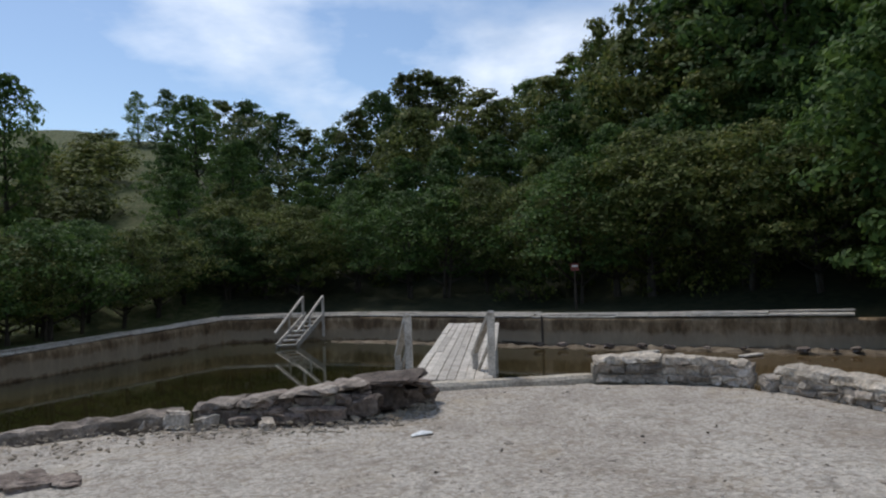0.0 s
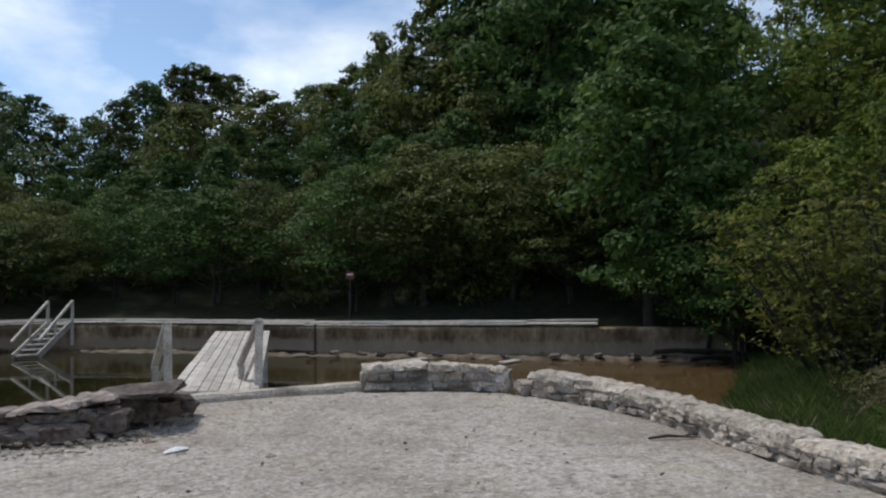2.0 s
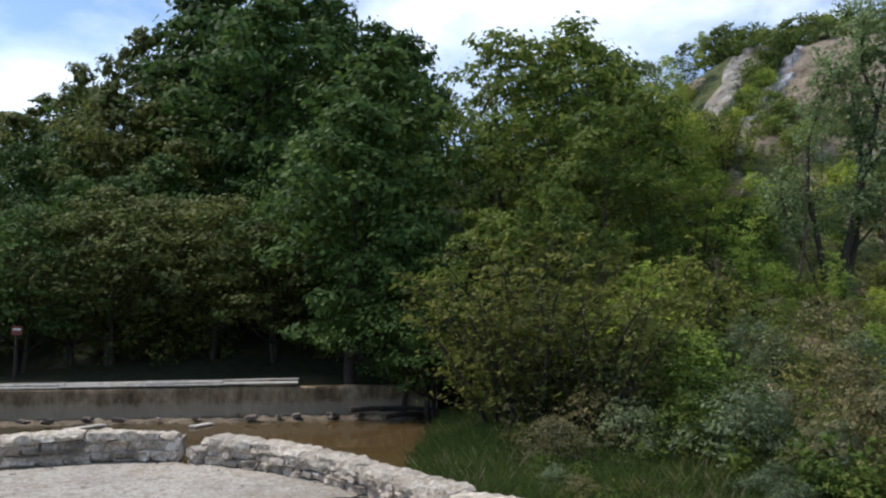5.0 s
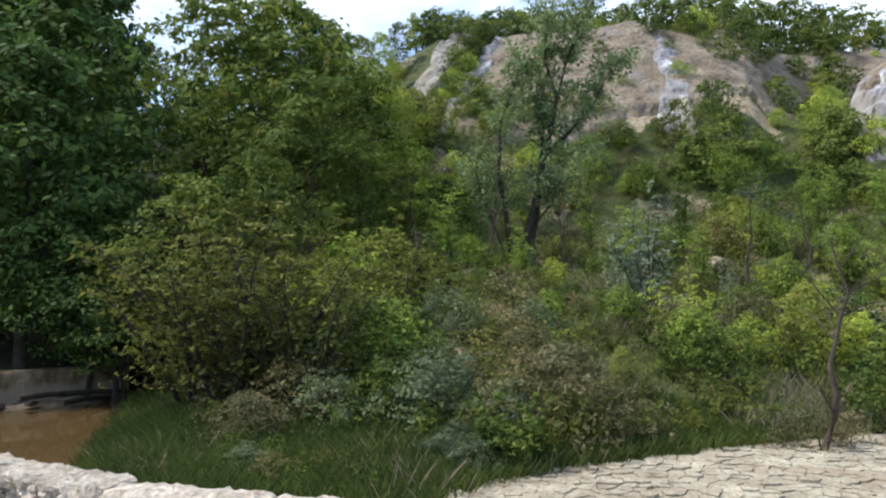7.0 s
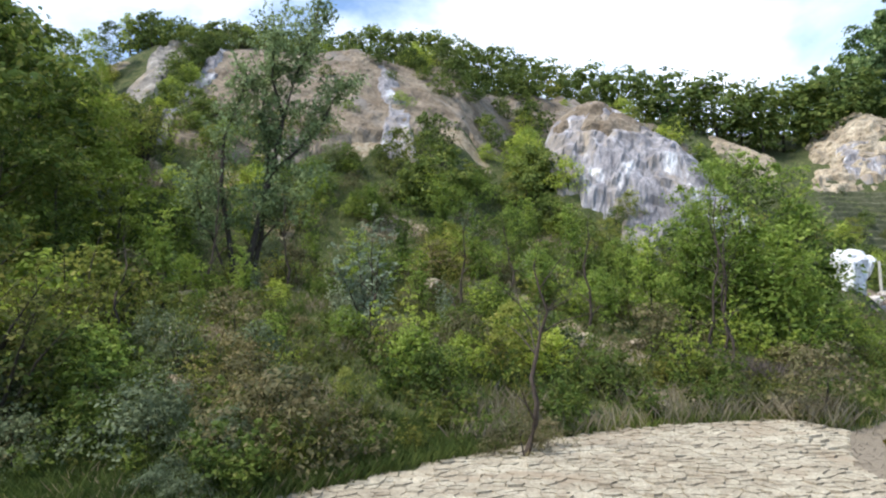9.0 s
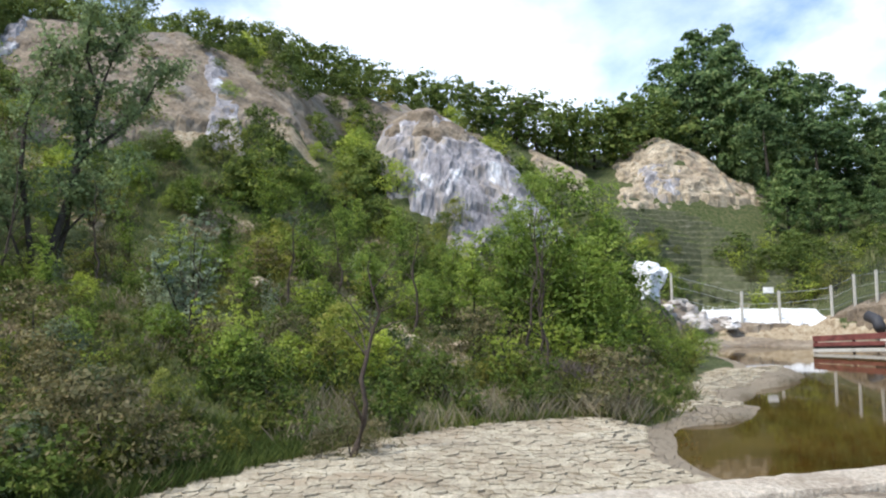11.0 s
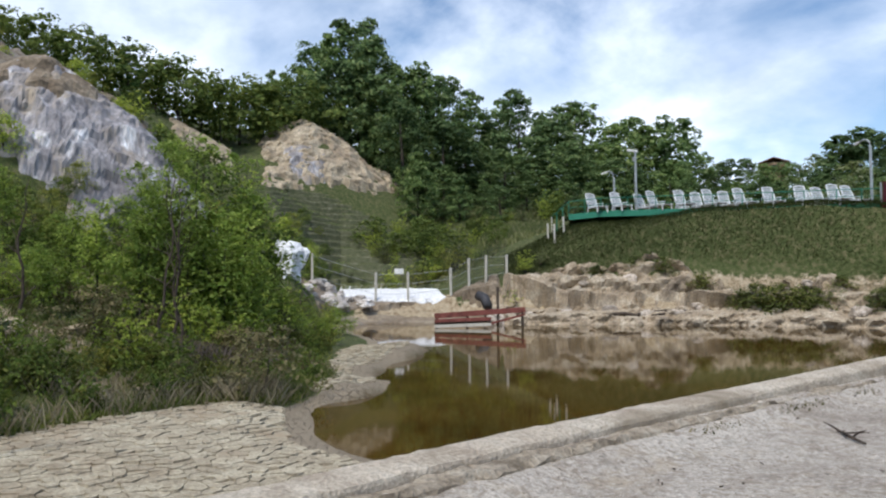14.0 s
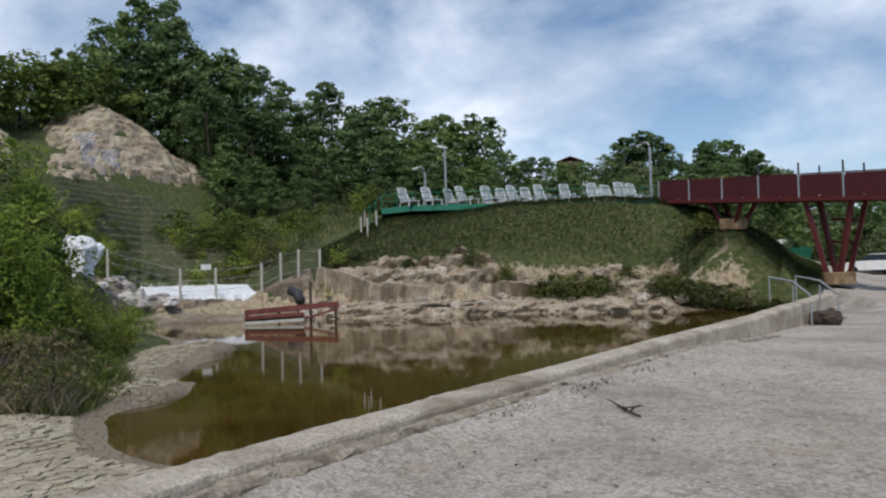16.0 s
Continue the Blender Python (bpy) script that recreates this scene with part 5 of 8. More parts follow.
K = Kinds()
GF = "trees of the wooded slope"
for i, (sp, lf, nl, fl, pk) in enumerate(((3.4, L_FOREST, 24, 0.5, 0.5), (2.9, L_FOREST, 22, 0.62, 0.7), (3.7, L_EDGE, 24, 0.42, 0.4), (3.1, L_FOREST, 26, 0.5, 0.6), (2.5, L_EDGE, 20, 0.6, 0.8))):
    K.made["wood%d" % i] = lobed("deciduous_tree", 20 + i, 10, sp, 1.4, nl, 26, 11, 0.16, lf, "leafy deciduous tree with a dense dark green crown", "tree", GF, 0.2, 1, fl, 0.40, pk)
for i in range(2):
    K.made["edge%d" % i] = lobed("spreading_tree", 40 + i, 7, 3.6, 1.4, 26, 24, 12, 0.105, L_EDGE if i else L_FOREST, "spreading tree with low boughs of olive green leaves", "tree", "trees behind the pool wall", 0.16, 3, 0.36, 0.36, 0.5)
K.made["far"] = lobed("far_tree", 60, 10, 3.3, 0.1, 18, 24, 9, 0.21, L_FAR, "distant leafy tree on the hill", "tree", "trees on the far hill", 0.2, 1, 0.72, 0.42, 0.45, skirt=0.7)
K.made["far2"] = lobed("far_tree", 61, 10, 2.7, 0.1, 17, 24, 9, 0.21, L_FAR, "distant leafy tree on the hill", "tree", "trees on the far hill", 0.2, 1, 0.8, 0.42, 0.6, skirt=0.7)
K.made["far3"] = lobed("far_tree", 64, 10, 3.2, 0.3, 20, 24, 9, 0.2, L_FARDARK, "distant dark green tree with an open crown", "tree", "trees on the far hill", 0.24, 1, 0.62, 0.38, 0.45, skirt=0.7)
K.made["pale"] = lobed("blossoming_tree", 62, 9, 3.2, 1.0, 14, 24, 10, 0.17, L_BLOSSOM, "tree with pale blossom among its leaves", "tree", "blossoming trees", 0.16, 1, 0.7, 0.46, skirt=0.7)
K.made["fir"] = plant("fir_tree", 63, 9, 2.2, 0.5, 2200, 0.2, L_FOREST, 44, 0.5, 0.13, 30, "dark slender fir tree on the ridge", "tree", flat=0.5, top_bias=-0.4)
L_WILLOW = leaf_material("grey_green_leaf", (0.181, 0.235, 0.106), (0.468, 0.559, 0.302), 0.45)
# Shady copies of young_leaf and olive_leaf: same hues, about half as bright.
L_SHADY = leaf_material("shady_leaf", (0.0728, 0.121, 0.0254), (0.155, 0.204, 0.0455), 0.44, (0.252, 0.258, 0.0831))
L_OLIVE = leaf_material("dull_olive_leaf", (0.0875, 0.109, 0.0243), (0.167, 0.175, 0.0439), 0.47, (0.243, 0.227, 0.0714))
GB = "bushes on the slope"
L_GREYGREEN = leaf_material("grey_green_shrub_leaf", (0.09, 0.115, 0.065), (0.22, 0.26, 0.155), 0.4)
L_RUSSET = leaf_material("half_dry_leaf", (0.10, 0.095, 0.045), (0.24, 0.21, 0.11), 0.4, (0.30, 0.24, 0.15))
K.made["dome0"] = lobed("bush", 90, 2.4, 1.5, 0.1, 9, 20, 12, 0.075, L_FRESH, "rounded leafy green bush on the slope", "bush", GB, 0.05, 1, 0.8, 0.5, 0.4, skirt=0.85)
K.made["dome1"] = lobed("bush", 91, 2.2, 1.7, 0.1, 10, 20, 12, 0.068, L_YOUNG, "spreading green bush with dark gaps", "bush", GB, 0.05, 1, 0.65, 0.44, 0.4, skirt=0.85)
K.made["dome2"] = lobed("bush", 92, 2.6, 1.4, 0.2, 10, 18, 12, 0.068, L_BROWN, "rounded olive green bush on the slope", "bush", GB, 0.05, 1, 0.75, 0.44, 0.5, skirt=0.85)
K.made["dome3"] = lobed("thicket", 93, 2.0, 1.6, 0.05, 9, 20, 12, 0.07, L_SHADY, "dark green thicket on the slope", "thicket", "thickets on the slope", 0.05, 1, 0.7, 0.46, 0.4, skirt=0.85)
K.made["dome4"] = lobed("grey_shrub", 96, 1.9, 1.5, 0.05, 9, 20, 12, 0.06, L_GREYGREEN, "greyish green shrub on the slope", "thicket", "grey shrubs", 0.04, 1, 0.7, 0.44, 0.4, skirt=0.8)
K.made["dome5"] = lobed("dry_shrub", 97, 1.6, 1.3, 0.05, 8, 18, 11, 0.055, L_RUSSET, "dull brownish half-dry shrub on the slope", "dry shrub", "half-dry shrubs", 0.04, 1, 0.7, 0.44, 0.4, skirt=0.8)
K.made["tall0"] = lobed("young_tree", 94, 7, 2.2, 1.2, 22, 20, 11, 0.095, L_FRESH, "young tree with light green boughs", "tree", "young trees on the slope", 0.09, 2, 0.5, 0.36, 0.6)
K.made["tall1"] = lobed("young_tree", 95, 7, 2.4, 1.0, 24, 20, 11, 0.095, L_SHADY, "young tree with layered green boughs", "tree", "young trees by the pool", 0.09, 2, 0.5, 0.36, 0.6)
K.made["bush0"] = spray_plant("bush", 70, 3, 7, 0.55, 12, 0.85, 14, 0.075, L_FRESH, "leafy green bush on the slope", "bush", GB)
K.made["bush1"] = spray_plant("bush", 71, 3, 7, 0.75, 13, 0.95, 15, 0.062, L_BROWN, "open olive green bush on the slope", "bush", GB, 0.2, 0.5, 0.045)
K.made["bush2"] = spray_plant("bush", 72, 2.6, 9, 0.6, 10, 0.7, 14, 0.068, L_FRESH, "bright green bush on the slope", "bush", GB, 0.05, 0.7, 0.024)
K.made["silver"] = spray_plant("silver_bush", 73, 4, 7, 0.28, 26, 0.65, 22, 0.055, L_SILVER, "slender silvery grey-green bush on the slope", "bush", "silvery bushes", 0.12, 0.9, 0.03, 0.12)
K.made["pink"] = spray_plant("blossoming_bush", 74, 3, 7, 0.5, 12, 0.8, 16, 0.06, L_BLOSSOM, "bush with pale blossom among its leaves", "bush", "blossoming bushes")
K.made["thin"] = spray_plant("young_tree", 75, 6, 3, 0.24, 36, 1.85, 33, 0.095, L_YOUNG, "slim young tree with open fresh green foliage", "tree", "young trees on the slope", 0.2, 0.55, 0.06, 0.2, 6)
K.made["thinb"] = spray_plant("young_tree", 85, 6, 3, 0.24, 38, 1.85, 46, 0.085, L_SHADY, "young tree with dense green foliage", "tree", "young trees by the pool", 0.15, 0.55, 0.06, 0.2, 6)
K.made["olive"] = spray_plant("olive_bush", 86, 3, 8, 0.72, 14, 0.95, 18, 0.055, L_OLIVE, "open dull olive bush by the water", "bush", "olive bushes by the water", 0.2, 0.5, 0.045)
K.made["sapling"] = spray_plant("sapling", 83, 4, 3, 0.2, 22, 1.05, 26, 0.078, L_YOUNG, "slender leafy sapling among the bushes", "sapling", "saplings on the slope", 0.25, 0.7, 0.035, 0.2)
K.made["herb"] = spray_plant("low_shrub", 78, 1.1, 9, 0.7, 6, 0.4, 11, 0.06, L_SHADY, "low leafy shrub among the grass", "shrub", "low shrubs on the slope", 0.05, 0.8, 0.010, 0.25, 3, False)
K.made["herb2"] = spray_plant("low_shrub", 79, 1.0, 9, 0.8, 6, 0.4, 11, 0.055, L_OLIVE, "low olive shrub among the grass", "shrub", "low shrubs on the slope", 0.05, 0.7, 0.012, 0.25, 3, False)
K.made["scrub"] = lobed("bank_shrub", 84, 3, 2.0, 0.05, 9, 20, 9, 0.12, L_EDGE, "dark low shrub on the bank", "shrub", "shrubs on the bank", 0.05, 1, 0.8, 0.5, skirt=0.85)
K.made["ridge"] = lobed("ridge_bush", 77, 3, 2.0, 0.05, 10, 20, 9, 0.12, L_RIDGE, "dark green bush on the ridge", "bush", "bushes along the ridge", 0.06, 1, 0.8, 0.46, skirt=0.85)

SKY_LINE = [(-50, 13), (-34, 13.5), (-31, 13.4), (-29, 12.3), (-27.7, 10.3), (-25.2, 10.6), (-24.2, 13), (-23, 13.6), (-20, 13.5), (-17, 12.8), (-13, 12.2), (-10.6, 10.8), (-9, 10.1), (-7.6, 11.6), (-5.6, 12.4),
            (-3, 15), (-0.6, 15.2), (2, 14.4), (4.2, 12.8), (6.5, 14.0), (8.5, 14.3), (10, 15.3), (12, 17.0), (13.4, 17), (15, 20.2), (16, 22.2), (20, 25), (27, 25.5), (33, 24), (35.5, 22.3), (37.1, 20), (41.5, 20.4), (44, 22), (48, 22.3), (57, 21.5)]
rt = random.Random(3)


def silver_tree(az, d, eye):
    """The tall tree over the slope: leaning stems with silvery twigs, laid out to the right and upwards from its foot."""
    r = np.random.RandomState(76)
    x, y = spot(az, d, eye)
    z = ground_z(x, y)
    t = thing("silver_tree", pose(x, y, z, 0, 0, -az), "tall open tree with silvery foliage and several leaning stems", "tree")
    stems = [([(0, -0.3), (0.2, 0.7), (0.6, 2.2), (1.1, 4.2), (1.5, 6.0), (2.0, 7.6), (2.5, 8.8), (2.8, 10.2)], 0.13, 0.0), ([(1.0, 3.9), (1.9, 4.7), (2.8, 5.7), (3.2, 6.6), (3.7, 7.3)], 0.07, 0.3),
             ([(-0.15, -0.3), (-0.35, 1.6), (-0.6, 3.4), (-0.5, 5.0), (0.1, 6.6), (0.4, 7.4)], 0.10, -0.4), ([(0.2, -0.3), (0.7, 1.8), (0.8, 3.2), (1.0, 4.8), (0.8, 6.4), (1.2, 7.6)], 0.09, 0.5),
             ([(-0.2, -0.3), (-0.7, 1.2), (-1.2, 2.6), (-1.5, 3.8)], 0.05, 0.2), ([(1.5, 5.9), (1.1, 7.2), (1.2, 8.4), (1.5, 9.4)], 0.05, -0.3), ([(0.35, 1.2), (1.2, 2.2), (1.9, 3.2), (2.4, 3.9)], 0.04, -0.5)]
    spots_ = []
    for q, w, dep in stems:
        n = len(q)
        pts = [Vector((a, dep * i / n + 0.12 * math.sin(2.1 * i + a), h)) for i, (a, h) in enumerate(q)]
        part("stem", Build().tube(pts, [w * (1.1 - 0.95 * i / (n - 1)) for i in range(n)], 7), M_BARK, t, smooth=True)
        arr = np.array([tuple(p) for p in pts])
        for j in range(18 * (n - 1)):
            f = r.uniform(0.25, 1.0) * (n - 1)
            i0 = min(int(f), n - 2)
            p0 = arr[i0] + (arr[i0 + 1] - arr[i0]) * (f - i0)
            if p0[2] < 1.6:
                continue
            dirn = r.normal(size=3) * np.array([1.0, 1.0, 0.5]) + np.array([0.1, 0, 0.75])
            dirn /= np.linalg.norm(dirn)
            L = r.uniform(0.5, 1.25)
            e = p0 + dirn * L
            v = r.uniform(0.2, 1.1, (26, 1))
            spots_.append(p0 + (e - p0) * v + r.normal(0, 0.1, (26, 3)) - np.array([0, 0, 0.12]) * v * v)
            if j % 6 == 0:
                part("twig", Build().tube([Vector(p0), Vector(e)], [0.018, 0.005], 3, False), M_BARK, t)
    p = np.concatenate(spots_)
    nrm = r.normal(size=p.shape) + np.array([0, 0, 0.6])
    ob = new("crown", quads_mesh("crown", kites(p, nrm, r, 0.085, 0.35), L_WILLOW, 4))
    ob.parent = t


def sky_elev(az):
    return float(np.interp(az, [a for a, _ in SKY_LINE], [b for _, b in SKY_LINE]))


def tree_to(key, az, d, elev, tall, eye=(0.1, 0.0), wide=1.0):
    """A tree at a direction and distance whose top stands at that elevation over the eye; tall: the kind's own height."""
    x, y = spot(az, d, eye)
    z = ground_z(x, y)
    h = 1.6 + d * math.tan(radians(elev)) - z
    if h < 1.5:
        return None
    return K.put(key, x, y, z - 0.1, h / tall, rt.uniform(0, 6.28), (rt.uniform(-0.05, 0.05), rt.uniform(-0.05, 0.05)), wide * rt.uniform(0.9, 1.15))


def wall_far_d(az):
    return float(np.interp(az, [-40, -30, -18, -10, 0, 10, 20, 30, 40], [19, 21, 29, 29, 26, 23.5, 22.3, 22, 23]))


def forest():
    # skyline trees
    for az in np.arange(-35, 14, 1.9):
        if -33 < az < -18.5:
            continue
        tree_to("wood%d" % rt.randrange(5), az + rt.uniform(-0.5, 0.5), rt.uniform(50, 62), sky_elev(az) + (1.0 if az < -9 else 0.7 if az < 4 else 0.1) - rt.uniform(0, 0.8), 10, wide=1.1)
    for az in np.arange(20.2, 36, 2.2):
        tree_to("wood%d" % rt.choice((0, 1, 3)), az + rt.uniform(-0.5, 0.5), rt.uniform(33, 42), sky_elev(az) - rt.uniform(0, 1.2), 10, wide=0.85)
    # the body of the wood
    for az in np.arange(-34, 36, 2.9):
        w = wall_far_d(az)
        s = sky_elev(az)
        if az > -21:
            tree_to("wood%d" % rt.randrange(5), az + rt.uniform(-1, 1), w + rt.uniform(12, 17), s * rt.uniform(0.72, 0.85), 10)
            tree_to("wood%d" % rt.randrange(5), az + rt.uniform(-1, 1), w + rt.uniform(7, 10), s * rt.uniform(0.5, 0.66), 10)
        elif az < -32:
            tree_to("wood%d" % rt.randrange(5), az + rt.uniform(-1, 0), w + rt.uniform(14, 20), s * rt.uniform(0.6, 0.8), 10)
    for az in np.arange(-35, 34, 3.2):
        w = wall_far_d(az)
        e = float(np.interp(az, [-35, -22, -17, -5, 10, 25, 35], [4.0, 4.2, 5.4, 6.4, 8.5, 9.5, 10]))
        tree_to("edge%d" % rt.randrange(2), az + rt.uniform(-0.8, 0.8), w + rt.uniform(3.6, 5.5), e * rt.uniform(0.8, 1.15), 7, wide=1.15)
    for az in np.arange(-36, -11, 2.4):
        w = wall_far_d(az)
        tree_to("edge%d" % rt.randrange(2), az + rt.uniform(-0.8, 0.8), w + rt.uniform(2.4, 3.4), rt.uniform(3.0, 4.6), 7, wide=1.2)
    # undergrowth at the foot of the wood
    for az in np.arange(-36, 34, 2.4):
        x, y = spot(az + rt.uniform(-1, 1), wall_far_d(az) + rt.uniform(4, 9), (0.1, 0))
        K.put("scrub", x, y, ground_z(x, y) - 0.1, rt.uniform(0.5, 0.9), rt.uniform(0, 6.28))
    # scrub on the open hillside
    for k in range(14):
        az, d = rt.uniform(-30, -23.5), rt.uniform(44, 66)
        x, y = spot(az, d, (0.1, 0))
        K.put("scrub", x, y, ground_z(x, y) - 0.2, rt.uniform(0.5, 1.0), rt.uniform(0, 6.28), wide=1.5)
    # blossoming and pale trees on the skyline
    tree_to("pale", -14.8, 47, 12.0, 9)
    tree_to("pale", 39.0, 44, 18.3, 9, (0.5, 0))
    tree_to("pale", 42, 46, 19.0, 9, (0.5, 0))
    tree_to("wood1", -30.6, 40, 13.8, 10, wide=0.8)
    tree_to("wood3", -36.5, 38, 12.5, 10)
    # trees along the crest of the open hillside
    for az, d, e in ((-22.2, 78, 13.4), (-20.3, 76, 13.6), (-18.2, 74, 12.9), (-21.6, 66, 9.4), (-19.2, 64, 9.6), (-17.4, 62, 8.2)):
        tree_to(rt.choice(("far", "far2", "far3")), az, d, e, 10, wide=1.1)
    tree_to("wood4", 15.6, 40, 21.0, 10, wide=0.7)
    tree_to("wood4", 12.4, 46, 18.0, 10, wide=0.6)


def east_side():
    eye = (0.6, 0.05)
    # dark tree hanging over the pool's corner
    tree_to("wood3", 32.0, 22.6, 17.0, 10, (0.3, 0), 1.0)
    tree_to("wood0", 32.6, 25.5, 20.8, 10, (0.3, 0), 0.9)
    tree_to("edge0", 36.0, 21.6, 8.5, 7, (0.3, 0), 0.95)
    tree_to("edge0", 38.0, 21.0, 6.0, 7, (0.3, 0))
    tree_to("edge1", 41.0, 21.5, 7.5, 7, (0.3, 0))
    # fresh trees on the slope
    for az, d, e, k, tall in ((44.5, 27, 22.5, "tall1", 7), (47.5, 25, 21, "thinb", 6), (49.5, 27, 22.5, "tall1", 7), (52.5, 29, 20.5, "tall1", 7), (55, 30, 17.5, "tall0", 7), (57.5, 31, 15.5, "tall0", 7), (50.5, 23, 15.5, "tall1", 7), (42, 30, 16, "wood0", 10), (46, 32, 20.5, "wood3", 10), (51, 36, 21.0, "wood1", 10),
                              (43, 19, 9.5, "tall1", 7), (47, 20, 12, "tall1", 7), (54, 23, 12.5, "thinb", 6), (58, 26, 12.6, "tall0", 7)):
        tree_to(k, az, d, e, tall, eye)
    # the olive bushes by the water
    for az, d, e, k in ((42.5, 15.6, 5.5, "olive"), (45.0, 15.0, 7.2, "olive"), (47.5, 15.2, 6.8, "olive"), (50.5, 14.6, 4.6, "olive"), (44, 17.5, 8.0, "olive"), (53, 16.5, 4.5, "olive")):
        tree_to(k, az, d, e, 3, eye, 1.15)
    # tall silvery tree and silvery bush
    silver_tree(65.8, 25.6, (1.09, 0.02))
    tree_to("silver", 75.4, 19.5, 8.2, 4, (0.95, 0.05), 1.35)
    tree_to("silver", 73.3, 20.6, 4.4, 4, (0.95, 0.05))
    tree_to("silver", 64.5, 14.8, -2.0, 4, (0.95, 0.05), 1.6)
    tree_to("silver", 70.5, 15.5, -1.6, 4, (0.95, 0.05), 1.6)
    # fresh tree and bushes before the salt rock
    for az, d, e, w in ((99.6, 24.5, 8.8, 0.8), (101.8, 26, 10.4, 0.9), (104.0, 25.5, 10.8, 1.0), (106.4, 26, 9.9, 1.0), (108.0, 26.5, 6.6, 1.15), (105.2, 24, 5.6, 1.2), (107.2, 24.5, 3.6, 1.3), (103.0, 24, 5.0, 1.2)):
        tree_to("thin", az, d, e, 6, (1.1, 0.2), w)
    for az, d, e, k in ((103.5, 22.5, 0.6, "bush0"), (106, 23, 0.8, "bush2"), (105, 22, -1.2, "bush2"), (108.3, 25, 0.6, "bush0"), (109.5, 27, -0.2, "bush2"), (110.8, 28, -0.9, "bush0"), (111.6, 29.5, -1.6, "bush1"), (113.2, 33, -1.3, "silver"), (114.4, 35, -1.7, "silver")):
        tree_to(k, az, d, e, 3 if k != "silver" else 4, (1.1, 0.2), 1.15 if k != "silver" else 2.4)
    # bushes all over the slope
    rb = random.Random(8)
    n = 0
    while n < 270:
        az, d = rb.uniform(46, 104), math.sqrt(rb.uniform(14.0**2, 37.0**2))
        x, y = spot(az, d)
        z = ground_z(x, y)
        if z < -0.35 or signed(MUD, np.array([x]), np.array([y]))[0] < 0.5 or signed(POOL, np.array([x]), np.array([y]))[0] < 1.2:
            continue
        s = rb.uniform(0.5, 1.1) if az < 60 else rb.uniform(0.28, 0.7) * (0.75 if 62 < az < 74 and d < 27 else 1.0)
        k = rb.choices(("bush0", "bush1", "bush2", "pink", "silver", "dome0", "dome1", "dome2", "dome3", "dome4", "dome5"), (1.5, 2, 1.5, 1.2, 0.5, 2, 3, 2.5, 4, 1.6, 1.4))[0]
        s *= 1.15 if k.startswith("dome") else 1.0
        K.put(k, x, y, z - 0.08, s * (0.75 if k == "silver" else 1), rb.uniform(0, 6.28), (rb.uniform(-0.1, 0.1), rb.uniform(-0.1, 0.1)))
        n += 1
    # low growth between the wall and the bushes
    for k in range(80):
        az, d = rb.uniform(42, 72), rb.uniform(8.2, 15.5)
        x, y = spot(az, d)
        p = (np.array([x]), np.array([y]))
        if signed(MUD, *p)[0] < 0.5 or signed(PLAZA, *p)[0] < 1.2 or signed(POOL, *p)[0] < 0.6:
            continue
        K.put(rb.choices(("dome4", "dome5", "herb", "herb2", "dome3"), (2, 1, 3, 3, 2))[0], x, y, ground_z(x, y) - 0.05, rb.uniform(0.2, 0.42) * (1 + 0.9 * (d > 11)), rb.uniform(0, 6.28))
    # saplings standing over the bushes
    for az, d, h in ((56.5, 20, 3.2), (60.5, 22, 3.8), (62, 27, 4.2), (66, 22, 2.6), (66.5, 29, 3.6), (71.5, 28, 3.2), (74.5, 24, 3.0), (78, 27, 3.8), (79.5, 22, 2.6), (81.5, 30, 4.0), (84, 25, 3.4), (86.5, 29, 3.6), (89, 24, 3.0), (91.5, 28, 3.8),
                     (93.5, 23, 2.6), (95.0, 26, 3.6), (96.8, 24, 4.4), (99.5, 26, 4.8), (102.5, 26, 4.6), (105.5, 27, 3.4), (88, 33, 3.0), (76, 31, 2.8), (69, 33, 2.6)):
        x, y = spot(az, d)
        K.put("sapling", x, y, ground_z(x, y) - 0.1, h / 5, rb.uniform(0, 6.28), (rb.uniform(-0.1, 0.1), rb.uniform(-0.1, 0.1)))
    # bushes on the cliff and along the ridge
    for az in np.arange(58.5, 112, 1.5):
        d = float(np.interp(az, [56, 60, 75, 83, 91, 99, 107, 112], [46, 48.5, 50, 54, 64, 72, 80, 84])) + rb.uniform(-0.5, 3.5)
        e = float(np.interp(az, [56, 62, 70, 75, 82, 91, 99.8, 107.8, 112], [21.2, 21.6, 21.9, 21.9, 21.1, 18.6, 16.9, 15.3, 15.8])) - rb.choice((0, 0.2, 0.5, 0.9))
        tree_to("ridge", az + rb.uniform(-0.4, 0.4), d, e, 3, (1.0, 0.1), 1.1)
    for az, d, s in ((63.2, 36.5, 0.55), (62.6, 37.5, 0.6), (63.6, 38.5, 0.5), (61.9, 35.5, 0.45), (85, 44, 0.7), (87, 47, 0.8), (88.5, 52, 1.0), (80, 47, 0.5), (84, 49, 0.7), (95.5, 52, 1.1), (98, 50, 0.9), (101, 52, 1.2), (104, 56, 1.3), (107, 60, 1.3), (99, 58, 1.1), (90, 48, 0.8), (97, 47, 0.7)):
        x, y = spot(az, d)
        K.put(rb.choice(("ridge", "ridge", "bush0")), x, y, ground_z(x, y) - 0.1, s, rb.uniform(0, 6.28))
    for k in range(16):
        d = 36 + 8.5 * (k + rb.random()) / 16
        x, y = spot(59.6 + (d - 36) * 0.46 + rb.uniform(-0.5, 0.5), d)
        K.put(rb.choice(("ridge", "dome3", "dome0")), x, y, ground_z(x, y) - 0.1, rb.uniform(0.35, 0.6), rb.uniform(0, 6.28))
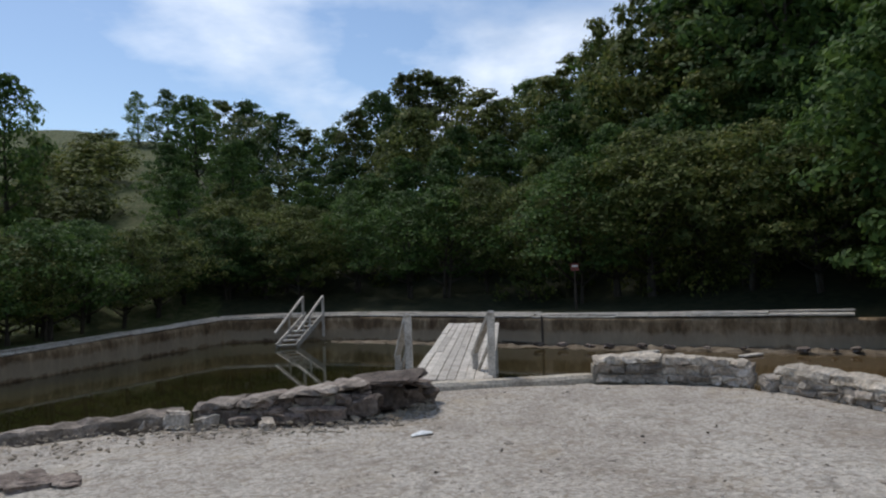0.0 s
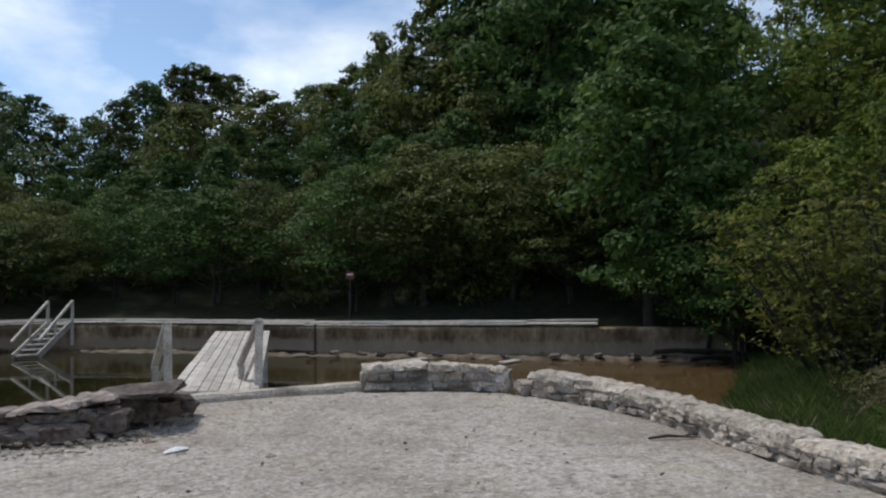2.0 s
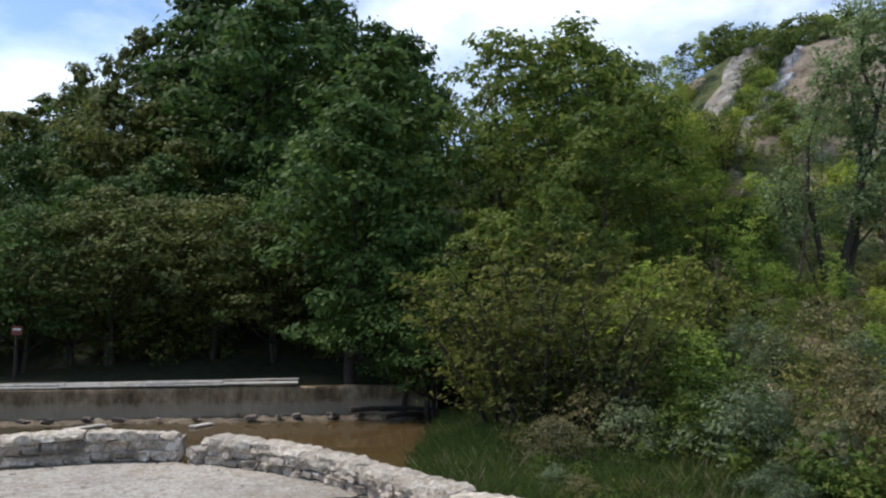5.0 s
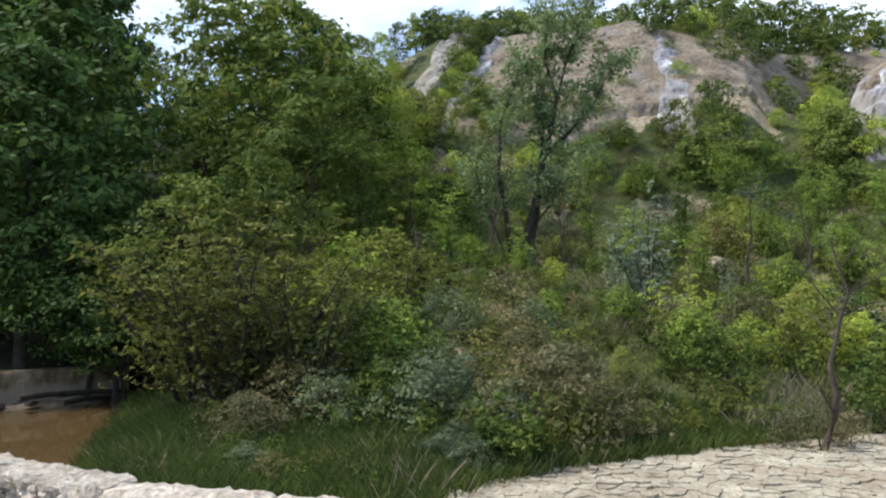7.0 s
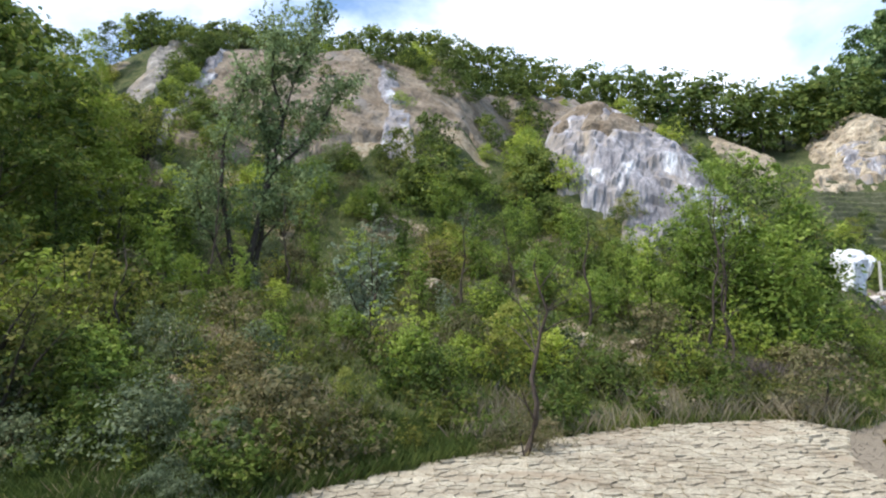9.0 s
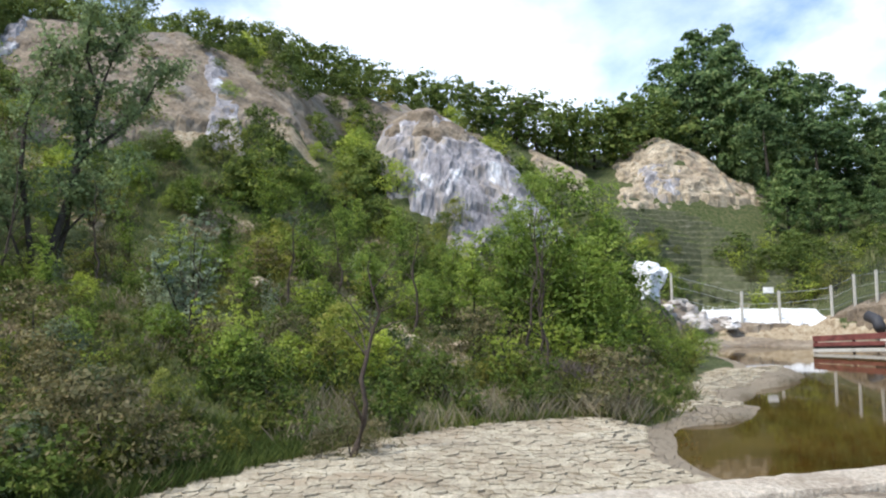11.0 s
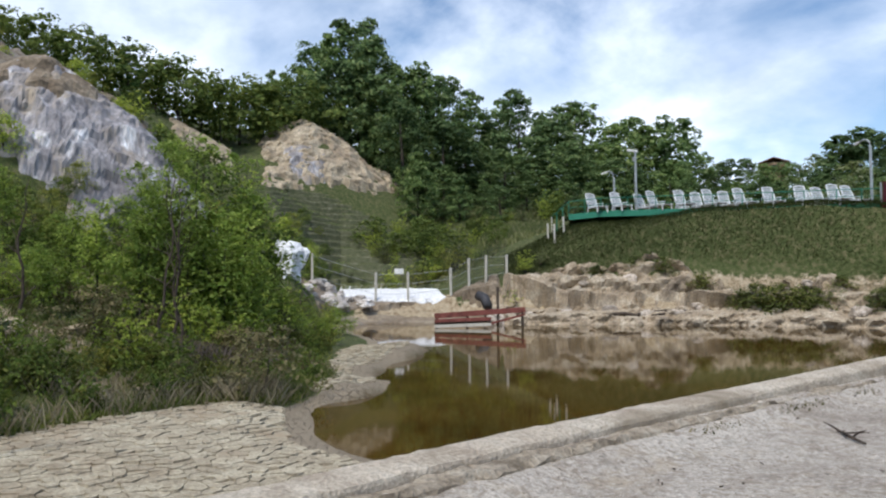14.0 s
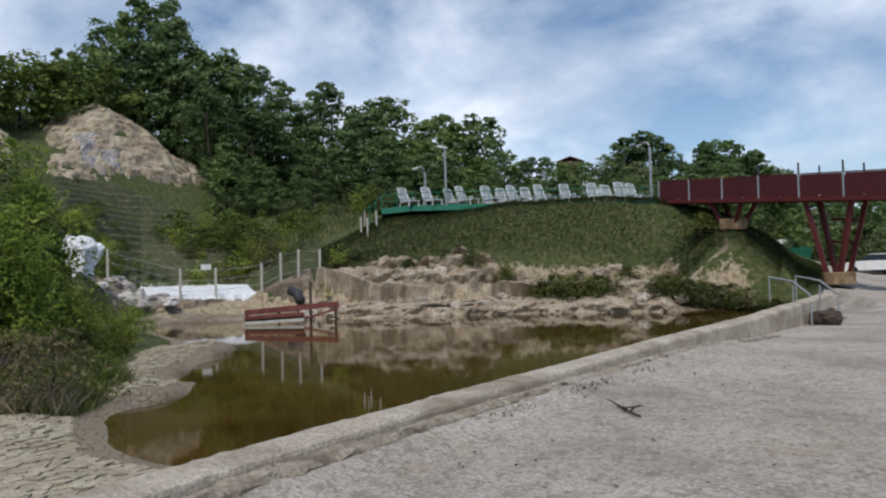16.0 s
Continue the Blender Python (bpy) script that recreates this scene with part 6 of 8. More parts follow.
    for az, d, e in ((52.5, 38, 19.5), (54.0, 40, 20.0), (55.4, 41, 20.3), (56.8, 43.5, 21.0), (58.2, 46, 21.6), (59.5, 48, 21.8), (53.0, 35, 16.0), (54.3, 36.5, 16.5), (56.0, 39.5, 18.4)):
        tree_to(rb.choice(("tall0", "tall1")), az, d, e, 7, (1.09, 0.02), 0.9)
    n = 0
    while n < 110:
        az, d = rb.uniform(56, 113), rb.uniform(33, 66)
        if (d > np.interp(az, [56, 60, 75, 83, 91, 99, 107, 113], [45, 47.5, 48.5, 53, 63, 72, 80, 84]) or (59 < az < 88 and np.interp(az, [60, 76, 90], [33, 36, 44]) - 1 < d < np.interp(az, [60, 76, 90], [43, 48, 52]) and rb.random() < 0.85)
                or (89 < az < 105 and 31 < d < 44 and rb.random() < 0.8) or (az > 104 and d < 48) or (100 < az < 107 and 64 < d < 72)):
            continue
        x, y = spot(az, d)
        K.put(rb.choices(("ridge", "dome0", "pink", "dome2"), (4, 3, 2, 1))[0], x, y, ground_z(x, y) - 0.1, rb.uniform(0.35, 0.95), rb.uniform(0, 6.28))
        n += 1
    n = 0
    while n < 230:
        az, d = rb.uniform(40, 113), 9 + 31 * rb.random() ** 1.6
        x, y = spot(az, d)
        p = (np.array([x]), np.array([y]))
        if signed(MUD, *p)[0] < 0.35 or signed(PLAZA, *p)[0] < 0.7 or signed(POOL, *p)[0] < 0.6 or signed(POND, *p)[0] < 0.6 or (az < 103 and d > 27) or (az < 64 and rb.random() < 0.85) or (az < 61 and d < 13):
            continue
        K.put(rb.choices(("herb", "herb2", "dome5"), (3, 2, 0.4))[0], x, y, ground_z(x, y) - 0.03, rb.uniform(0.4, 1.0), rb.uniform(0, 6.28))
        n += 1
    n = 0
    while n < 46:
        az, d = rb.uniform(102, 113.5), rb.uniform(25, 42)
        x, y = spot(az, d)
        p = (np.array([x]), np.array([y]))
        if signed(MUD, *p)[0] < 0.6 or signed(POND, *p)[0] < 0.8:
            continue
        K.put(rb.choices(("dome0", "bush1", "pink", "dome1"), (3, 2, 1, 3))[0], x, y, ground_z(x, y) - 0.06, rb.uniform(0.25, 0.6), rb.uniform(0, 6.28))
        n += 1
    for az, d, h in ((88.0, 36.5, 2.2), (89.0, 37.5, 2.0), (89.6, 35.2, 1.8), (90.6, 34.4, 1.7), (92.0, 33.6, 1.5), (87.4, 39, 2.2), (88.3, 41, 2.0), (94.5, 33.0, 1.4), (96.5, 33.4, 1.6), (98.8, 35.5, 1.5), (100.2, 37.0, 1.7), (101.5, 39.5, 2.0), (100.5, 43, 2.2), (99.0, 45.5, 2.4), (102.5, 45, 2.2), (104.5, 44, 2.0)):
        x, y = spot(az, d)
        K.put(rb.choice(("ridge", "dome0", "dome1", "pink")), x, y, ground_z(x, y) - 0.1, h / 2.6, rb.uniform(0, 6.28))
    # bushes hanging over the rim of the clay cliff and scattered on its face
    for k in range(30):
        az = 60.8 + 24.0 * (k + rb.random()) / 30
        d = float(np.interp(az, [60, 64, 76, 84, 90], [43.4, 46.0, 47.6, 51.0, 52.5])) + rb.uniform(-0.7, 0.5)
        x, y = spot(az, d)
        K.put(rb.choice(("ridge", "ridge", "dome3", "dome5")), x, y, ground_z(x, y) + 0.05, rb.uniform(0.25, 0.55), rb.uniform(0, 6.28))
    for az, u, c in ((76.5, 0.75, 0.5), (77.6, 0.5, 0.42), (79.0, 0.85, 0.6), (80.2, 0.6, 0.55), (81.6, 0.35, 0.5), (82.5, 0.75, 0.6), (74.2, 0.2, 0.4), (70.5, 0.12, 0.45), (66.0, 0.25, 0.4), (83.5, 0.5, 0.6), (78.3, 0.2, 0.5), (72.6, 0.6, 0.28), (68.2, 0.55, 0.25)):
        d0, d1 = np.interp(az, [60, 76, 90], [34.5, 37, 46]), np.interp(az, [60, 76, 90], [44, 47.5, 53])
        x, y = spot(az, float(d0 + (d1 - d0) * u))
        K.put(rb.choice(("ridge", "dome1", "dome3")), x, y, ground_z(x, y) + 0.1, c, rb.uniform(0, 6.28))
    tree_to("fir", 98.9, 70, 17.6, 9, (1.05, 0.2), 0.75)


def south_woods():
    line = [(106, 14.8), (108, 15.5), (110, 17.2), (113.3, 19.4), (114.5, 20), (116, 19.6), (118.3, 17.2), (119.7, 17.8), (121, 16.8), (124, 14.6), (126, 14.2), (127.9, 15), (130, 13.3), (132.5, 13.8), (134, 12), (136.5, 12.2), (139.9, 11.6), (141, 9.4), (145, 8.6), (148.5, 8.8), (150, 10.2), (151.3, 10.6), (153, 9.6), (154.5, 7.5), (156.5, 9.3), (158.6, 8.9), (160, 7.2), (162.3, 6.8), (164, 5), (172, 4.5), (182, 4)]
    xs, ys = [a for a, _ in line], [b for _, b in line]
    rb = random.Random(21)
    for band, (d0, d1, f) in enumerate(((90, 104, 1.0), (84, 92, 0.8), (76, 84, 0.6))):
        for az in np.arange(107.5, 176, 1.15 if band == 0 else 1.6):
            e = float(np.interp(az, xs, ys))
            if band and 109 < az < 118.3:
                if band == 2 or f * e > 16.5:
                    continue
                dd_ = rb.uniform(88, 92)
                tree_to(rb.choice(("far2", "far3")), az, dd_, e * 0.86, 10, TEYE, 0.8)
                continue
            if az < 130:
                dd = rb.uniform(d0, d1) - 4
            else:
                dd = rb.uniform(d0, d1) - (14 if az > 150 else 8)
            ee = e * f - rb.choice((-0.3, 0.0, 0.9, 1.8) if az < 137 else (-0.5, -0.2, 0.1, 0.4)) * rb.uniform(0.6, 1) if band == 0 else e * f * rb.uniform(0.85, 1.05)
            tree_to(rb.choice(("far", "far2", "far3", "pale") if 141 < az < 149 or band == 2 else ("far", "far2", "far3", "far3")), az + rb.uniform(-0.3, 0.3), dd, ee, 10, TEYE, rb.uniform(0.75, 1.05) if az < 121 else rb.uniform(1.0, 1.45))
    for az in np.arange(139, 172, 1.5):
        tree_to(rb.choice(("far", "far2", "far2", "pale")), az + rb.uniform(-0.5, 0.5), rb.uniform(64, 74), float(np.interp(az, xs, ys)) * rb.uniform(0.7, 0.95), 10, TEYE, rb.uniform(1.2, 1.6))
    for k in range(30):
        x, y = spot(rb.uniform(116.5, 125), rb.uniform(57, 69), TEYE)
        K.put(rb.choice(("ridge", "bush0", "pink", "bush1")), x, y, ground_z(x, y) - 0.1, rb.uniform(0.35, 0.95), rb.uniform(0, 6.28), wide=1.3)
    # bushes under the wood, over the salt spring
    for az in np.arange(110, 132, 0.95):
        d = rb.uniform(60, 74)
        x, y = spot(az, d, TEYE)
        if 110.5 < az < 118.5 and d > 66:
            d = rb.uniform(59, 63)
            x, y = spot(az, d, TEYE)
        K.put(rb.choice(("ridge", "bush0", "pink", "ridge")), x, y, ground_z(x, y) - 0.1, rb.uniform(0.5, 1.1) * (0.6 if az < 118.5 else 1), rb.uniform(0, 6.28))


forest()
east_side()
south_woods()

# ---- cliffs ----


def fractal(X, Y, Z, size, seed, octaves=5, ridged=False):
    """Fractal noise at every point of a grid."""
    out = np.empty(X.size)
    for k, (x, y, z) in enumerate(zip(X.ravel(), Y.ravel(), Z.ravel())):
        v = Vector((x / size + seed * 3.7, y / size - seed, z / size + seed * 1.3))
        out[k] = noise.ridged_multi_fractal(v, 0.9, 2.1, octaves, 1.0, 2.0) - 1.0 if ridged else noise.fractal(v, 0.85, 2.1, octaves)
    return out.reshape(X.shape)


def cliff(name, az0, az1, d0, d1, mat, label, proud=0.35, seed=0.0, inside=None, ridges=0.5, step=0.05, fine=5.0, rim_w=2.2, size=1.3, cap=None, zs=0.55):
    """A bare face that stands out of the slope between two directions and two distances, with its rim sunk into the ground."""
    na, nd = int((az1 - az0) * fine), int((d1 - d0) * fine)
    A, D = np.meshgrid(np.linspace(az0, az1, na), np.linspace(d0, d1, nd), indexing="ij")
    X, Y = POLE[0] + D * np.sin(np.radians(A)), POLE[1] + D * np.cos(np.radians(A))
    Z = land(X.ravel(), Y.ravel()).reshape(X.shape)
    if cap is not None:
        Z = np.minimum(Z, cap(A, D))
    u, w = (A - az0) / (az1 - az0), (D - d0) / (d1 - d0)
    rim = np.minimum(np.minimum(u, 1 - u) * (az1 - az0) / 1.6, np.minimum(w, 1 - w) * (d1 - d0) / rim_w)
    rag = fractal(X, Y, Z, 1.6, seed + 5, 4)
    k = smooth(0.0, 0.45, rim + 0.3 * rag)
    if inside is not None:
        k = k * inside(A, D + 1.2 * rag)
    rough = fractal(X, Y, Z * zs, size, seed, 6, True)
    ledge = np.sin(Z * 6.0 + 3.0 * rag)
    push = k * (ridges * 0.55 * np.clip(rough, -1, 1.4) + step * np.sign(ledge) * np.abs(ledge) ** np.where(ledge > 0, 0.5, 1.5))
    lift = -0.6 * (1 - k) + k * proud
    az = np.radians(A)
    X = X - np.sin(az) * push
    Y = Y - np.cos(az) * push
    lift = lift + 0.45 * push
    n, m = X.shape
    i, j = np.meshgrid(np.arange(n - 1), np.arange(m - 1), indexing="ij")
    f = np.stack([i * m + j, i * m + j + 1, (i + 1) * m + j + 1, (i + 1) * m + j], -1).reshape(-1, 4)
    me = bpy.data.meshes.new(name)
    me.from_pydata(np.stack([X, Y, Z + lift], -1).reshape(-1, 3).tolist(), [], f.tolist())
    me.materials.append(mat)
    me.update()
    return tagged(new(name, me), label, "cliff", kind="structure")


M_GREYROCK = surface("grey_tan_rock", [(0.14, 0.13, 0.115), (0.225, 0.205, 0.18), (0.31, 0.28, 0.24), (0.52, 0.50, 0.47)], 0.9, 4, 0.9, 0.9, 0.15, stain=(0.36, 0.29, 0.21), stretch=(1, 1, 0.4))
cliff("cliff_clay", 60.5, 90, 32, 52, M_CLIFF, "bare ochre clay cliff under the ridge", 0.3, 0.0, lambda A, D: (smooth(0, 1, D - np.interp(A, [60, 64, 76, 84, 90], [34.0, 33.5, 36, 40, 45])) * (1 - smooth(0, 1.0, D - np.interp(A, [60, 64, 76, 84, 90], [43, 46, 47.5, 51, 52]))) * smooth(0, 0.7, A - 60.2 - (D - 36) * 0.45)), 0.34, size=2.4)
cliff("cliff_grey", 53.5, 64.0, 34, 46.5, M_GREYROCK, "grey salty rock face beside a bushy cleft", 0.35, 2.0, lambda A, D: smooth(0, 0.7, A - 54.6 - (D - 36) * 0.67) * (1 - smooth(0, 0.6, A - 58.3 - (D - 36) * 0.5)), 0.4, size=2.2)
cliff("cliff_rib", 58.5, 66.0, 34, 46.5, M_SALT, "white streaked rib along the bushy cleft", 0.42, 3.4, lambda A, D: 1 - smooth(0, 0.4, np.abs(A - 60.9 - (D - 36) * 0.44) - 0.3), 0.4)
cliff("cliff_streak", 75.6, 80.4, 36, 46.5, M_SALT, "grey white streaked rib of the cliff", 0.45, 4.0, lambda A, D: 1 - smooth(0, 0.7, np.abs(A - 78.6 + 0.18 * (D - 36) + 0.35 * np.sin(D * 1.7)) - 0.35 - 0.07 * (46 - D)), 0.35, size=2.0)
cliff("salt_rock", 87.5, 107, 32.0, 45.5, M_SALT, "grey rock cone streaked with white salt", 0.5, 1.0, lambda A, D: smooth(0, 1.6, A - 88.8) * (1 - smooth(0, 1.6, A - 104.2)) * smooth(0, 1.6, D - np.interp(A, [88, 92, 97, 105], [37.5, 35.5, 34.3, 34.0])), 0.5, 0.03, size=1.15)
cliff("salt_rock_top", 89.6, 97.5, 38.6, 45, M_CLIFF, "bare earth top of the salt rock", 0.62, 6.0, None, 0.35)
cliff("cliff_upper", 83.5, 101, 46.5, 64, M_CLIFF, "bare tan earth slope under the bushes of the ridge", 0.25, 11.0, lambda A, D: smooth(0, 1.5, D - np.interp(A, [83, 88, 92, 101], [47.5, 49.0, 51.0, 57.0])) * (1 - smooth(0, 1.5, D - np.interp(A, [83, 88, 92, 101], [53.5, 57.0, 60.5, 64.0]))), 0.4, size=2.4)
cliff("earth_mound", 107.8, 119.2, 67.0, 86, M_MOUND, "bare pale earth mound with a salt-stained foot", 0.3, 3.0, lambda A, D: smooth(0, 1.0, D - np.interp(A, [108, 110, 112, 114, 116, 118, 119], [68.0, 70.5, 72.4, 74.0, 75.5, 78.0, 81.0])), 0.95, 0.1, size=2.0)
cliff("earth_patch", 101.2, 106.5, 64.5, 73, M_MOUND, "bare tan earth between bushes of the ridge", 0.3, 6.5, None, 0.5)
cliff("mound_salt", 109.6, 113.2, 72.6, 76.8, M_SALT, "salt-stained grey face of the mound", 0.6, 5.0, None, 0.6)


def terraced_slope():
    """Narrow paths trodden along the hillside: level treads between steep grassy risers."""
    A, D = np.meshgrid(np.linspace(107.5, 124, 150), np.linspace(56.5, 73.5, 190), indexing="ij")
    X, Y = POLE[0] + D * np.sin(np.radians(A)), POLE[1] + D * np.cos(np.radians(A))
    Z = land(X.ravel(), Y.ravel()).reshape(X.shape)
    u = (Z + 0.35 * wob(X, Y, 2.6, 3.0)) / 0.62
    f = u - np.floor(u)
    rim = np.minimum(np.minimum(A - 107.5, 124 - A) / 2.0, np.minimum(D - 56.5, 73.5 - D) / 2.0)
    k = smooth(0.0, 1.0, rim + 0.4 * wob(X, Y, 1.5, 1.0))
    Z = Z + k * (0.62 * (smooth(0.55, 1.0, f) - f) + 0.32) + 0.05 * wob(X, Y, 0.35) - 0.4 * (1 - k)
    n, m = X.shape
    i, j = np.meshgrid(np.arange(n - 1), np.arange(m - 1), indexing="ij")
    q = np.stack([i * m + j, i * m + j + 1, (i + 1) * m + j + 1, (i + 1) * m + j], -1).reshape(-1, 4)
    me = bpy.data.meshes.new("terraced_slope")
    me.from_pydata(np.stack([X, Y, Z], -1).reshape(-1, 3).tolist(), [], q.tolist())
    # Treads are coloured paler and tanner than the risers, by place in each step.
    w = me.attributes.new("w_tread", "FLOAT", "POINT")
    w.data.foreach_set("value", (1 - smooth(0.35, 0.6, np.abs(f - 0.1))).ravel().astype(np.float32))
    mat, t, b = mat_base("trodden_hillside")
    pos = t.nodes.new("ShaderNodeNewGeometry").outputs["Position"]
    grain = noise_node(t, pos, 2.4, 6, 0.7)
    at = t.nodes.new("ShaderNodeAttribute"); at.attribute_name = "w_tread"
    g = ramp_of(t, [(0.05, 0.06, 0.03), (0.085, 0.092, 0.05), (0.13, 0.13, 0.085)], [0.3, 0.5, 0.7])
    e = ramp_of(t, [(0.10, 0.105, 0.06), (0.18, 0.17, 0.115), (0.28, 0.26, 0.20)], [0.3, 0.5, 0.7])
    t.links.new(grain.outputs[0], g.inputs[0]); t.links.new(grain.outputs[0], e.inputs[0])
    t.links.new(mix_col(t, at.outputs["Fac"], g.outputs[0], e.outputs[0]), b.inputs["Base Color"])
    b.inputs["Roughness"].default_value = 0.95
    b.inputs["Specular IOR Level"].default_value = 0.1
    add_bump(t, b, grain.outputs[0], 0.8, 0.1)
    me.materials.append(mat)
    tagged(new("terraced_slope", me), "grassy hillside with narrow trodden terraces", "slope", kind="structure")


terraced_slope()
cliff("spring_bank", 110.5, 126.5, 47.0, 52.4, M_CLIFF, "low clay bank before the salt spring", 0.05, 9.5, None, 0.15, 0.05)
cliff("salt_spring", 111.8, 127.4, 51.0, 64, M_FOAM, "white salt-foam pool behind the fence", 0.3, 0.5, None, 0.03, 0.0, rim_w=0.7, cap=lambda A, D: 0.46 + (D - 51.5) * 0.1)
M_SALTSTONE = surface("salt_crusted_stone", [(0.30, 0.26, 0.22), (0.48, 0.44, 0.40), (0.72, 0.70, 0.68)], 1.6, 9, 0.9, 0.8, 0.05, vary=0.2)
M_SAND = surface("sandy_clay", [(0.246, 0.189, 0.123), (0.394, 0.32, 0.23), (0.508, 0.443, 0.344)], 0.9, 8, 0.95, 0.8, 0.08, stain=(0.164, 0.131, 0.0984))
cliff("sandy_bank", 124.5, 157.0, 43.6, 52.3, M_SAND, "eroded sandy bank with ledges over the pond", 0.45, 7.0, lambda A, D: (1 - smooth(152.0, 155.5, A)) * (1 - smooth(0, 0.8, D - np.interp(A, [124, 129, 132, 134, 137, 141, 144, 147, 149, 151, 154, 157], [48.6, 50.3, 51.3, 50.6, 51.4, 50.2, 49.2, 49.6, 50.4, 50.0, 48.4, 46.8]))), 0.7, 0.3, 7.0, 3.0, 2.2, None, 1.8)

# ---- fence, barrier and things round the pond ----
SPRING_POSTS = [(111.9, 51.0, 2.1), (116.7, 50.8, 2.0), (119.2, 51.0, 2.0), (122.5, 51.0, 1.9), (123.9, 51.0, 2.0), (125.2, 50.6, 1.9), (126.8, 50.2, 1.6)]


def spring_fence():
    f = thing("wire_fence", pose(0, 0, 0), "wire fence with pale posts before the salt spring", "fence")
    tops = []
    for a, d, h in SPRING_POSTS:
        x, y = spot(a, d, TEYE)
        z = max(0.5, ground_z(x, y))
        part("post", Build().beam((x, y, z - 0.9), (x + rng.uniform(-0.05, 0.05), y, z + h), 0.13, 0.13), M_POST, f)
        tops.append(Vector((x, y, z)))
    for (a, b), (s0, s1) in zip(zip(tops, tops[1:]), zip(SPRING_POSTS, SPRING_POSTS[1:])):
        for u in (0.25, 0.6, 0.92):
            part("wire", Build().tube([a + Vector((0, 0, s0[2] * u)), b + Vector((0, 0, s1[2] * u))], [0.012, 0.012], 4), M_STEEL, f)
    for a, b, s0 in ((tops[3], tops[4], 2.3), (tops[4], tops[5], 2.4), (tops[5], tops[6], 2.4)):
        net = Build()
        n = 9
        for i in range(1, n):
            p = a.lerp(b, i / n)
            net.tube([p, p + Vector((0, 0, s0))], [0.009, 0.009], 4)
        for i in range(1, n):
            net.tube([a + Vector((0, 0, s0 * i / n)), b + Vector((0, 0, s0 * i / n))], [0.009, 0.009], 4)
        part("netting", net, M_MESH, f, "dark netting between the posts")
    a = tops[1].lerp(tops[2], 0.72)
    part("notice", Build().box(0.62, 0.02, 0.36, pose(a.x - 0.1, a.y + 0.05, a.z + 2.05, 0, 0, -118), 0.01), M_WHITE, f, "small white notice on the fence")


spring_fence()


def red_barrier():
    b = thing("old_barrier", pose(0, 0, 0), "broken barrier of faded red and pale planks at the shore", "barrier")
    p0, p1 = Vector((37.6, -21.8, 0)), Vector((34.9, -26.2, 0))
    q = p0.lerp(p1, 0.62)
    dz = Vector((0, 0, 1))
    out = Vector((-0.8, 0.45, 0)) * 0.09
    part("red_plank", Build().beam(p0 + dz * -0.16, p1 + dz * 0.16, 0.08, 0.30), M_RED, b, "faded red plank")
    part("red_plank", Build().beam(p0 + dz * -0.44 + out, q + dz * -0.33 + out, 0.07, 0.20), M_RED, b, "faded red plank")
    part("pale_plank", Build().beam(p0 + dz * -0.58, q + dz * -0.47, 0.07, 0.17), M_DEADWOOD, b, "dark weathered plank")
    part("lower_plank", Build().beam(p0 + dz * -0.74 + out, q + dz * -0.66 + out, 0.14, 0.16), M_POST, b, "pale plank")
    part("end_plank", Build().beam(q + dz * -0.6, p1 + dz * -0.1, 0.07, 0.12), M_RED, b, "faded red plank")
    for u, top in ((0.03, -0.05), (0.36, 0.02), (0.70, 1.45), (0.97, 0.25)):
        c = p0.lerp(p1, u) - out * 1.6
        part("stake", Build().beam(c + dz * -1.4, c + dz * top, 0.11, 0.11), M_DEADWOOD, b, "rusty stake")


red_barrier()


def pipe_at(points, r, label):
    return solid("drain_pipe", Build().tube(points, [r] * len(points), 12), M_TUBE, label, "pipe", smooth=True)


x, y = spot(124.6, 49.0, TEYE)
pipe_at([(x, y, 0.9), (x - 0.6, y - 0.1, 0.7), (x - 1.2, y + 0.1, 0.2)], 0.32, "thick black drain pipe on the bank")


def boulder(x, y, z, sx, sy, sz, turn, mat=None, label="pale boulder on the sandy bank"):
    b = stone_build(sx, sy, sz, x * 0.37 + y, 0.7)
    ob = solid("boulder", b, mat or M_STONE, label, "boulder", "boulders on the bank", smooth=False)
    ob.matrix_world = pose(x, y, z, rng.uniform(-10, 10), rng.uniform(-10, 10), turn)
    return ob


for a, d, s in ((151.2, 47.6, 0.95), (134.5, 47.6, 0.9), (137.2, 47.0, 0.7), (139.4, 46.9, 0.8), (143.0, 47.6, 0.5), (146.0, 47.2, 0.6), (149.4, 47.4, 0.5), (154.0, 47.8, 0.7), (128.5, 46.6, 0.6), (131.2, 47.2, 0.7), (140.8, 48.6, 0.7), (126.0, 46.2, 1.0), (156.5, 48.2, 0.8), (148.0, 49.8, 0.6), (136.0, 49.8, 0.7), (132.6, 49.6, 0.6)):
    x, y = spot(a, d, TEYE)
    boulder(x, y, ground_z(x, y) + 0.45, s * 1.2, s, s * 0.8, a * 7, label="pale boulder on the sandy bank" if a < 150 else "rounded whitish boulder on the sandy bank")


x, y = spot(110.1, 46.6, TEYE)
for k in range(22):
    xs_, ys_ = spot(rng.uniform(110.6, 116.0), rng.uniform(48.6, 52.6), TEYE)
    c = rng.uniform(0.35, 1.1)
    boulder(xs_, ys_, max(0.3, ground_z(xs_, ys_)) + c * 0.12, c * 1.3, c, c * 0.7, k * 47, M_SALTSTONE, "pale salt-crusted stone beside the spring")
_pillar = solid("salt_stump", stone_build(1.9, 1.6, 2.3, 7.1, 0.5), M_FOAM, "white salt-crusted rock stump above the bank", "rock")
_pillar.matrix_world = pose(x, y, ground_z(x, y) + 0.6, 4, -5, 20)


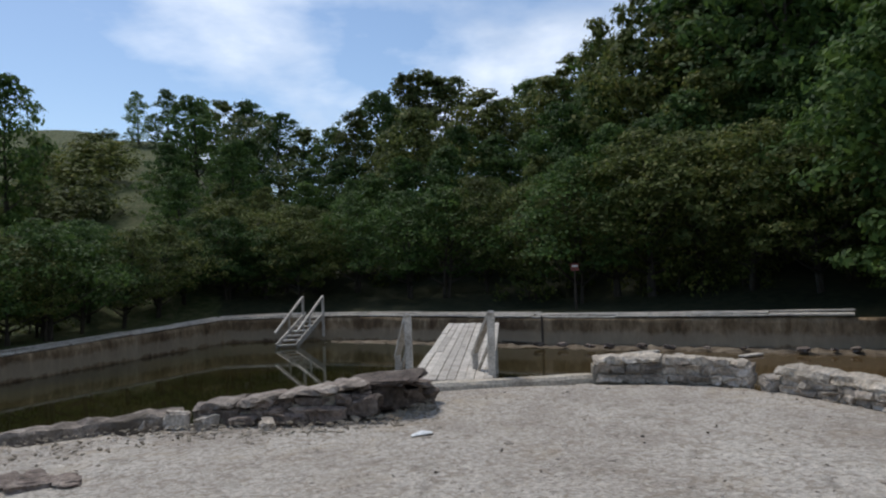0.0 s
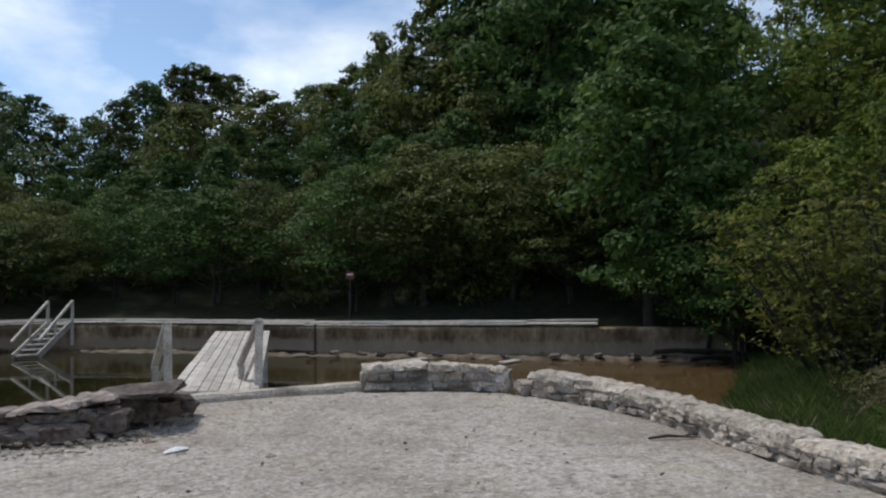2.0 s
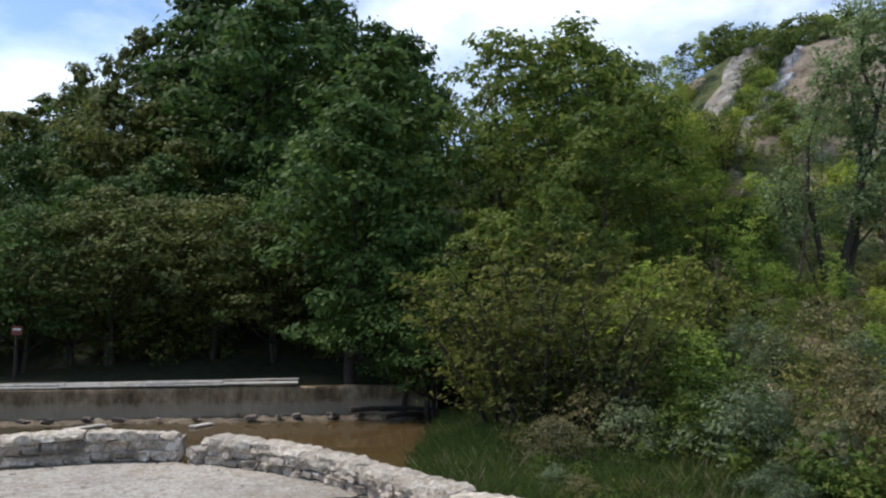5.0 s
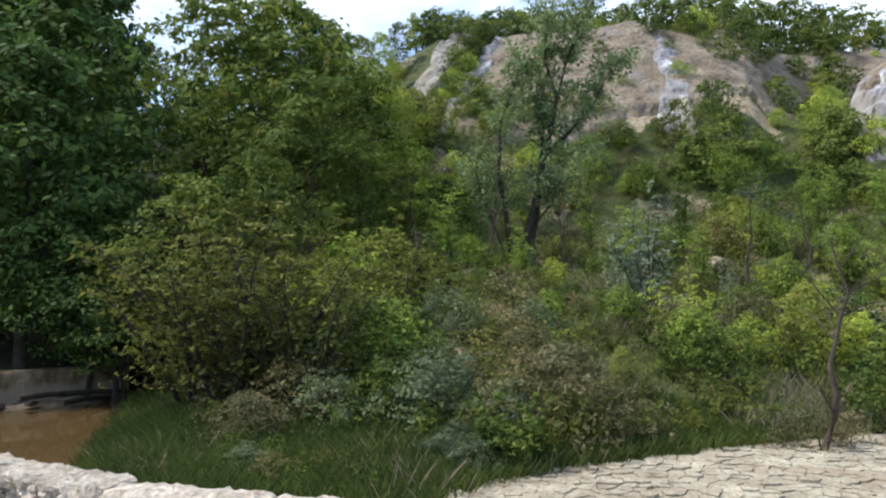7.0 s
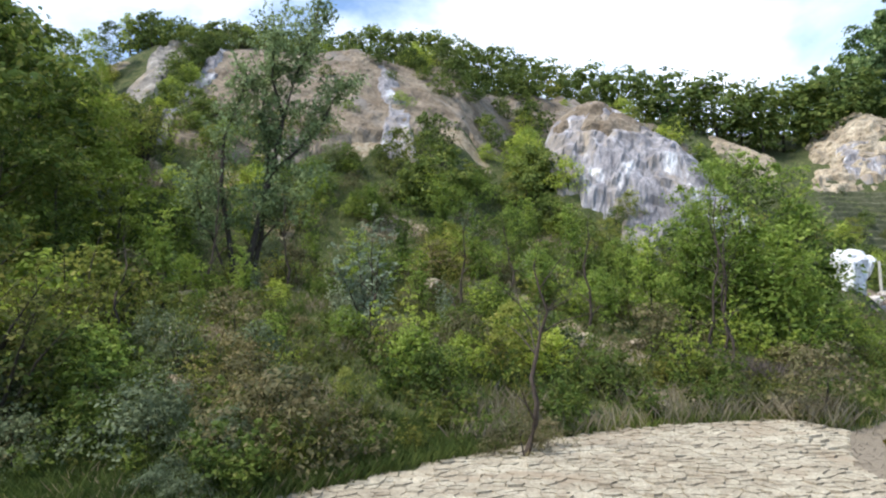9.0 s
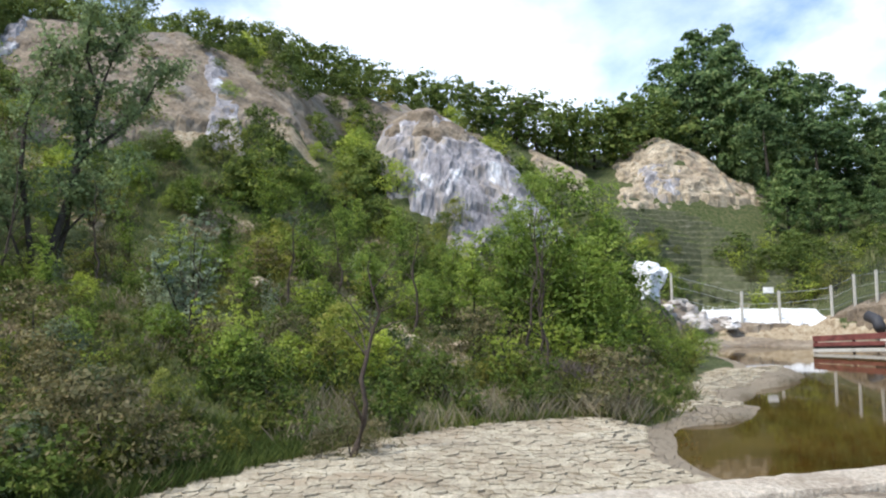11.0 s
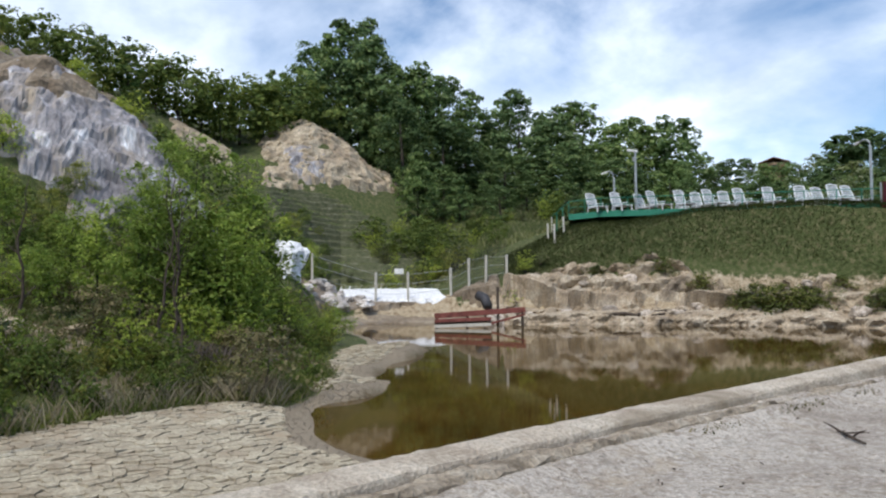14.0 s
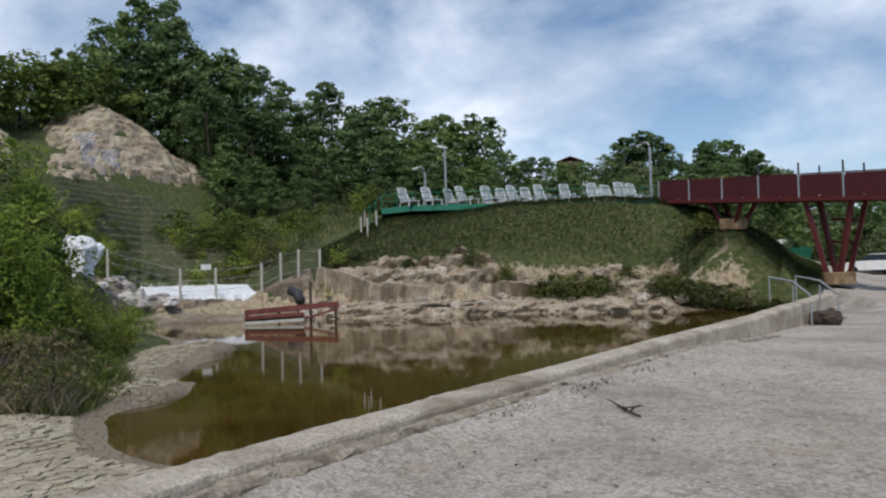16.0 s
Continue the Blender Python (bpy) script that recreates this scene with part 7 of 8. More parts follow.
for az, d, c in ((91.0, 20.6, 0.75), (62.3, 23.5, 0.8), (98.4, 26.0, 0.9), (89.0, 27.5, 0.7), (95.5, 22.0, 0.5), (80.5, 25.0, 0.6)):
    x, y = spot(az, d, (1.09, 0.1))
    boulder(x, y, ground_z(x, y) + c * 0.12, c * 1.4, c, c * 0.65, az * 5, M_MOUND, "lump of bare pale earth on the slope")


def driftwood(points, r0, r1, label):
    pts = [Vector(p) for p in points]
    b = Build()
    n = len(pts)
    b.tube(pts, [r0 + (r1 - r0) * i / (n - 1) for i in range(n)], 7)
    return b


def bank_logs():
    g = "driftwood on the bank"
    for a0, d0, a1, d1, r in ((136.5, 46.9, 140.5, 47.8, 0.09), (137.5, 46.4, 139.8, 46.6, 0.07), (134.5, 46.6, 136.6, 46.4, 0.12), (138.0, 47.6, 139.2, 46.5, 0.06)):
        p, q = spot(a0, d0, TEYE), spot(a1, d1, TEYE)
        z0, z1 = ground_z(*p) + 0.5, ground_z(*q) + 0.5
        b = driftwood([(*p, z0), ((p[0] + q[0]) / 2, (p[1] + q[1]) / 2, (z0 + z1) / 2 + 0.12), (*q, z1)], r, r * 0.6, "")
        solid("driftwood", b, M_DEADWOOD, "dark piece of driftwood on the sandy bank", "driftwood", g)


bank_logs()


def crooked(thing_, h, r0, seed, twigs):
    """A crooked bare trunk and forking side branches, each a part."""
    r = random.Random(seed)
    pts = [Vector((0, 0, -0.15))]
    n = 10
    for i in range(n):
        pts.append(pts[-1] + Vector((r.uniform(-0.14, 0.14), r.uniform(-0.14, 0.14), (h + 0.15) / n)))
    part("trunk", Build().tube(pts, [r0 * (1.25 - 1.1 * i / n) for i in range(n + 1)], 7), M_DEADWOOD, thing_, smooth=True)
    for k in range(twigs):
        i = r.randrange(2, n)
        a, L = r.uniform(0, 6.28), h * r.uniform(0.08, 0.24)
        d = Vector((math.cos(a), math.sin(a), r.uniform(0.4, 1.2))) * L
        m = pts[i] + d * 0.5 + Vector((r.uniform(-0.07, 0.07), r.uniform(-0.07, 0.07), 0.03))
        w = r0 * 0.5 * (1.25 - i / n)
        branch = part("branch", Build().tube([pts[i], m, pts[i] + d], [w, w * 0.65, w * 0.2], 5), M_DEADWOOD, thing_)
        e = m + Vector((d.y, -d.x, d.z)) * r.uniform(0.3, 0.6)
        part("twig", Build().tube([m, e], [w * 0.5, w * 0.15], 4), M_DEADWOOD, branch)


def dead_sapling():
    x, y = 12.7, 0.74
    t = thing("dead_sapling", pose(x, y, ground_z(x, y), 2, -3), "thin dead sapling standing at the mud's edge", "sapling")
    crooked(t, 3.25, 0.044, 4, 10)


dead_sapling()
for x, y, c in ((12.95, 0.75, 0.42), (12.75, 1.15, 0.3), (13.3, 0.35, 0.36)):
    K.put("dome5", x, y, ground_z(x, y) - 0.05, c, x * 9)


def bare_stem(az, d, h):
    x, y = spot(az, d, (1.0, 0.05))
    t = thing("bare_stem", pose(x, y, ground_z(x, y)), "thin dark bare stem among the bushes", "stem", "bare stems on the slope")
    crooked(t, h, 0.04, int(az * 10), 7)


for az, d, h in ((82.6, 20.5, 3.6), (101.2, 21.5, 5.2), (101.9, 21.4, 4.8), (100.6, 21.6, 4.6), (69.5, 24.5, 3.5), (50.5, 19.0, 4.2), (58.5, 18.5, 3.0), (86.5, 23.0, 3.2), (92.0, 22.0, 3.6), (64.0, 24.0, 4.0), (75.0, 18.0, 2.6)):
    bare_stem(az, d, h)

# ---- small things on the yard ----


def litter():
    b = Build()
    b.add([(-0.16, -0.05, 0.02), (0.12, -0.07, 0.035), (0.17, 0.05, 0.03), (0.02, 0.06, 0.06), (-0.13, 0.05, 0.025), (0.0, -0.01, 0.05)], [(0, 1, 5), (1, 2, 5), (2, 3, 5), (3, 4, 5), (4, 0, 5)])
    ob = solid("paper_scrap", b, M_WHITE, "crumpled scrap of white paper on the gravel", "litter")
    ob.matrix_world = pose(-0.27, 7.2, 0.0, 0, 0, 25) @ Matrix.Diagonal((0.75, 0.6, 0.8, 1))
    m = ob.modifiers.new("thickness", "SOLIDIFY")
    m.thickness = 0.006


litter()


def fallen_branch(name, x, y, turn, size, forks, label):
    b = Build()
    b.tube([(-0.5 * size, 0, 0.02), (-0.1 * size, 0.05 * size, 0.035), (0.5 * size, -0.02 * size, 0.02)], [0.012, 0.016, 0.006], 6)
    for u, dx, dy, dz in forks:
        s = Vector((u * size, 0.03 * size, 0.03))
        b.tube([s, s + Vector((dx, dy, dz)) * 0.55 * size, s + Vector((dx, dy, dz * 0.8)) * size], [0.013, 0.009, 0.004], 5)
    ob = solid(name, b, M_DEADWOOD, label, "branch")
    ob.matrix_world = pose(x, y, ground_z(x, y), 0, 0, turn)


fallen_branch("fallen_branch", 5.95, -7.55, -40, 0.85, ((-0.1, -0.25, 0.22, 0.12), (0.05, -0.2, -0.22, 0.06), (0.2, 0.25, 0.1, 0.08), (-0.2, -0.25, -0.06, 0.16)), "dark forked twig lying on the gravel")
fallen_branch("fallen_stick", 4.19, 6.13, -12, 0.5, ((0.2, 0.25, 0.1, 0.03),), "thin dry stick lying on the gravel")


def metal_handrail():
    h = thing("metal_handrail", pose(0, 0, 0), "grey tubular handrail at the kerb's end", "handrail")
    a, b, c = Vector((9.25, -23.2, 0.7)), Vector((8.5, -22.9, 0.45)), Vector((7.85, -22.3, 0.0))
    up = Vector((0, 0, 0.62))
    for off in (Vector((0, 0, 0)), Vector((0.35, 1.15, 0))):
        part("rail", Build().tube([a + up + off, b + up + Vector((0, 0, 0.12)) + off, c + up + Vector((0, 0, 0.2)) + off], [0.028] * 3, 8), M_STEEL, h)
        for p in (a, b, c):
            part("post", Build().tube([p + off - Vector((0, 0, 0.1)), p + off + up], [0.024, 0.024], 8), M_STEEL, h)


metal_handrail()
boulder(8.1, -22.0, 0.15, 0.8, 0.7, 0.5, 30, M_DEADWOOD, "dark heap of rubble beside the kerb's end")


def parked_car(x, y, turn, body_mat, label):
    z = ground_z(x, y)
    c = thing("parked_car", pose(x, y, z, 0, 0, turn), label, "car", "parked cars")
    body = Build()
    prof = [(-2.0, 0.35), (-2.05, 0.75), (-1.85, 0.95), (-1.2, 1.02), (1.0, 1.0), (1.85, 0.85), (2.05, 0.6), (2.0, 0.32)]
    vs = [(px, s * 0.82, pz) for s in (-1, 1) for px, pz in prof]
    k = len(prof)
    body.add(vs, [tuple(range(k)), tuple(range(2 * k - 1, k - 1, -1))] + [(i, i + k, (i + 1) % k + k, (i + 1) % k) for i in range(k)])
    part("body", body, body_mat, c)
    cab = Build()
    prof = [(-1.7, 0.98), (-1.25, 1.42), (0.25, 1.45), (1.05, 0.98)]
    vs = [(px, s * (0.78 if pz < 1.2 else 0.62), pz) for s in (-1, 1) for px, pz in prof]
    cab.add(vs, [(0, 1, 2, 3), (7, 6, 5, 4)] + [(i, i + 4, (i + 1) % 4 + 4, (i + 1) % 4) for i in range(4)])
    part("glazing", cab, M_GLASS, c, "dark car windows")
    part("roof", Build().box(1.5, 1.26, 0.06, pose(-0.5, 0, 1.46), 0.025), body_mat, c)
    for wx in (-1.3, 1.3):
        for s in (-1, 1):
            w = part("wheel", Build().tube([(wx, s * 0.68, 0.31), (wx, s * 0.85, 0.31)], [0.31, 0.31], 16), M_TYRE, c, "black tyre")
    return c


M_CARRED = flat_paint("red_car_paint", (0.45, 0.02, 0.02), 0.3)
for az, d, turn, mt, lab in ((160.7, 66, 100, M_WHITE, "white parked car behind the bank"), (162.7, 74, 60, M_WHITE, "white parked car on the car park"), (163.5, 79, 75, M_CARRED, "red parked car on the car park"), (166.3, 62, 20, M_WHITE, "white parked car under the footbridge"), (167.6, 66, 25, M_STEEL, "grey parked car under the footbridge")):
    parked_car(*spot(az, d, TEYE), turn, mt, lab)


def green_hoarding():
    a, b = Vector((*spot(161.0, 58, TEYE), 0)), Vector((*spot(162.6, 56.5, TEYE), 0))
    f = thing("green_hoarding", pose(0, 0, 0), "dark green hoarding at the foot of the bank", "fence")
    n = 3
    for i in range(n):
        p, q = a.lerp(b, i / n), a.lerp(b, (i + 1) / n)
        part("panel", Build().beam(p + Vector((0, 0, 2.15)), q + Vector((0, 0, 2.0)), 0.05, 1.7), M_GREEN, f)
        part("post", Build().beam(p + Vector((0, 0, 0.6)), p + Vector((0, 0, 3.05)), 0.08, 0.08), M_GREEN, f)


green_hoarding()


def hill_house():
    x, y = spot(146.2, 118, TEYE)
    z = 1.6 + 118 * math.tan(radians(8.25))
    g = ground_z(x, y)
    h = thing("hill_house", pose(x, y, 0, 0, 0, -146), "small brown house with a low gable roof on the hill", "house")
    part("wall", Build().box(3.5, 3.4, z - g + 0.4, pose(0, 0, (z + g) / 2), 0.05), M_CONC, h)
    roof = Build()
    for s in (-1, 1):
        roof.box(2.3, 4.2, 0.16, pose(s * 1.03, 0, z + 0.45, 0, s * 20), 0.03)
    part("roof", roof, M_ROOF, h, "brown tiled roof")
    part("window", Build().box(0.9, 0.06, 0.8, pose(0, -1.73, z - 0.6), 0.02), M_GLASS, h)
    return h


hill_house()


M_SILT = surface("brown_silt", [(0.08, 0.058, 0.036), (0.15, 0.115, 0.078), (0.24, 0.195, 0.14)], 2.2, 18, 0.9, 0.8, 0.04)
strip_wall("silt_ledge", [(-4.2, 26.6), (-2.6, 26.0), (2.4, 22.75), (5.0, 21.4), (10.3, 18.35), (13.0, 17.0)], 0.5, -1.6, [-0.86, -0.8, -0.82, -0.79, -0.78, -0.76], M_SILT, "narrow ledge of silt and rubble at the pool wall's foot", "ledge", 0.13, 0.2, 0.03, 0.1)


def pool_debris():
    for k in range(14):
        u = (k + rng.random()) / 14
        x, y = 2.6 + 9.0 * u, 22.1 - 4.8 * u + rng.uniform(-0.3, 0.2)
        c = rng.uniform(0.10, 0.26)
        ob = tagged(new("fallen_stone", rng.choice(DARK_STONES)), "rough stone lying in the silt under the pool wall", "stone", "stones under the pool wall")
        ob.matrix_world = pose(x, y, -0.74 + c * 0.1, rng.uniform(-12, 12), rng.uniform(-12, 12), rng.uniform(0, 360)) @ Matrix.Diagonal((c * 1.4, c, c * 0.5, 1))
    for x, y, l, t, lab in ((5.2, 19.9, 1.1, 25, "pale board on the silt under the pool wall"), (7.6, 18.6, 0.7, 30, "pale board on the silt under the pool wall")):
        ob = solid("stranded_board", Build().box(l, 0.22, 0.05, None, 0.01), M_WOOD, lab, "board", "boards by the pool wall")
        ob.matrix_world = pose(x, y, WATER_Z + 0.035, 0, 0, t)
    for k, (x, y, t) in enumerate(((12.3, 16.5, 20), (12.9, 17.0, -15), (11.7, 16.9, 5))):
        b = driftwood([(-0.9, 0, 0), (0, 0.05, 0.05), (0.9, 0, 0.02)], 0.08, 0.05, "")
        ob = solid("fallen_log", b, M_DEADWOOD, "fallen log lying in the pool's corner", "log", "logs in the pool corner")
        ob.matrix_world = pose(x, y, WATER_Z + 0.12 + 0.08 * k, 0, 4, t)


pool_debris()

# ---- grass, reeds and pebbles ----


def blades(name, mat, n, area, size, seed, label, wide=0.02, curve=0.35):
    """Upright blades over an area: area(r, n) gives arrays x and y of the spots that grow."""
    r = np.random.RandomState(seed)
    xs, ys = [], []
    while sum(map(len, xs)) < n:
        x, y = area(r, n)
        xs.append(x); ys.append(y)
    x, y = np.concatenate(xs)[:n], np.concatenate(ys)[:n]
    z = land(x, y)
    h = size * r.uniform(0.5, 1.3, n)
    a, b = r.uniform(0, 6.28, n), r.uniform(0, 6.28, n)
    w = wide * r.uniform(0.6, 1.4, n)
    lx, ly = np.cos(a) * w, np.sin(a) * w
    bend = h * curve * r.uniform(0.2, 1.3, n)
    bx, by = np.cos(b) * bend, np.sin(b) * bend
    v = np.stack([np.stack([x - lx, y - ly, z - 0.04], -1), np.stack([x + lx, y + ly, z - 0.04], -1),
                  np.stack([x + lx * 0.7 + bx * 0.57, y + ly * 0.7 + by * 0.57, z + h * 0.62], -1), np.stack([x + bx, y + by, z + h], -1)], 1)
    return tagged(new(name, quads_mesh(name, v.reshape(-1, 3), mat)), label, "grass", kind="stuff")


def round_spots(r, n, a0, a1, d0, d1):
    az, d = np.radians(r.uniform(a0, a1, n)), np.sqrt(r.uniform(d0 * d0, d1 * d1, n))
    return POLE[0] + d * np.sin(az), POLE[1] + d * np.cos(az), np.degrees(az), d


def slope_grass(r, n):
    x, y, az, d = round_spots(r, n, 40, 113, 13, 36)
    ok = (signed(MUD, x, y) > 0.05) & (signed(POND, x, y) > 0.4) & (signed(PLAZA, x, y) > 0.25) & (signed(POOL, x, y) > 0.15)
    return x[ok], y[ok]


def near_grass(r, n):
    x, y, az, d = round_spots(r, n, 25, 85, 4.5, 20)
    ok = ((az < 52) | (d < 14)) & (signed(MUD, x, y) > 0.05) & (signed(PLAZA, x, y) > 0.2) & (signed(POOL, x, y) > 0.1)
    return x[ok], y[ok]


def near_straw(r, n):
    x, y = near_grass(r, n)
    ok = wob(x, y, 0.6, 7.0) > 0.1
    return x[ok], y[ok]


def bank_grass(r, n):
    x, y, az, d = round_spots(r, n, 126.5, 163, 46.5, 55)
    ok = d > np.interp(az, [124, 129, 132, 134, 137, 141, 144, 147, 149, 151, 154, 157, 161], [48.6, 50.3, 51.3, 50.6, 51.4, 50.2, 49.2, 49.6, 50.4, 50.0, 48.4, 47.2, 46.0]) - 0.5 + 0.5 * wob(x, y, 0.9, 3.0) + r.uniform(-0.4, 0.4, n)
    return x[ok], y[ok]


def along(line, r, n):
    k, u = r.randint(0, len(line) - 1, n), r.uniform(0, 1, n)
    p = np.array(line)
    q = p[k] + (p[k + 1] - p[k]) * u[:, None]
    return q[:, 0], q[:, 1]


def mud_rim(r, n):
    x, y = along(RIM, r, n)
    s = np.abs(r.normal(0, 0.55, n))
    return x + s * 0.75, y + s * 0.55


def reed_spots(r, n):
    x, y = along(RIM, r, n)
    s = np.abs(r.normal(0.3, 0.9, n))
    x, y = x + s * 0.75 + r.normal(0, 0.2, n), y + s * 0.55 + r.normal(0, 0.2, n)
    ok = wob(x, y, 0.8, 2.0) > 0.25
    return x[ok], y[ok]


def hill_grass(r, n):
    x, y, az, d = round_spots(r, n, 106, 131, 57, 80)
    ok = (az > 121) | (d < 58)
    return x[ok], y[ok]


L_SLOPE = leaf_material("slope_grass_blade", (0.0959, 0.137, 0.0308), (0.189, 0.215, 0.0584), 0.38, (0.336, 0.297, 0.158))
L_HILL = leaf_material("hill_grass_blade", (0.09, 0.115, 0.045), (0.22, 0.235, 0.10), 0.35, (0.34, 0.31, 0.2))
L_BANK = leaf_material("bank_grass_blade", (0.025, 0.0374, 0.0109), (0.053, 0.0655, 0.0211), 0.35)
L_DRYGREEN = leaf_material("dull_weed", (0.05, 0.055, 0.025), (0.13, 0.12, 0.06), 0.3, (0.24, 0.2, 0.12))
RIM = [(8.0, 4.5), (10.1, 3.7), (12.0, 2.4), (13.0, 1.3), (14.2, 0.4), (15.0, -0.9), (15.7, -2.5), (16.0, -4.0), (15.8, -4.9), (16.8, -6.0), (18.8, -7.4), (22.5, -8.4)]
blades("slope_grass", L_SLOPE, 60000, slope_grass, 0.24, 1, "tall green grass between the bushes of the slope", wide=0.008, curve=0.8)
blades("near_straw", L_DRY, 2000, near_straw, 0.26, 22, "pale dry stalks in the grass by the low wall", wide=0.004, curve=0.8)
blades("near_grass", L_GRASS, 60000, near_grass, 0.24, 21, "fine green grass between the low wall and the bushes", wide=0.004, curve=0.9)
blades("hill_grass", L_HILL, 12000, hill_grass, 0.35, 12, "rough grass on the terraced hillside", wide=0.05)
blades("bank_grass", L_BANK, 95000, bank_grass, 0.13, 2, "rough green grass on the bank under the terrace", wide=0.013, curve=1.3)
blades("rim_grass", L_SLOPE, 5000, mud_rim, 0.16, 3, "green grass along the rim of the mud", wide=0.012, curve=1.0)


def heath_spots(r, n):
    x, y, az, d = round_spots(r, n, 101.5, 109.5, 20.5, 25.0)
    ok = (signed(MUD, x, y) > -0.1) & (wob(x, y, 0.9, 6.0) > -0.3)
    return x[ok], y[ok]


def dead_spots(r, n):
    x, y, az, d = round_spots(r, n, 44, 104, 12, 34)
    ok = (signed(MUD, x, y) > 0.2) & (wob(x, y, 0.7, 9.0) > 0.2)
    return x[ok], y[ok]


blades("dry_weeds", L_HEATH, 3800, heath_spots, 0.5, 14, "purplish dry weeds by the mud", wide=0.010, curve=0.5)
blades("dead_grass", L_DRY, 13000, dead_spots, 0.42, 15, "dead straw grass in patches of the slope", wide=0.010, curve=0.7)
blades("dry_reeds", L_DRY, 1300, reed_spots, 0.42, 4, "dry straw-coloured stalks along the rim of the mud", wide=0.007, curve=0.8)


def kerb_weeds(r, n):
    x, y = along(KERB_LINE, r, n)
    ok = wob(x, y, 0.35, 1.0) > 0.15
    return x[ok] - 0.62 + r.normal(0, 0.05, ok.sum()), y[ok] - 0.08 + r.normal(0, 0.05, ok.sum())


blades("kerb_weeds", L_DRYGREEN, 420, kerb_weeds, 0.035, 6, "small weeds along the foot of the kerb", wide=0.009, curve=1.2)


def pebbles():
    r = random.Random(9)
    base = bmesh.new()
    bmesh.ops.create_icosphere(base, subdivisions=1, radius=1)
    bv, bf = [v.co.copy() for v in base.verts], [[v.index for v in f.verts] for f in base.faces]
    base.free()
    b = Build()
    x, y, az, d = round_spots(np.random.RandomState(9), 5000, -45, 175, 2.5, 17)
    ok = signed(PLAZA, x, y) < -0.3
    x, y = x[ok], y[ok]
    for px, py, pz in zip(x, y, land(x, y)):
        s = r.uniform(0.006, 0.018) * (2.0 if r.random() < 0.04 else 1)
        k = (s * r.uniform(0.8, 1.6), s * r.uniform(0.8, 1.4), s * r.uniform(0.4, 0.8))
        b.add([Vector((px + v.x * k[0], py + v.y * k[1], pz + v.z * k[2])) for v in bv], bf)
    solid("pebbles", b, M_STONE, "scattered pebbles and clods on the gravel", "pebbles", kind="stuff")


pebbles()
for a, d, s, key in ((154.4, 47.6, 0.5, "scrub"), (155.4, 48.6, 0.42, "scrub"), (156.6, 47.2, 0.45, "scrub"), (157.6, 47.8, 0.4, "scrub"), (158.4, 46.4, 0.42, "scrub"), (145.0, 47.9, 0.62, "scrub"), (146.2, 48.0, 0.58, "scrub"), (147.4, 48.0, 0.52, "scrub"), (148.4, 48.1, 0.46, "scrub"), (144.0, 48.2, 0.42, "scrub"), (152.6, 48.6, 0.5, "scrub"), (153.6, 48.8, 0.48, "scrub"), (155.6, 50.2, 0.5, "scrub"), (128.2, 50.5, 0.5, "bush0"), (129.4, 51.2, 0.4, "pink"), (127.3, 49.2, 0.45, "bush0"), (138.6, 50.3, 0.36, "scrub"), (141.0, 49.4, 0.36, "scrub"), (136.4, 50.6, 0.3, "scrub"), (150.2, 49.6, 0.34, "scrub"), (133.6, 50.0, 0.34, "scrub"), (156.5, 51.5, 0.35, "ridge")):
    x, y = spot(a, d, TEYE)
    K.put(key, x, y, ground_z(x, y) + 0.25, s, a, wide=1.5)


def clods():
    """Flat crusts of the yard's own earth, standing a little proud."""
    r = random.Random(19)
    base = bmesh.new()
    bmesh.ops.create_icosphere(base, subdivisions=1, radius=1)
    bv, bf = [v.co.copy() for v in base.verts], [[v.index for v in f.verts] for f in base.faces]
    base.free()
    b = Build()
    x, y, az, d = round_spots(np.random.RandomState(29), 5000, -45, 175, 2.5, 16)
    ok = (signed(PLAZA, x, y) < -0.25) & (wob(x, y, 0.9, 3.0) > -0.25)
    x, y = x[ok], y[ok]
    for px, py, pz in zip(x, y, land(x, y)):
        s = r.uniform(0.012, 0.034)
        a = r.uniform(0, 6.28)
        k = (s * r.uniform(0.8, 2.2), s * r.uniform(0.5, 1.0), s * r.uniform(0.12, 0.3))
        ca, sa = math.cos(a), math.sin(a)
        b.add([Vector((px + v.x * k[0] * ca - v.y * k[1] * sa, py + v.x * k[0] * sa + v.y * k[1] * ca, pz + v.z * k[2])) for v in bv], bf)
    solid("clods", b, M_CLOD, "flat pale crusts of earth on the yard", "earth", kind="stuff")


M_CLOD = surface("earth_crust", [(0.30, 0.26, 0.205), (0.46, 0.41, 0.34), (0.58, 0.53, 0.45)], 1.3, 30, 0.95, 0.5, 0.02)
clods()


def yard_bits():
    """Small dark leaves, twig ends and crumbs strewn over the yard."""
    r = np.random.RandomState(31)
    x, y, az, d = round_spots(r, 4200, -45, 175, 2.5, 24)
    ok = (signed(PLAZA, x, y) < -0.2) & ((wob(x, y, 1.3, 5.0) > 0.1) | (r.uniform(0, 1, len(x)) < 0.25) | (signed(PLAZA, x, y) > -0.9))
    x, y = x[ok], y[ok]
    p = np.stack([x, y, land(x, y) + 0.012], -1)
    nrm = r.normal(size=p.shape) * 0.35 + np.array([0, 0, 1.0])
    tagged(new("yard_bits", quads_mesh("yard_bits", kites(p, nrm, r, 0.026, 0.0), M_DEADWOOD)), "dark dead leaves and twig ends strewn on the yard", "litter", kind="stuff")


yard_bits()


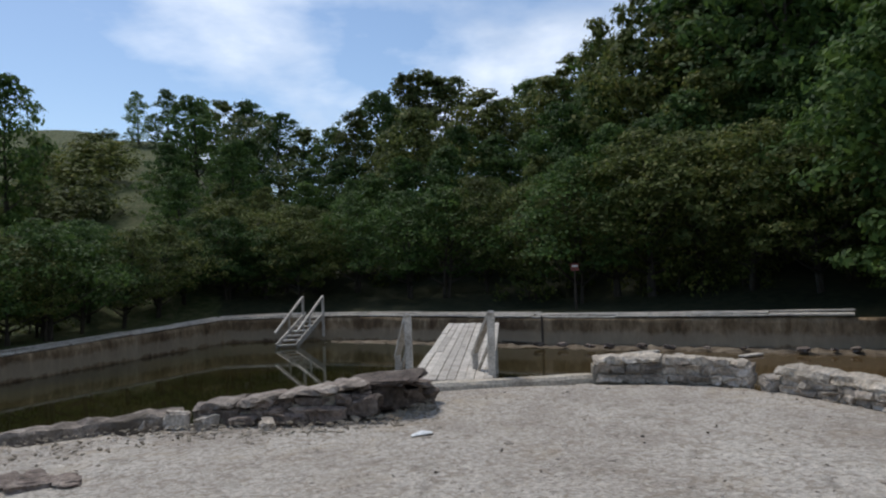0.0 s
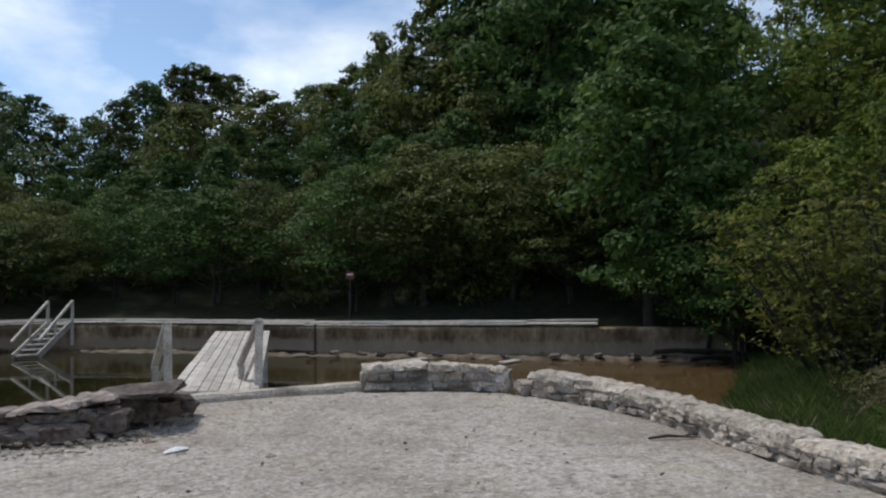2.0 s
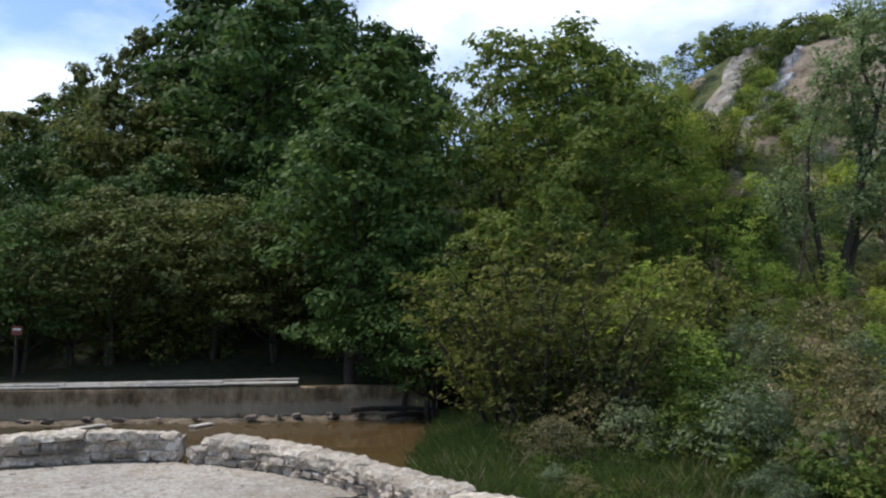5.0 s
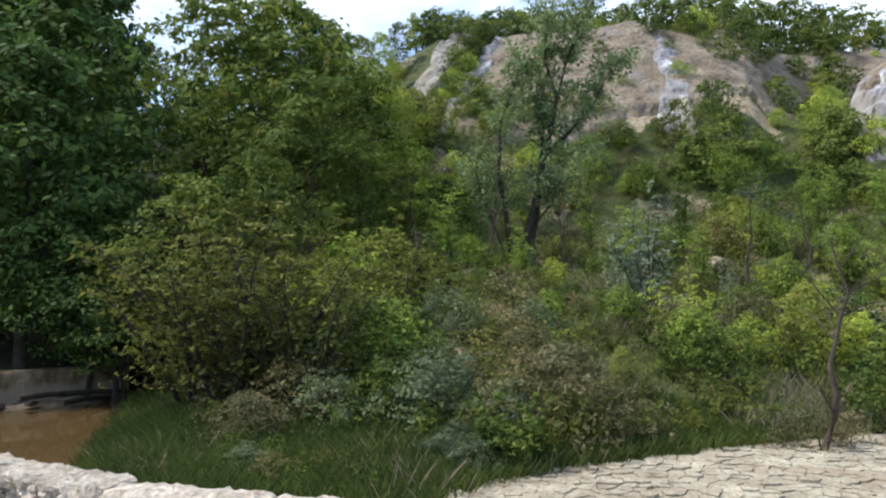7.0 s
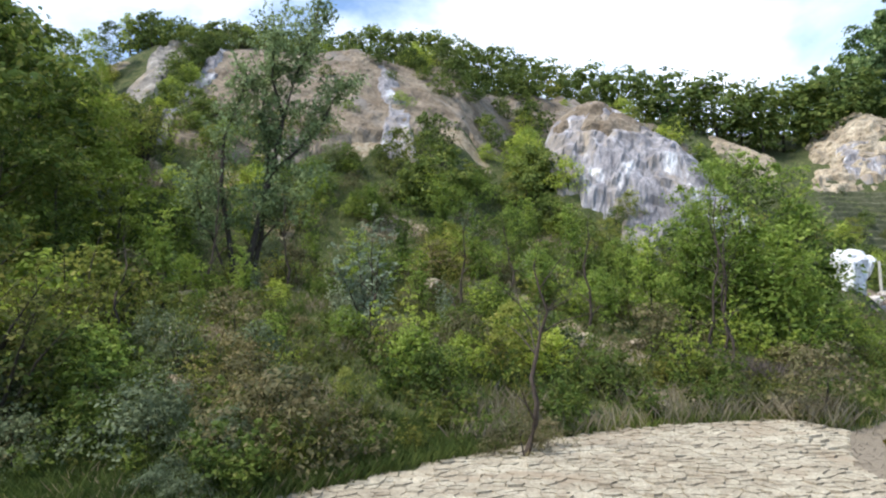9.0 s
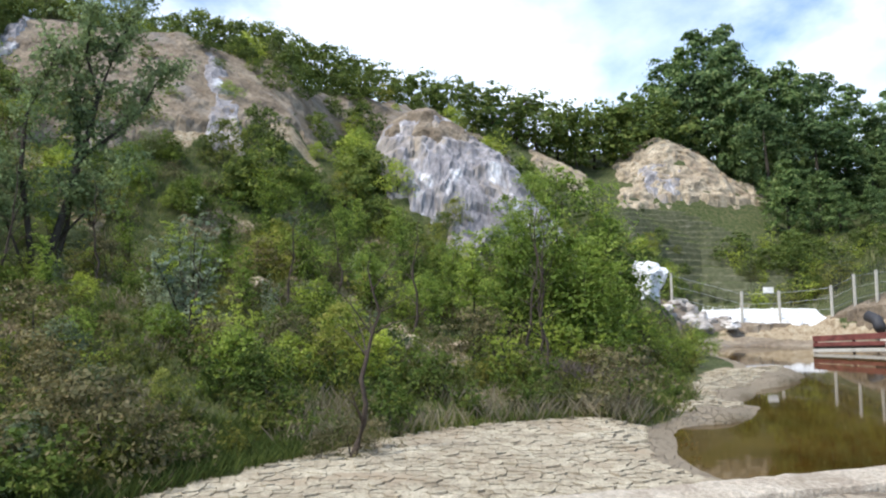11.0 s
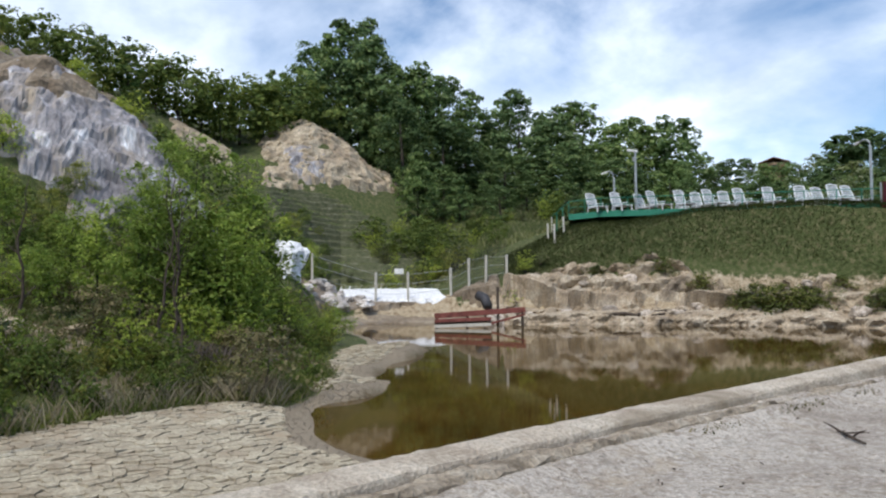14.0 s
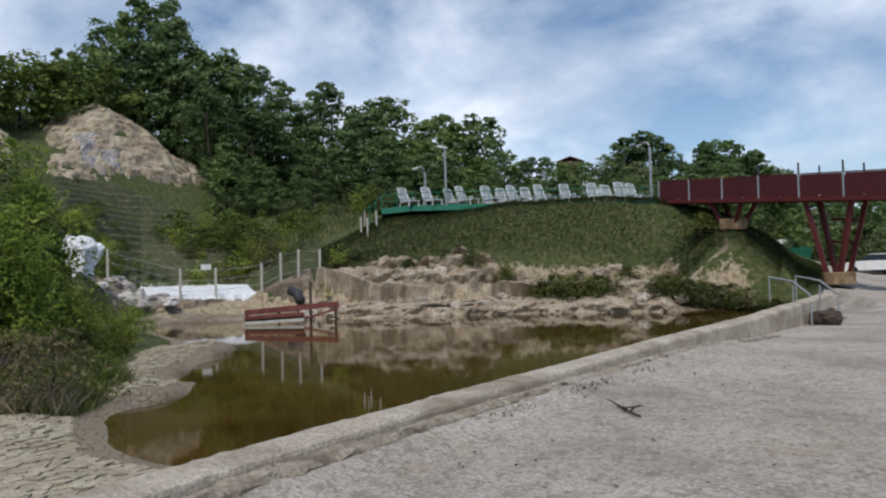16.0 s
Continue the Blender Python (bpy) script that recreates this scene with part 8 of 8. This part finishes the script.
def crumbled_apron():
    """Crumbs of earth and stone fallen along the foot of the dark wall and the pool's kerb."""
    r = random.Random(41)
    base = bmesh.new()
    bmesh.ops.create_icosphere(base, subdivisions=1, radius=1)
    bv, bf = [v.co.copy() for v in base.verts], [[v.index for v in f.verts] for f in base.faces]
    base.free()
    line = np.array([(-9.0, 5.55), (-4.4, 7.3), (-2.9, 7.9), (-1.6, 7.85), (-0.7, 8.1), (-0.25, 8.9)])
    b = Build()
    for k in range(1000):
        i = min(len(line) - 2, int((r.random() ** 0.8) * (len(line) - 1)))
        p = line[i] + (line[i + 1] - line[i]) * r.random()
        off = abs(r.gauss(0, 0.38))
        px, py = p[0] + 0.35 * off, p[1] - off
        s = r.uniform(0.006, 0.02) * (2.2 if r.random() < 0.06 else 1)
        q = (s * r.uniform(0.8, 1.7), s * r.uniform(0.8, 1.5), s * r.uniform(0.35, 0.8))
        z = 0.05 * math.exp(-(off / 0.3) ** 2)
        b.add([Vector((px + v.x * q[0], py + v.y * q[1], z + v.z * q[2])) for v in bv], bf)
    solid("crumbled_earth", b, M_FOOTING, "crumbs of brown earth and stone along the wall's foot", "earth", kind="stuff")


crumbled_apron()

for x, y, sx in ((-3.3, 5.9, 0.34), (-3.05, 5.95, 0.26), (-3.6, 6.0, 0.4), (-3.15, 6.1, 0.2), (-3.45, 6.2, 0.22)):
    ob = tagged(new("loose_stone", rng.choice(DARK_STONES)), "flat brown stone half sunk in the gravel", "stone", "sunken stones on the yard")
    ob.matrix_world = pose(x, y, 0.01, rng.uniform(-6, 6), rng.uniform(-6, 6), rng.uniform(0, 360)) @ Matrix.Diagonal((sx, sx * 0.7, sx * 0.2, 1))

# ---- plates of the dry mud ----


def cell(pts, i, near, reach):
    """The patch of plane nearer to one point than to its neighbours."""
    c = pts[i]
    poly = [c + np.array(q) * reach for q in ((-1, -1), (1, -1), (1, 1), (-1, 1))]
    for k in near:
        if k == i:
            continue
        mid, nrm = (c + pts[k]) / 2, pts[k] - c
        side = [float(np.dot(q - mid, nrm)) for q in poly]
        out = []
        for a in range(len(poly)):
            b = (a + 1) % len(poly)
            if side[a] <= 0:
                out.append(poly[a])
            if (side[a] < 0 < side[b]) or (side[b] < 0 < side[a]):
                out.append(poly[a] + (poly[b] - poly[a]) * (side[a] / (side[a] - side[b])))
        poly = out
        if len(poly) < 3:
            return []
    return poly


def mud_plates():
    r = np.random.RandomState(6)
    step = 0.19
    gx, gy = np.meshgrid(np.arange(5.0, 29.0, step), np.arange(-16.0, 5.2, step))
    pts = np.stack([gx.ravel(), gy.ravel()], 1) + r.uniform(-0.42, 0.42, (gx.size, 2)) * step
    x, y = pts[:, 0], pts[:, 1]
    ok = (signed(MUD, x, y) + 0.2 * wob(x, y, 0.6) < 0.1) & (signed(POND, x, y) > 0.62 + 0.15 * wob(x, y, 0.7)) & (signed(PLAZA, x, y) > 0.45) & (land(x, y) > WATER_Z + 0.04)
    pts = pts[ok]
    pts = pts[np.argsort(np.hypot(pts[:, 0] - POLE[0], pts[:, 1] - POLE[1]))]
    rest = Build()
    made = 0
    field = bpy.data.objects["ground"]
    for i, c in enumerate(pts):
        near = np.nonzero((np.abs(pts[:, 0] - c[0]) < 0.8) & (np.abs(pts[:, 1] - c[1]) < 0.8))[0]
        near = near[np.argsort(((pts[near] - c) ** 2).sum(1))]
        poly = cell(pts, i, near, 0.19)
        if len(poly) < 3:
            continue
        q = np.array(poly)
        mid = q.mean(0)
        gap = r.uniform(0.89, 0.96)
        edge = mid + (q - mid) * gap
        inner = mid + (q - mid) * gap * 0.72
        h = 0.008 + 0.026 * r.uniform(0, 1) ** 3
        tilt = r.normal(0, 0.045, 2)
        n = len(q)
        curl = r.uniform(0.0, 0.014)
        zl = land(np.append(edge[:, 0], mid[0]), np.append(edge[:, 1], mid[1]))
        zm = float(zl[-1])
        ze = [float(zm + np.dot(tilt, e - mid)) for e in edge]
        vs = [Vector((e[0], e[1], z - 0.07)) for e, z in zip(edge, zl)] + [Vector((e[0], e[1], z + h + curl)) for e, z in zip(edge, ze)]
        vs += [Vector((e[0], e[1], zm + h + 0.004 + float(np.dot(tilt, e - mid)))) for e in inner]
        fs = [(a, (a + 1) % n, n + (a + 1) % n, n + a) for a in range(n)] + [(n + a, n + (a + 1) % n, 2 * n + (a + 1) % n, 2 * n + a) for a in range(n)] + [tuple(2 * n + a for a in range(n))]
        if made < 300:
            part("mud_plate", Build().add(vs, fs), M_MUD, field)
            made += 1
        else:
            rest.add(vs, fs)
    ob = part("mud_plates_beyond", rest, M_MUD, field)
    tagged(ob, kind="stuff")


mud_plates()
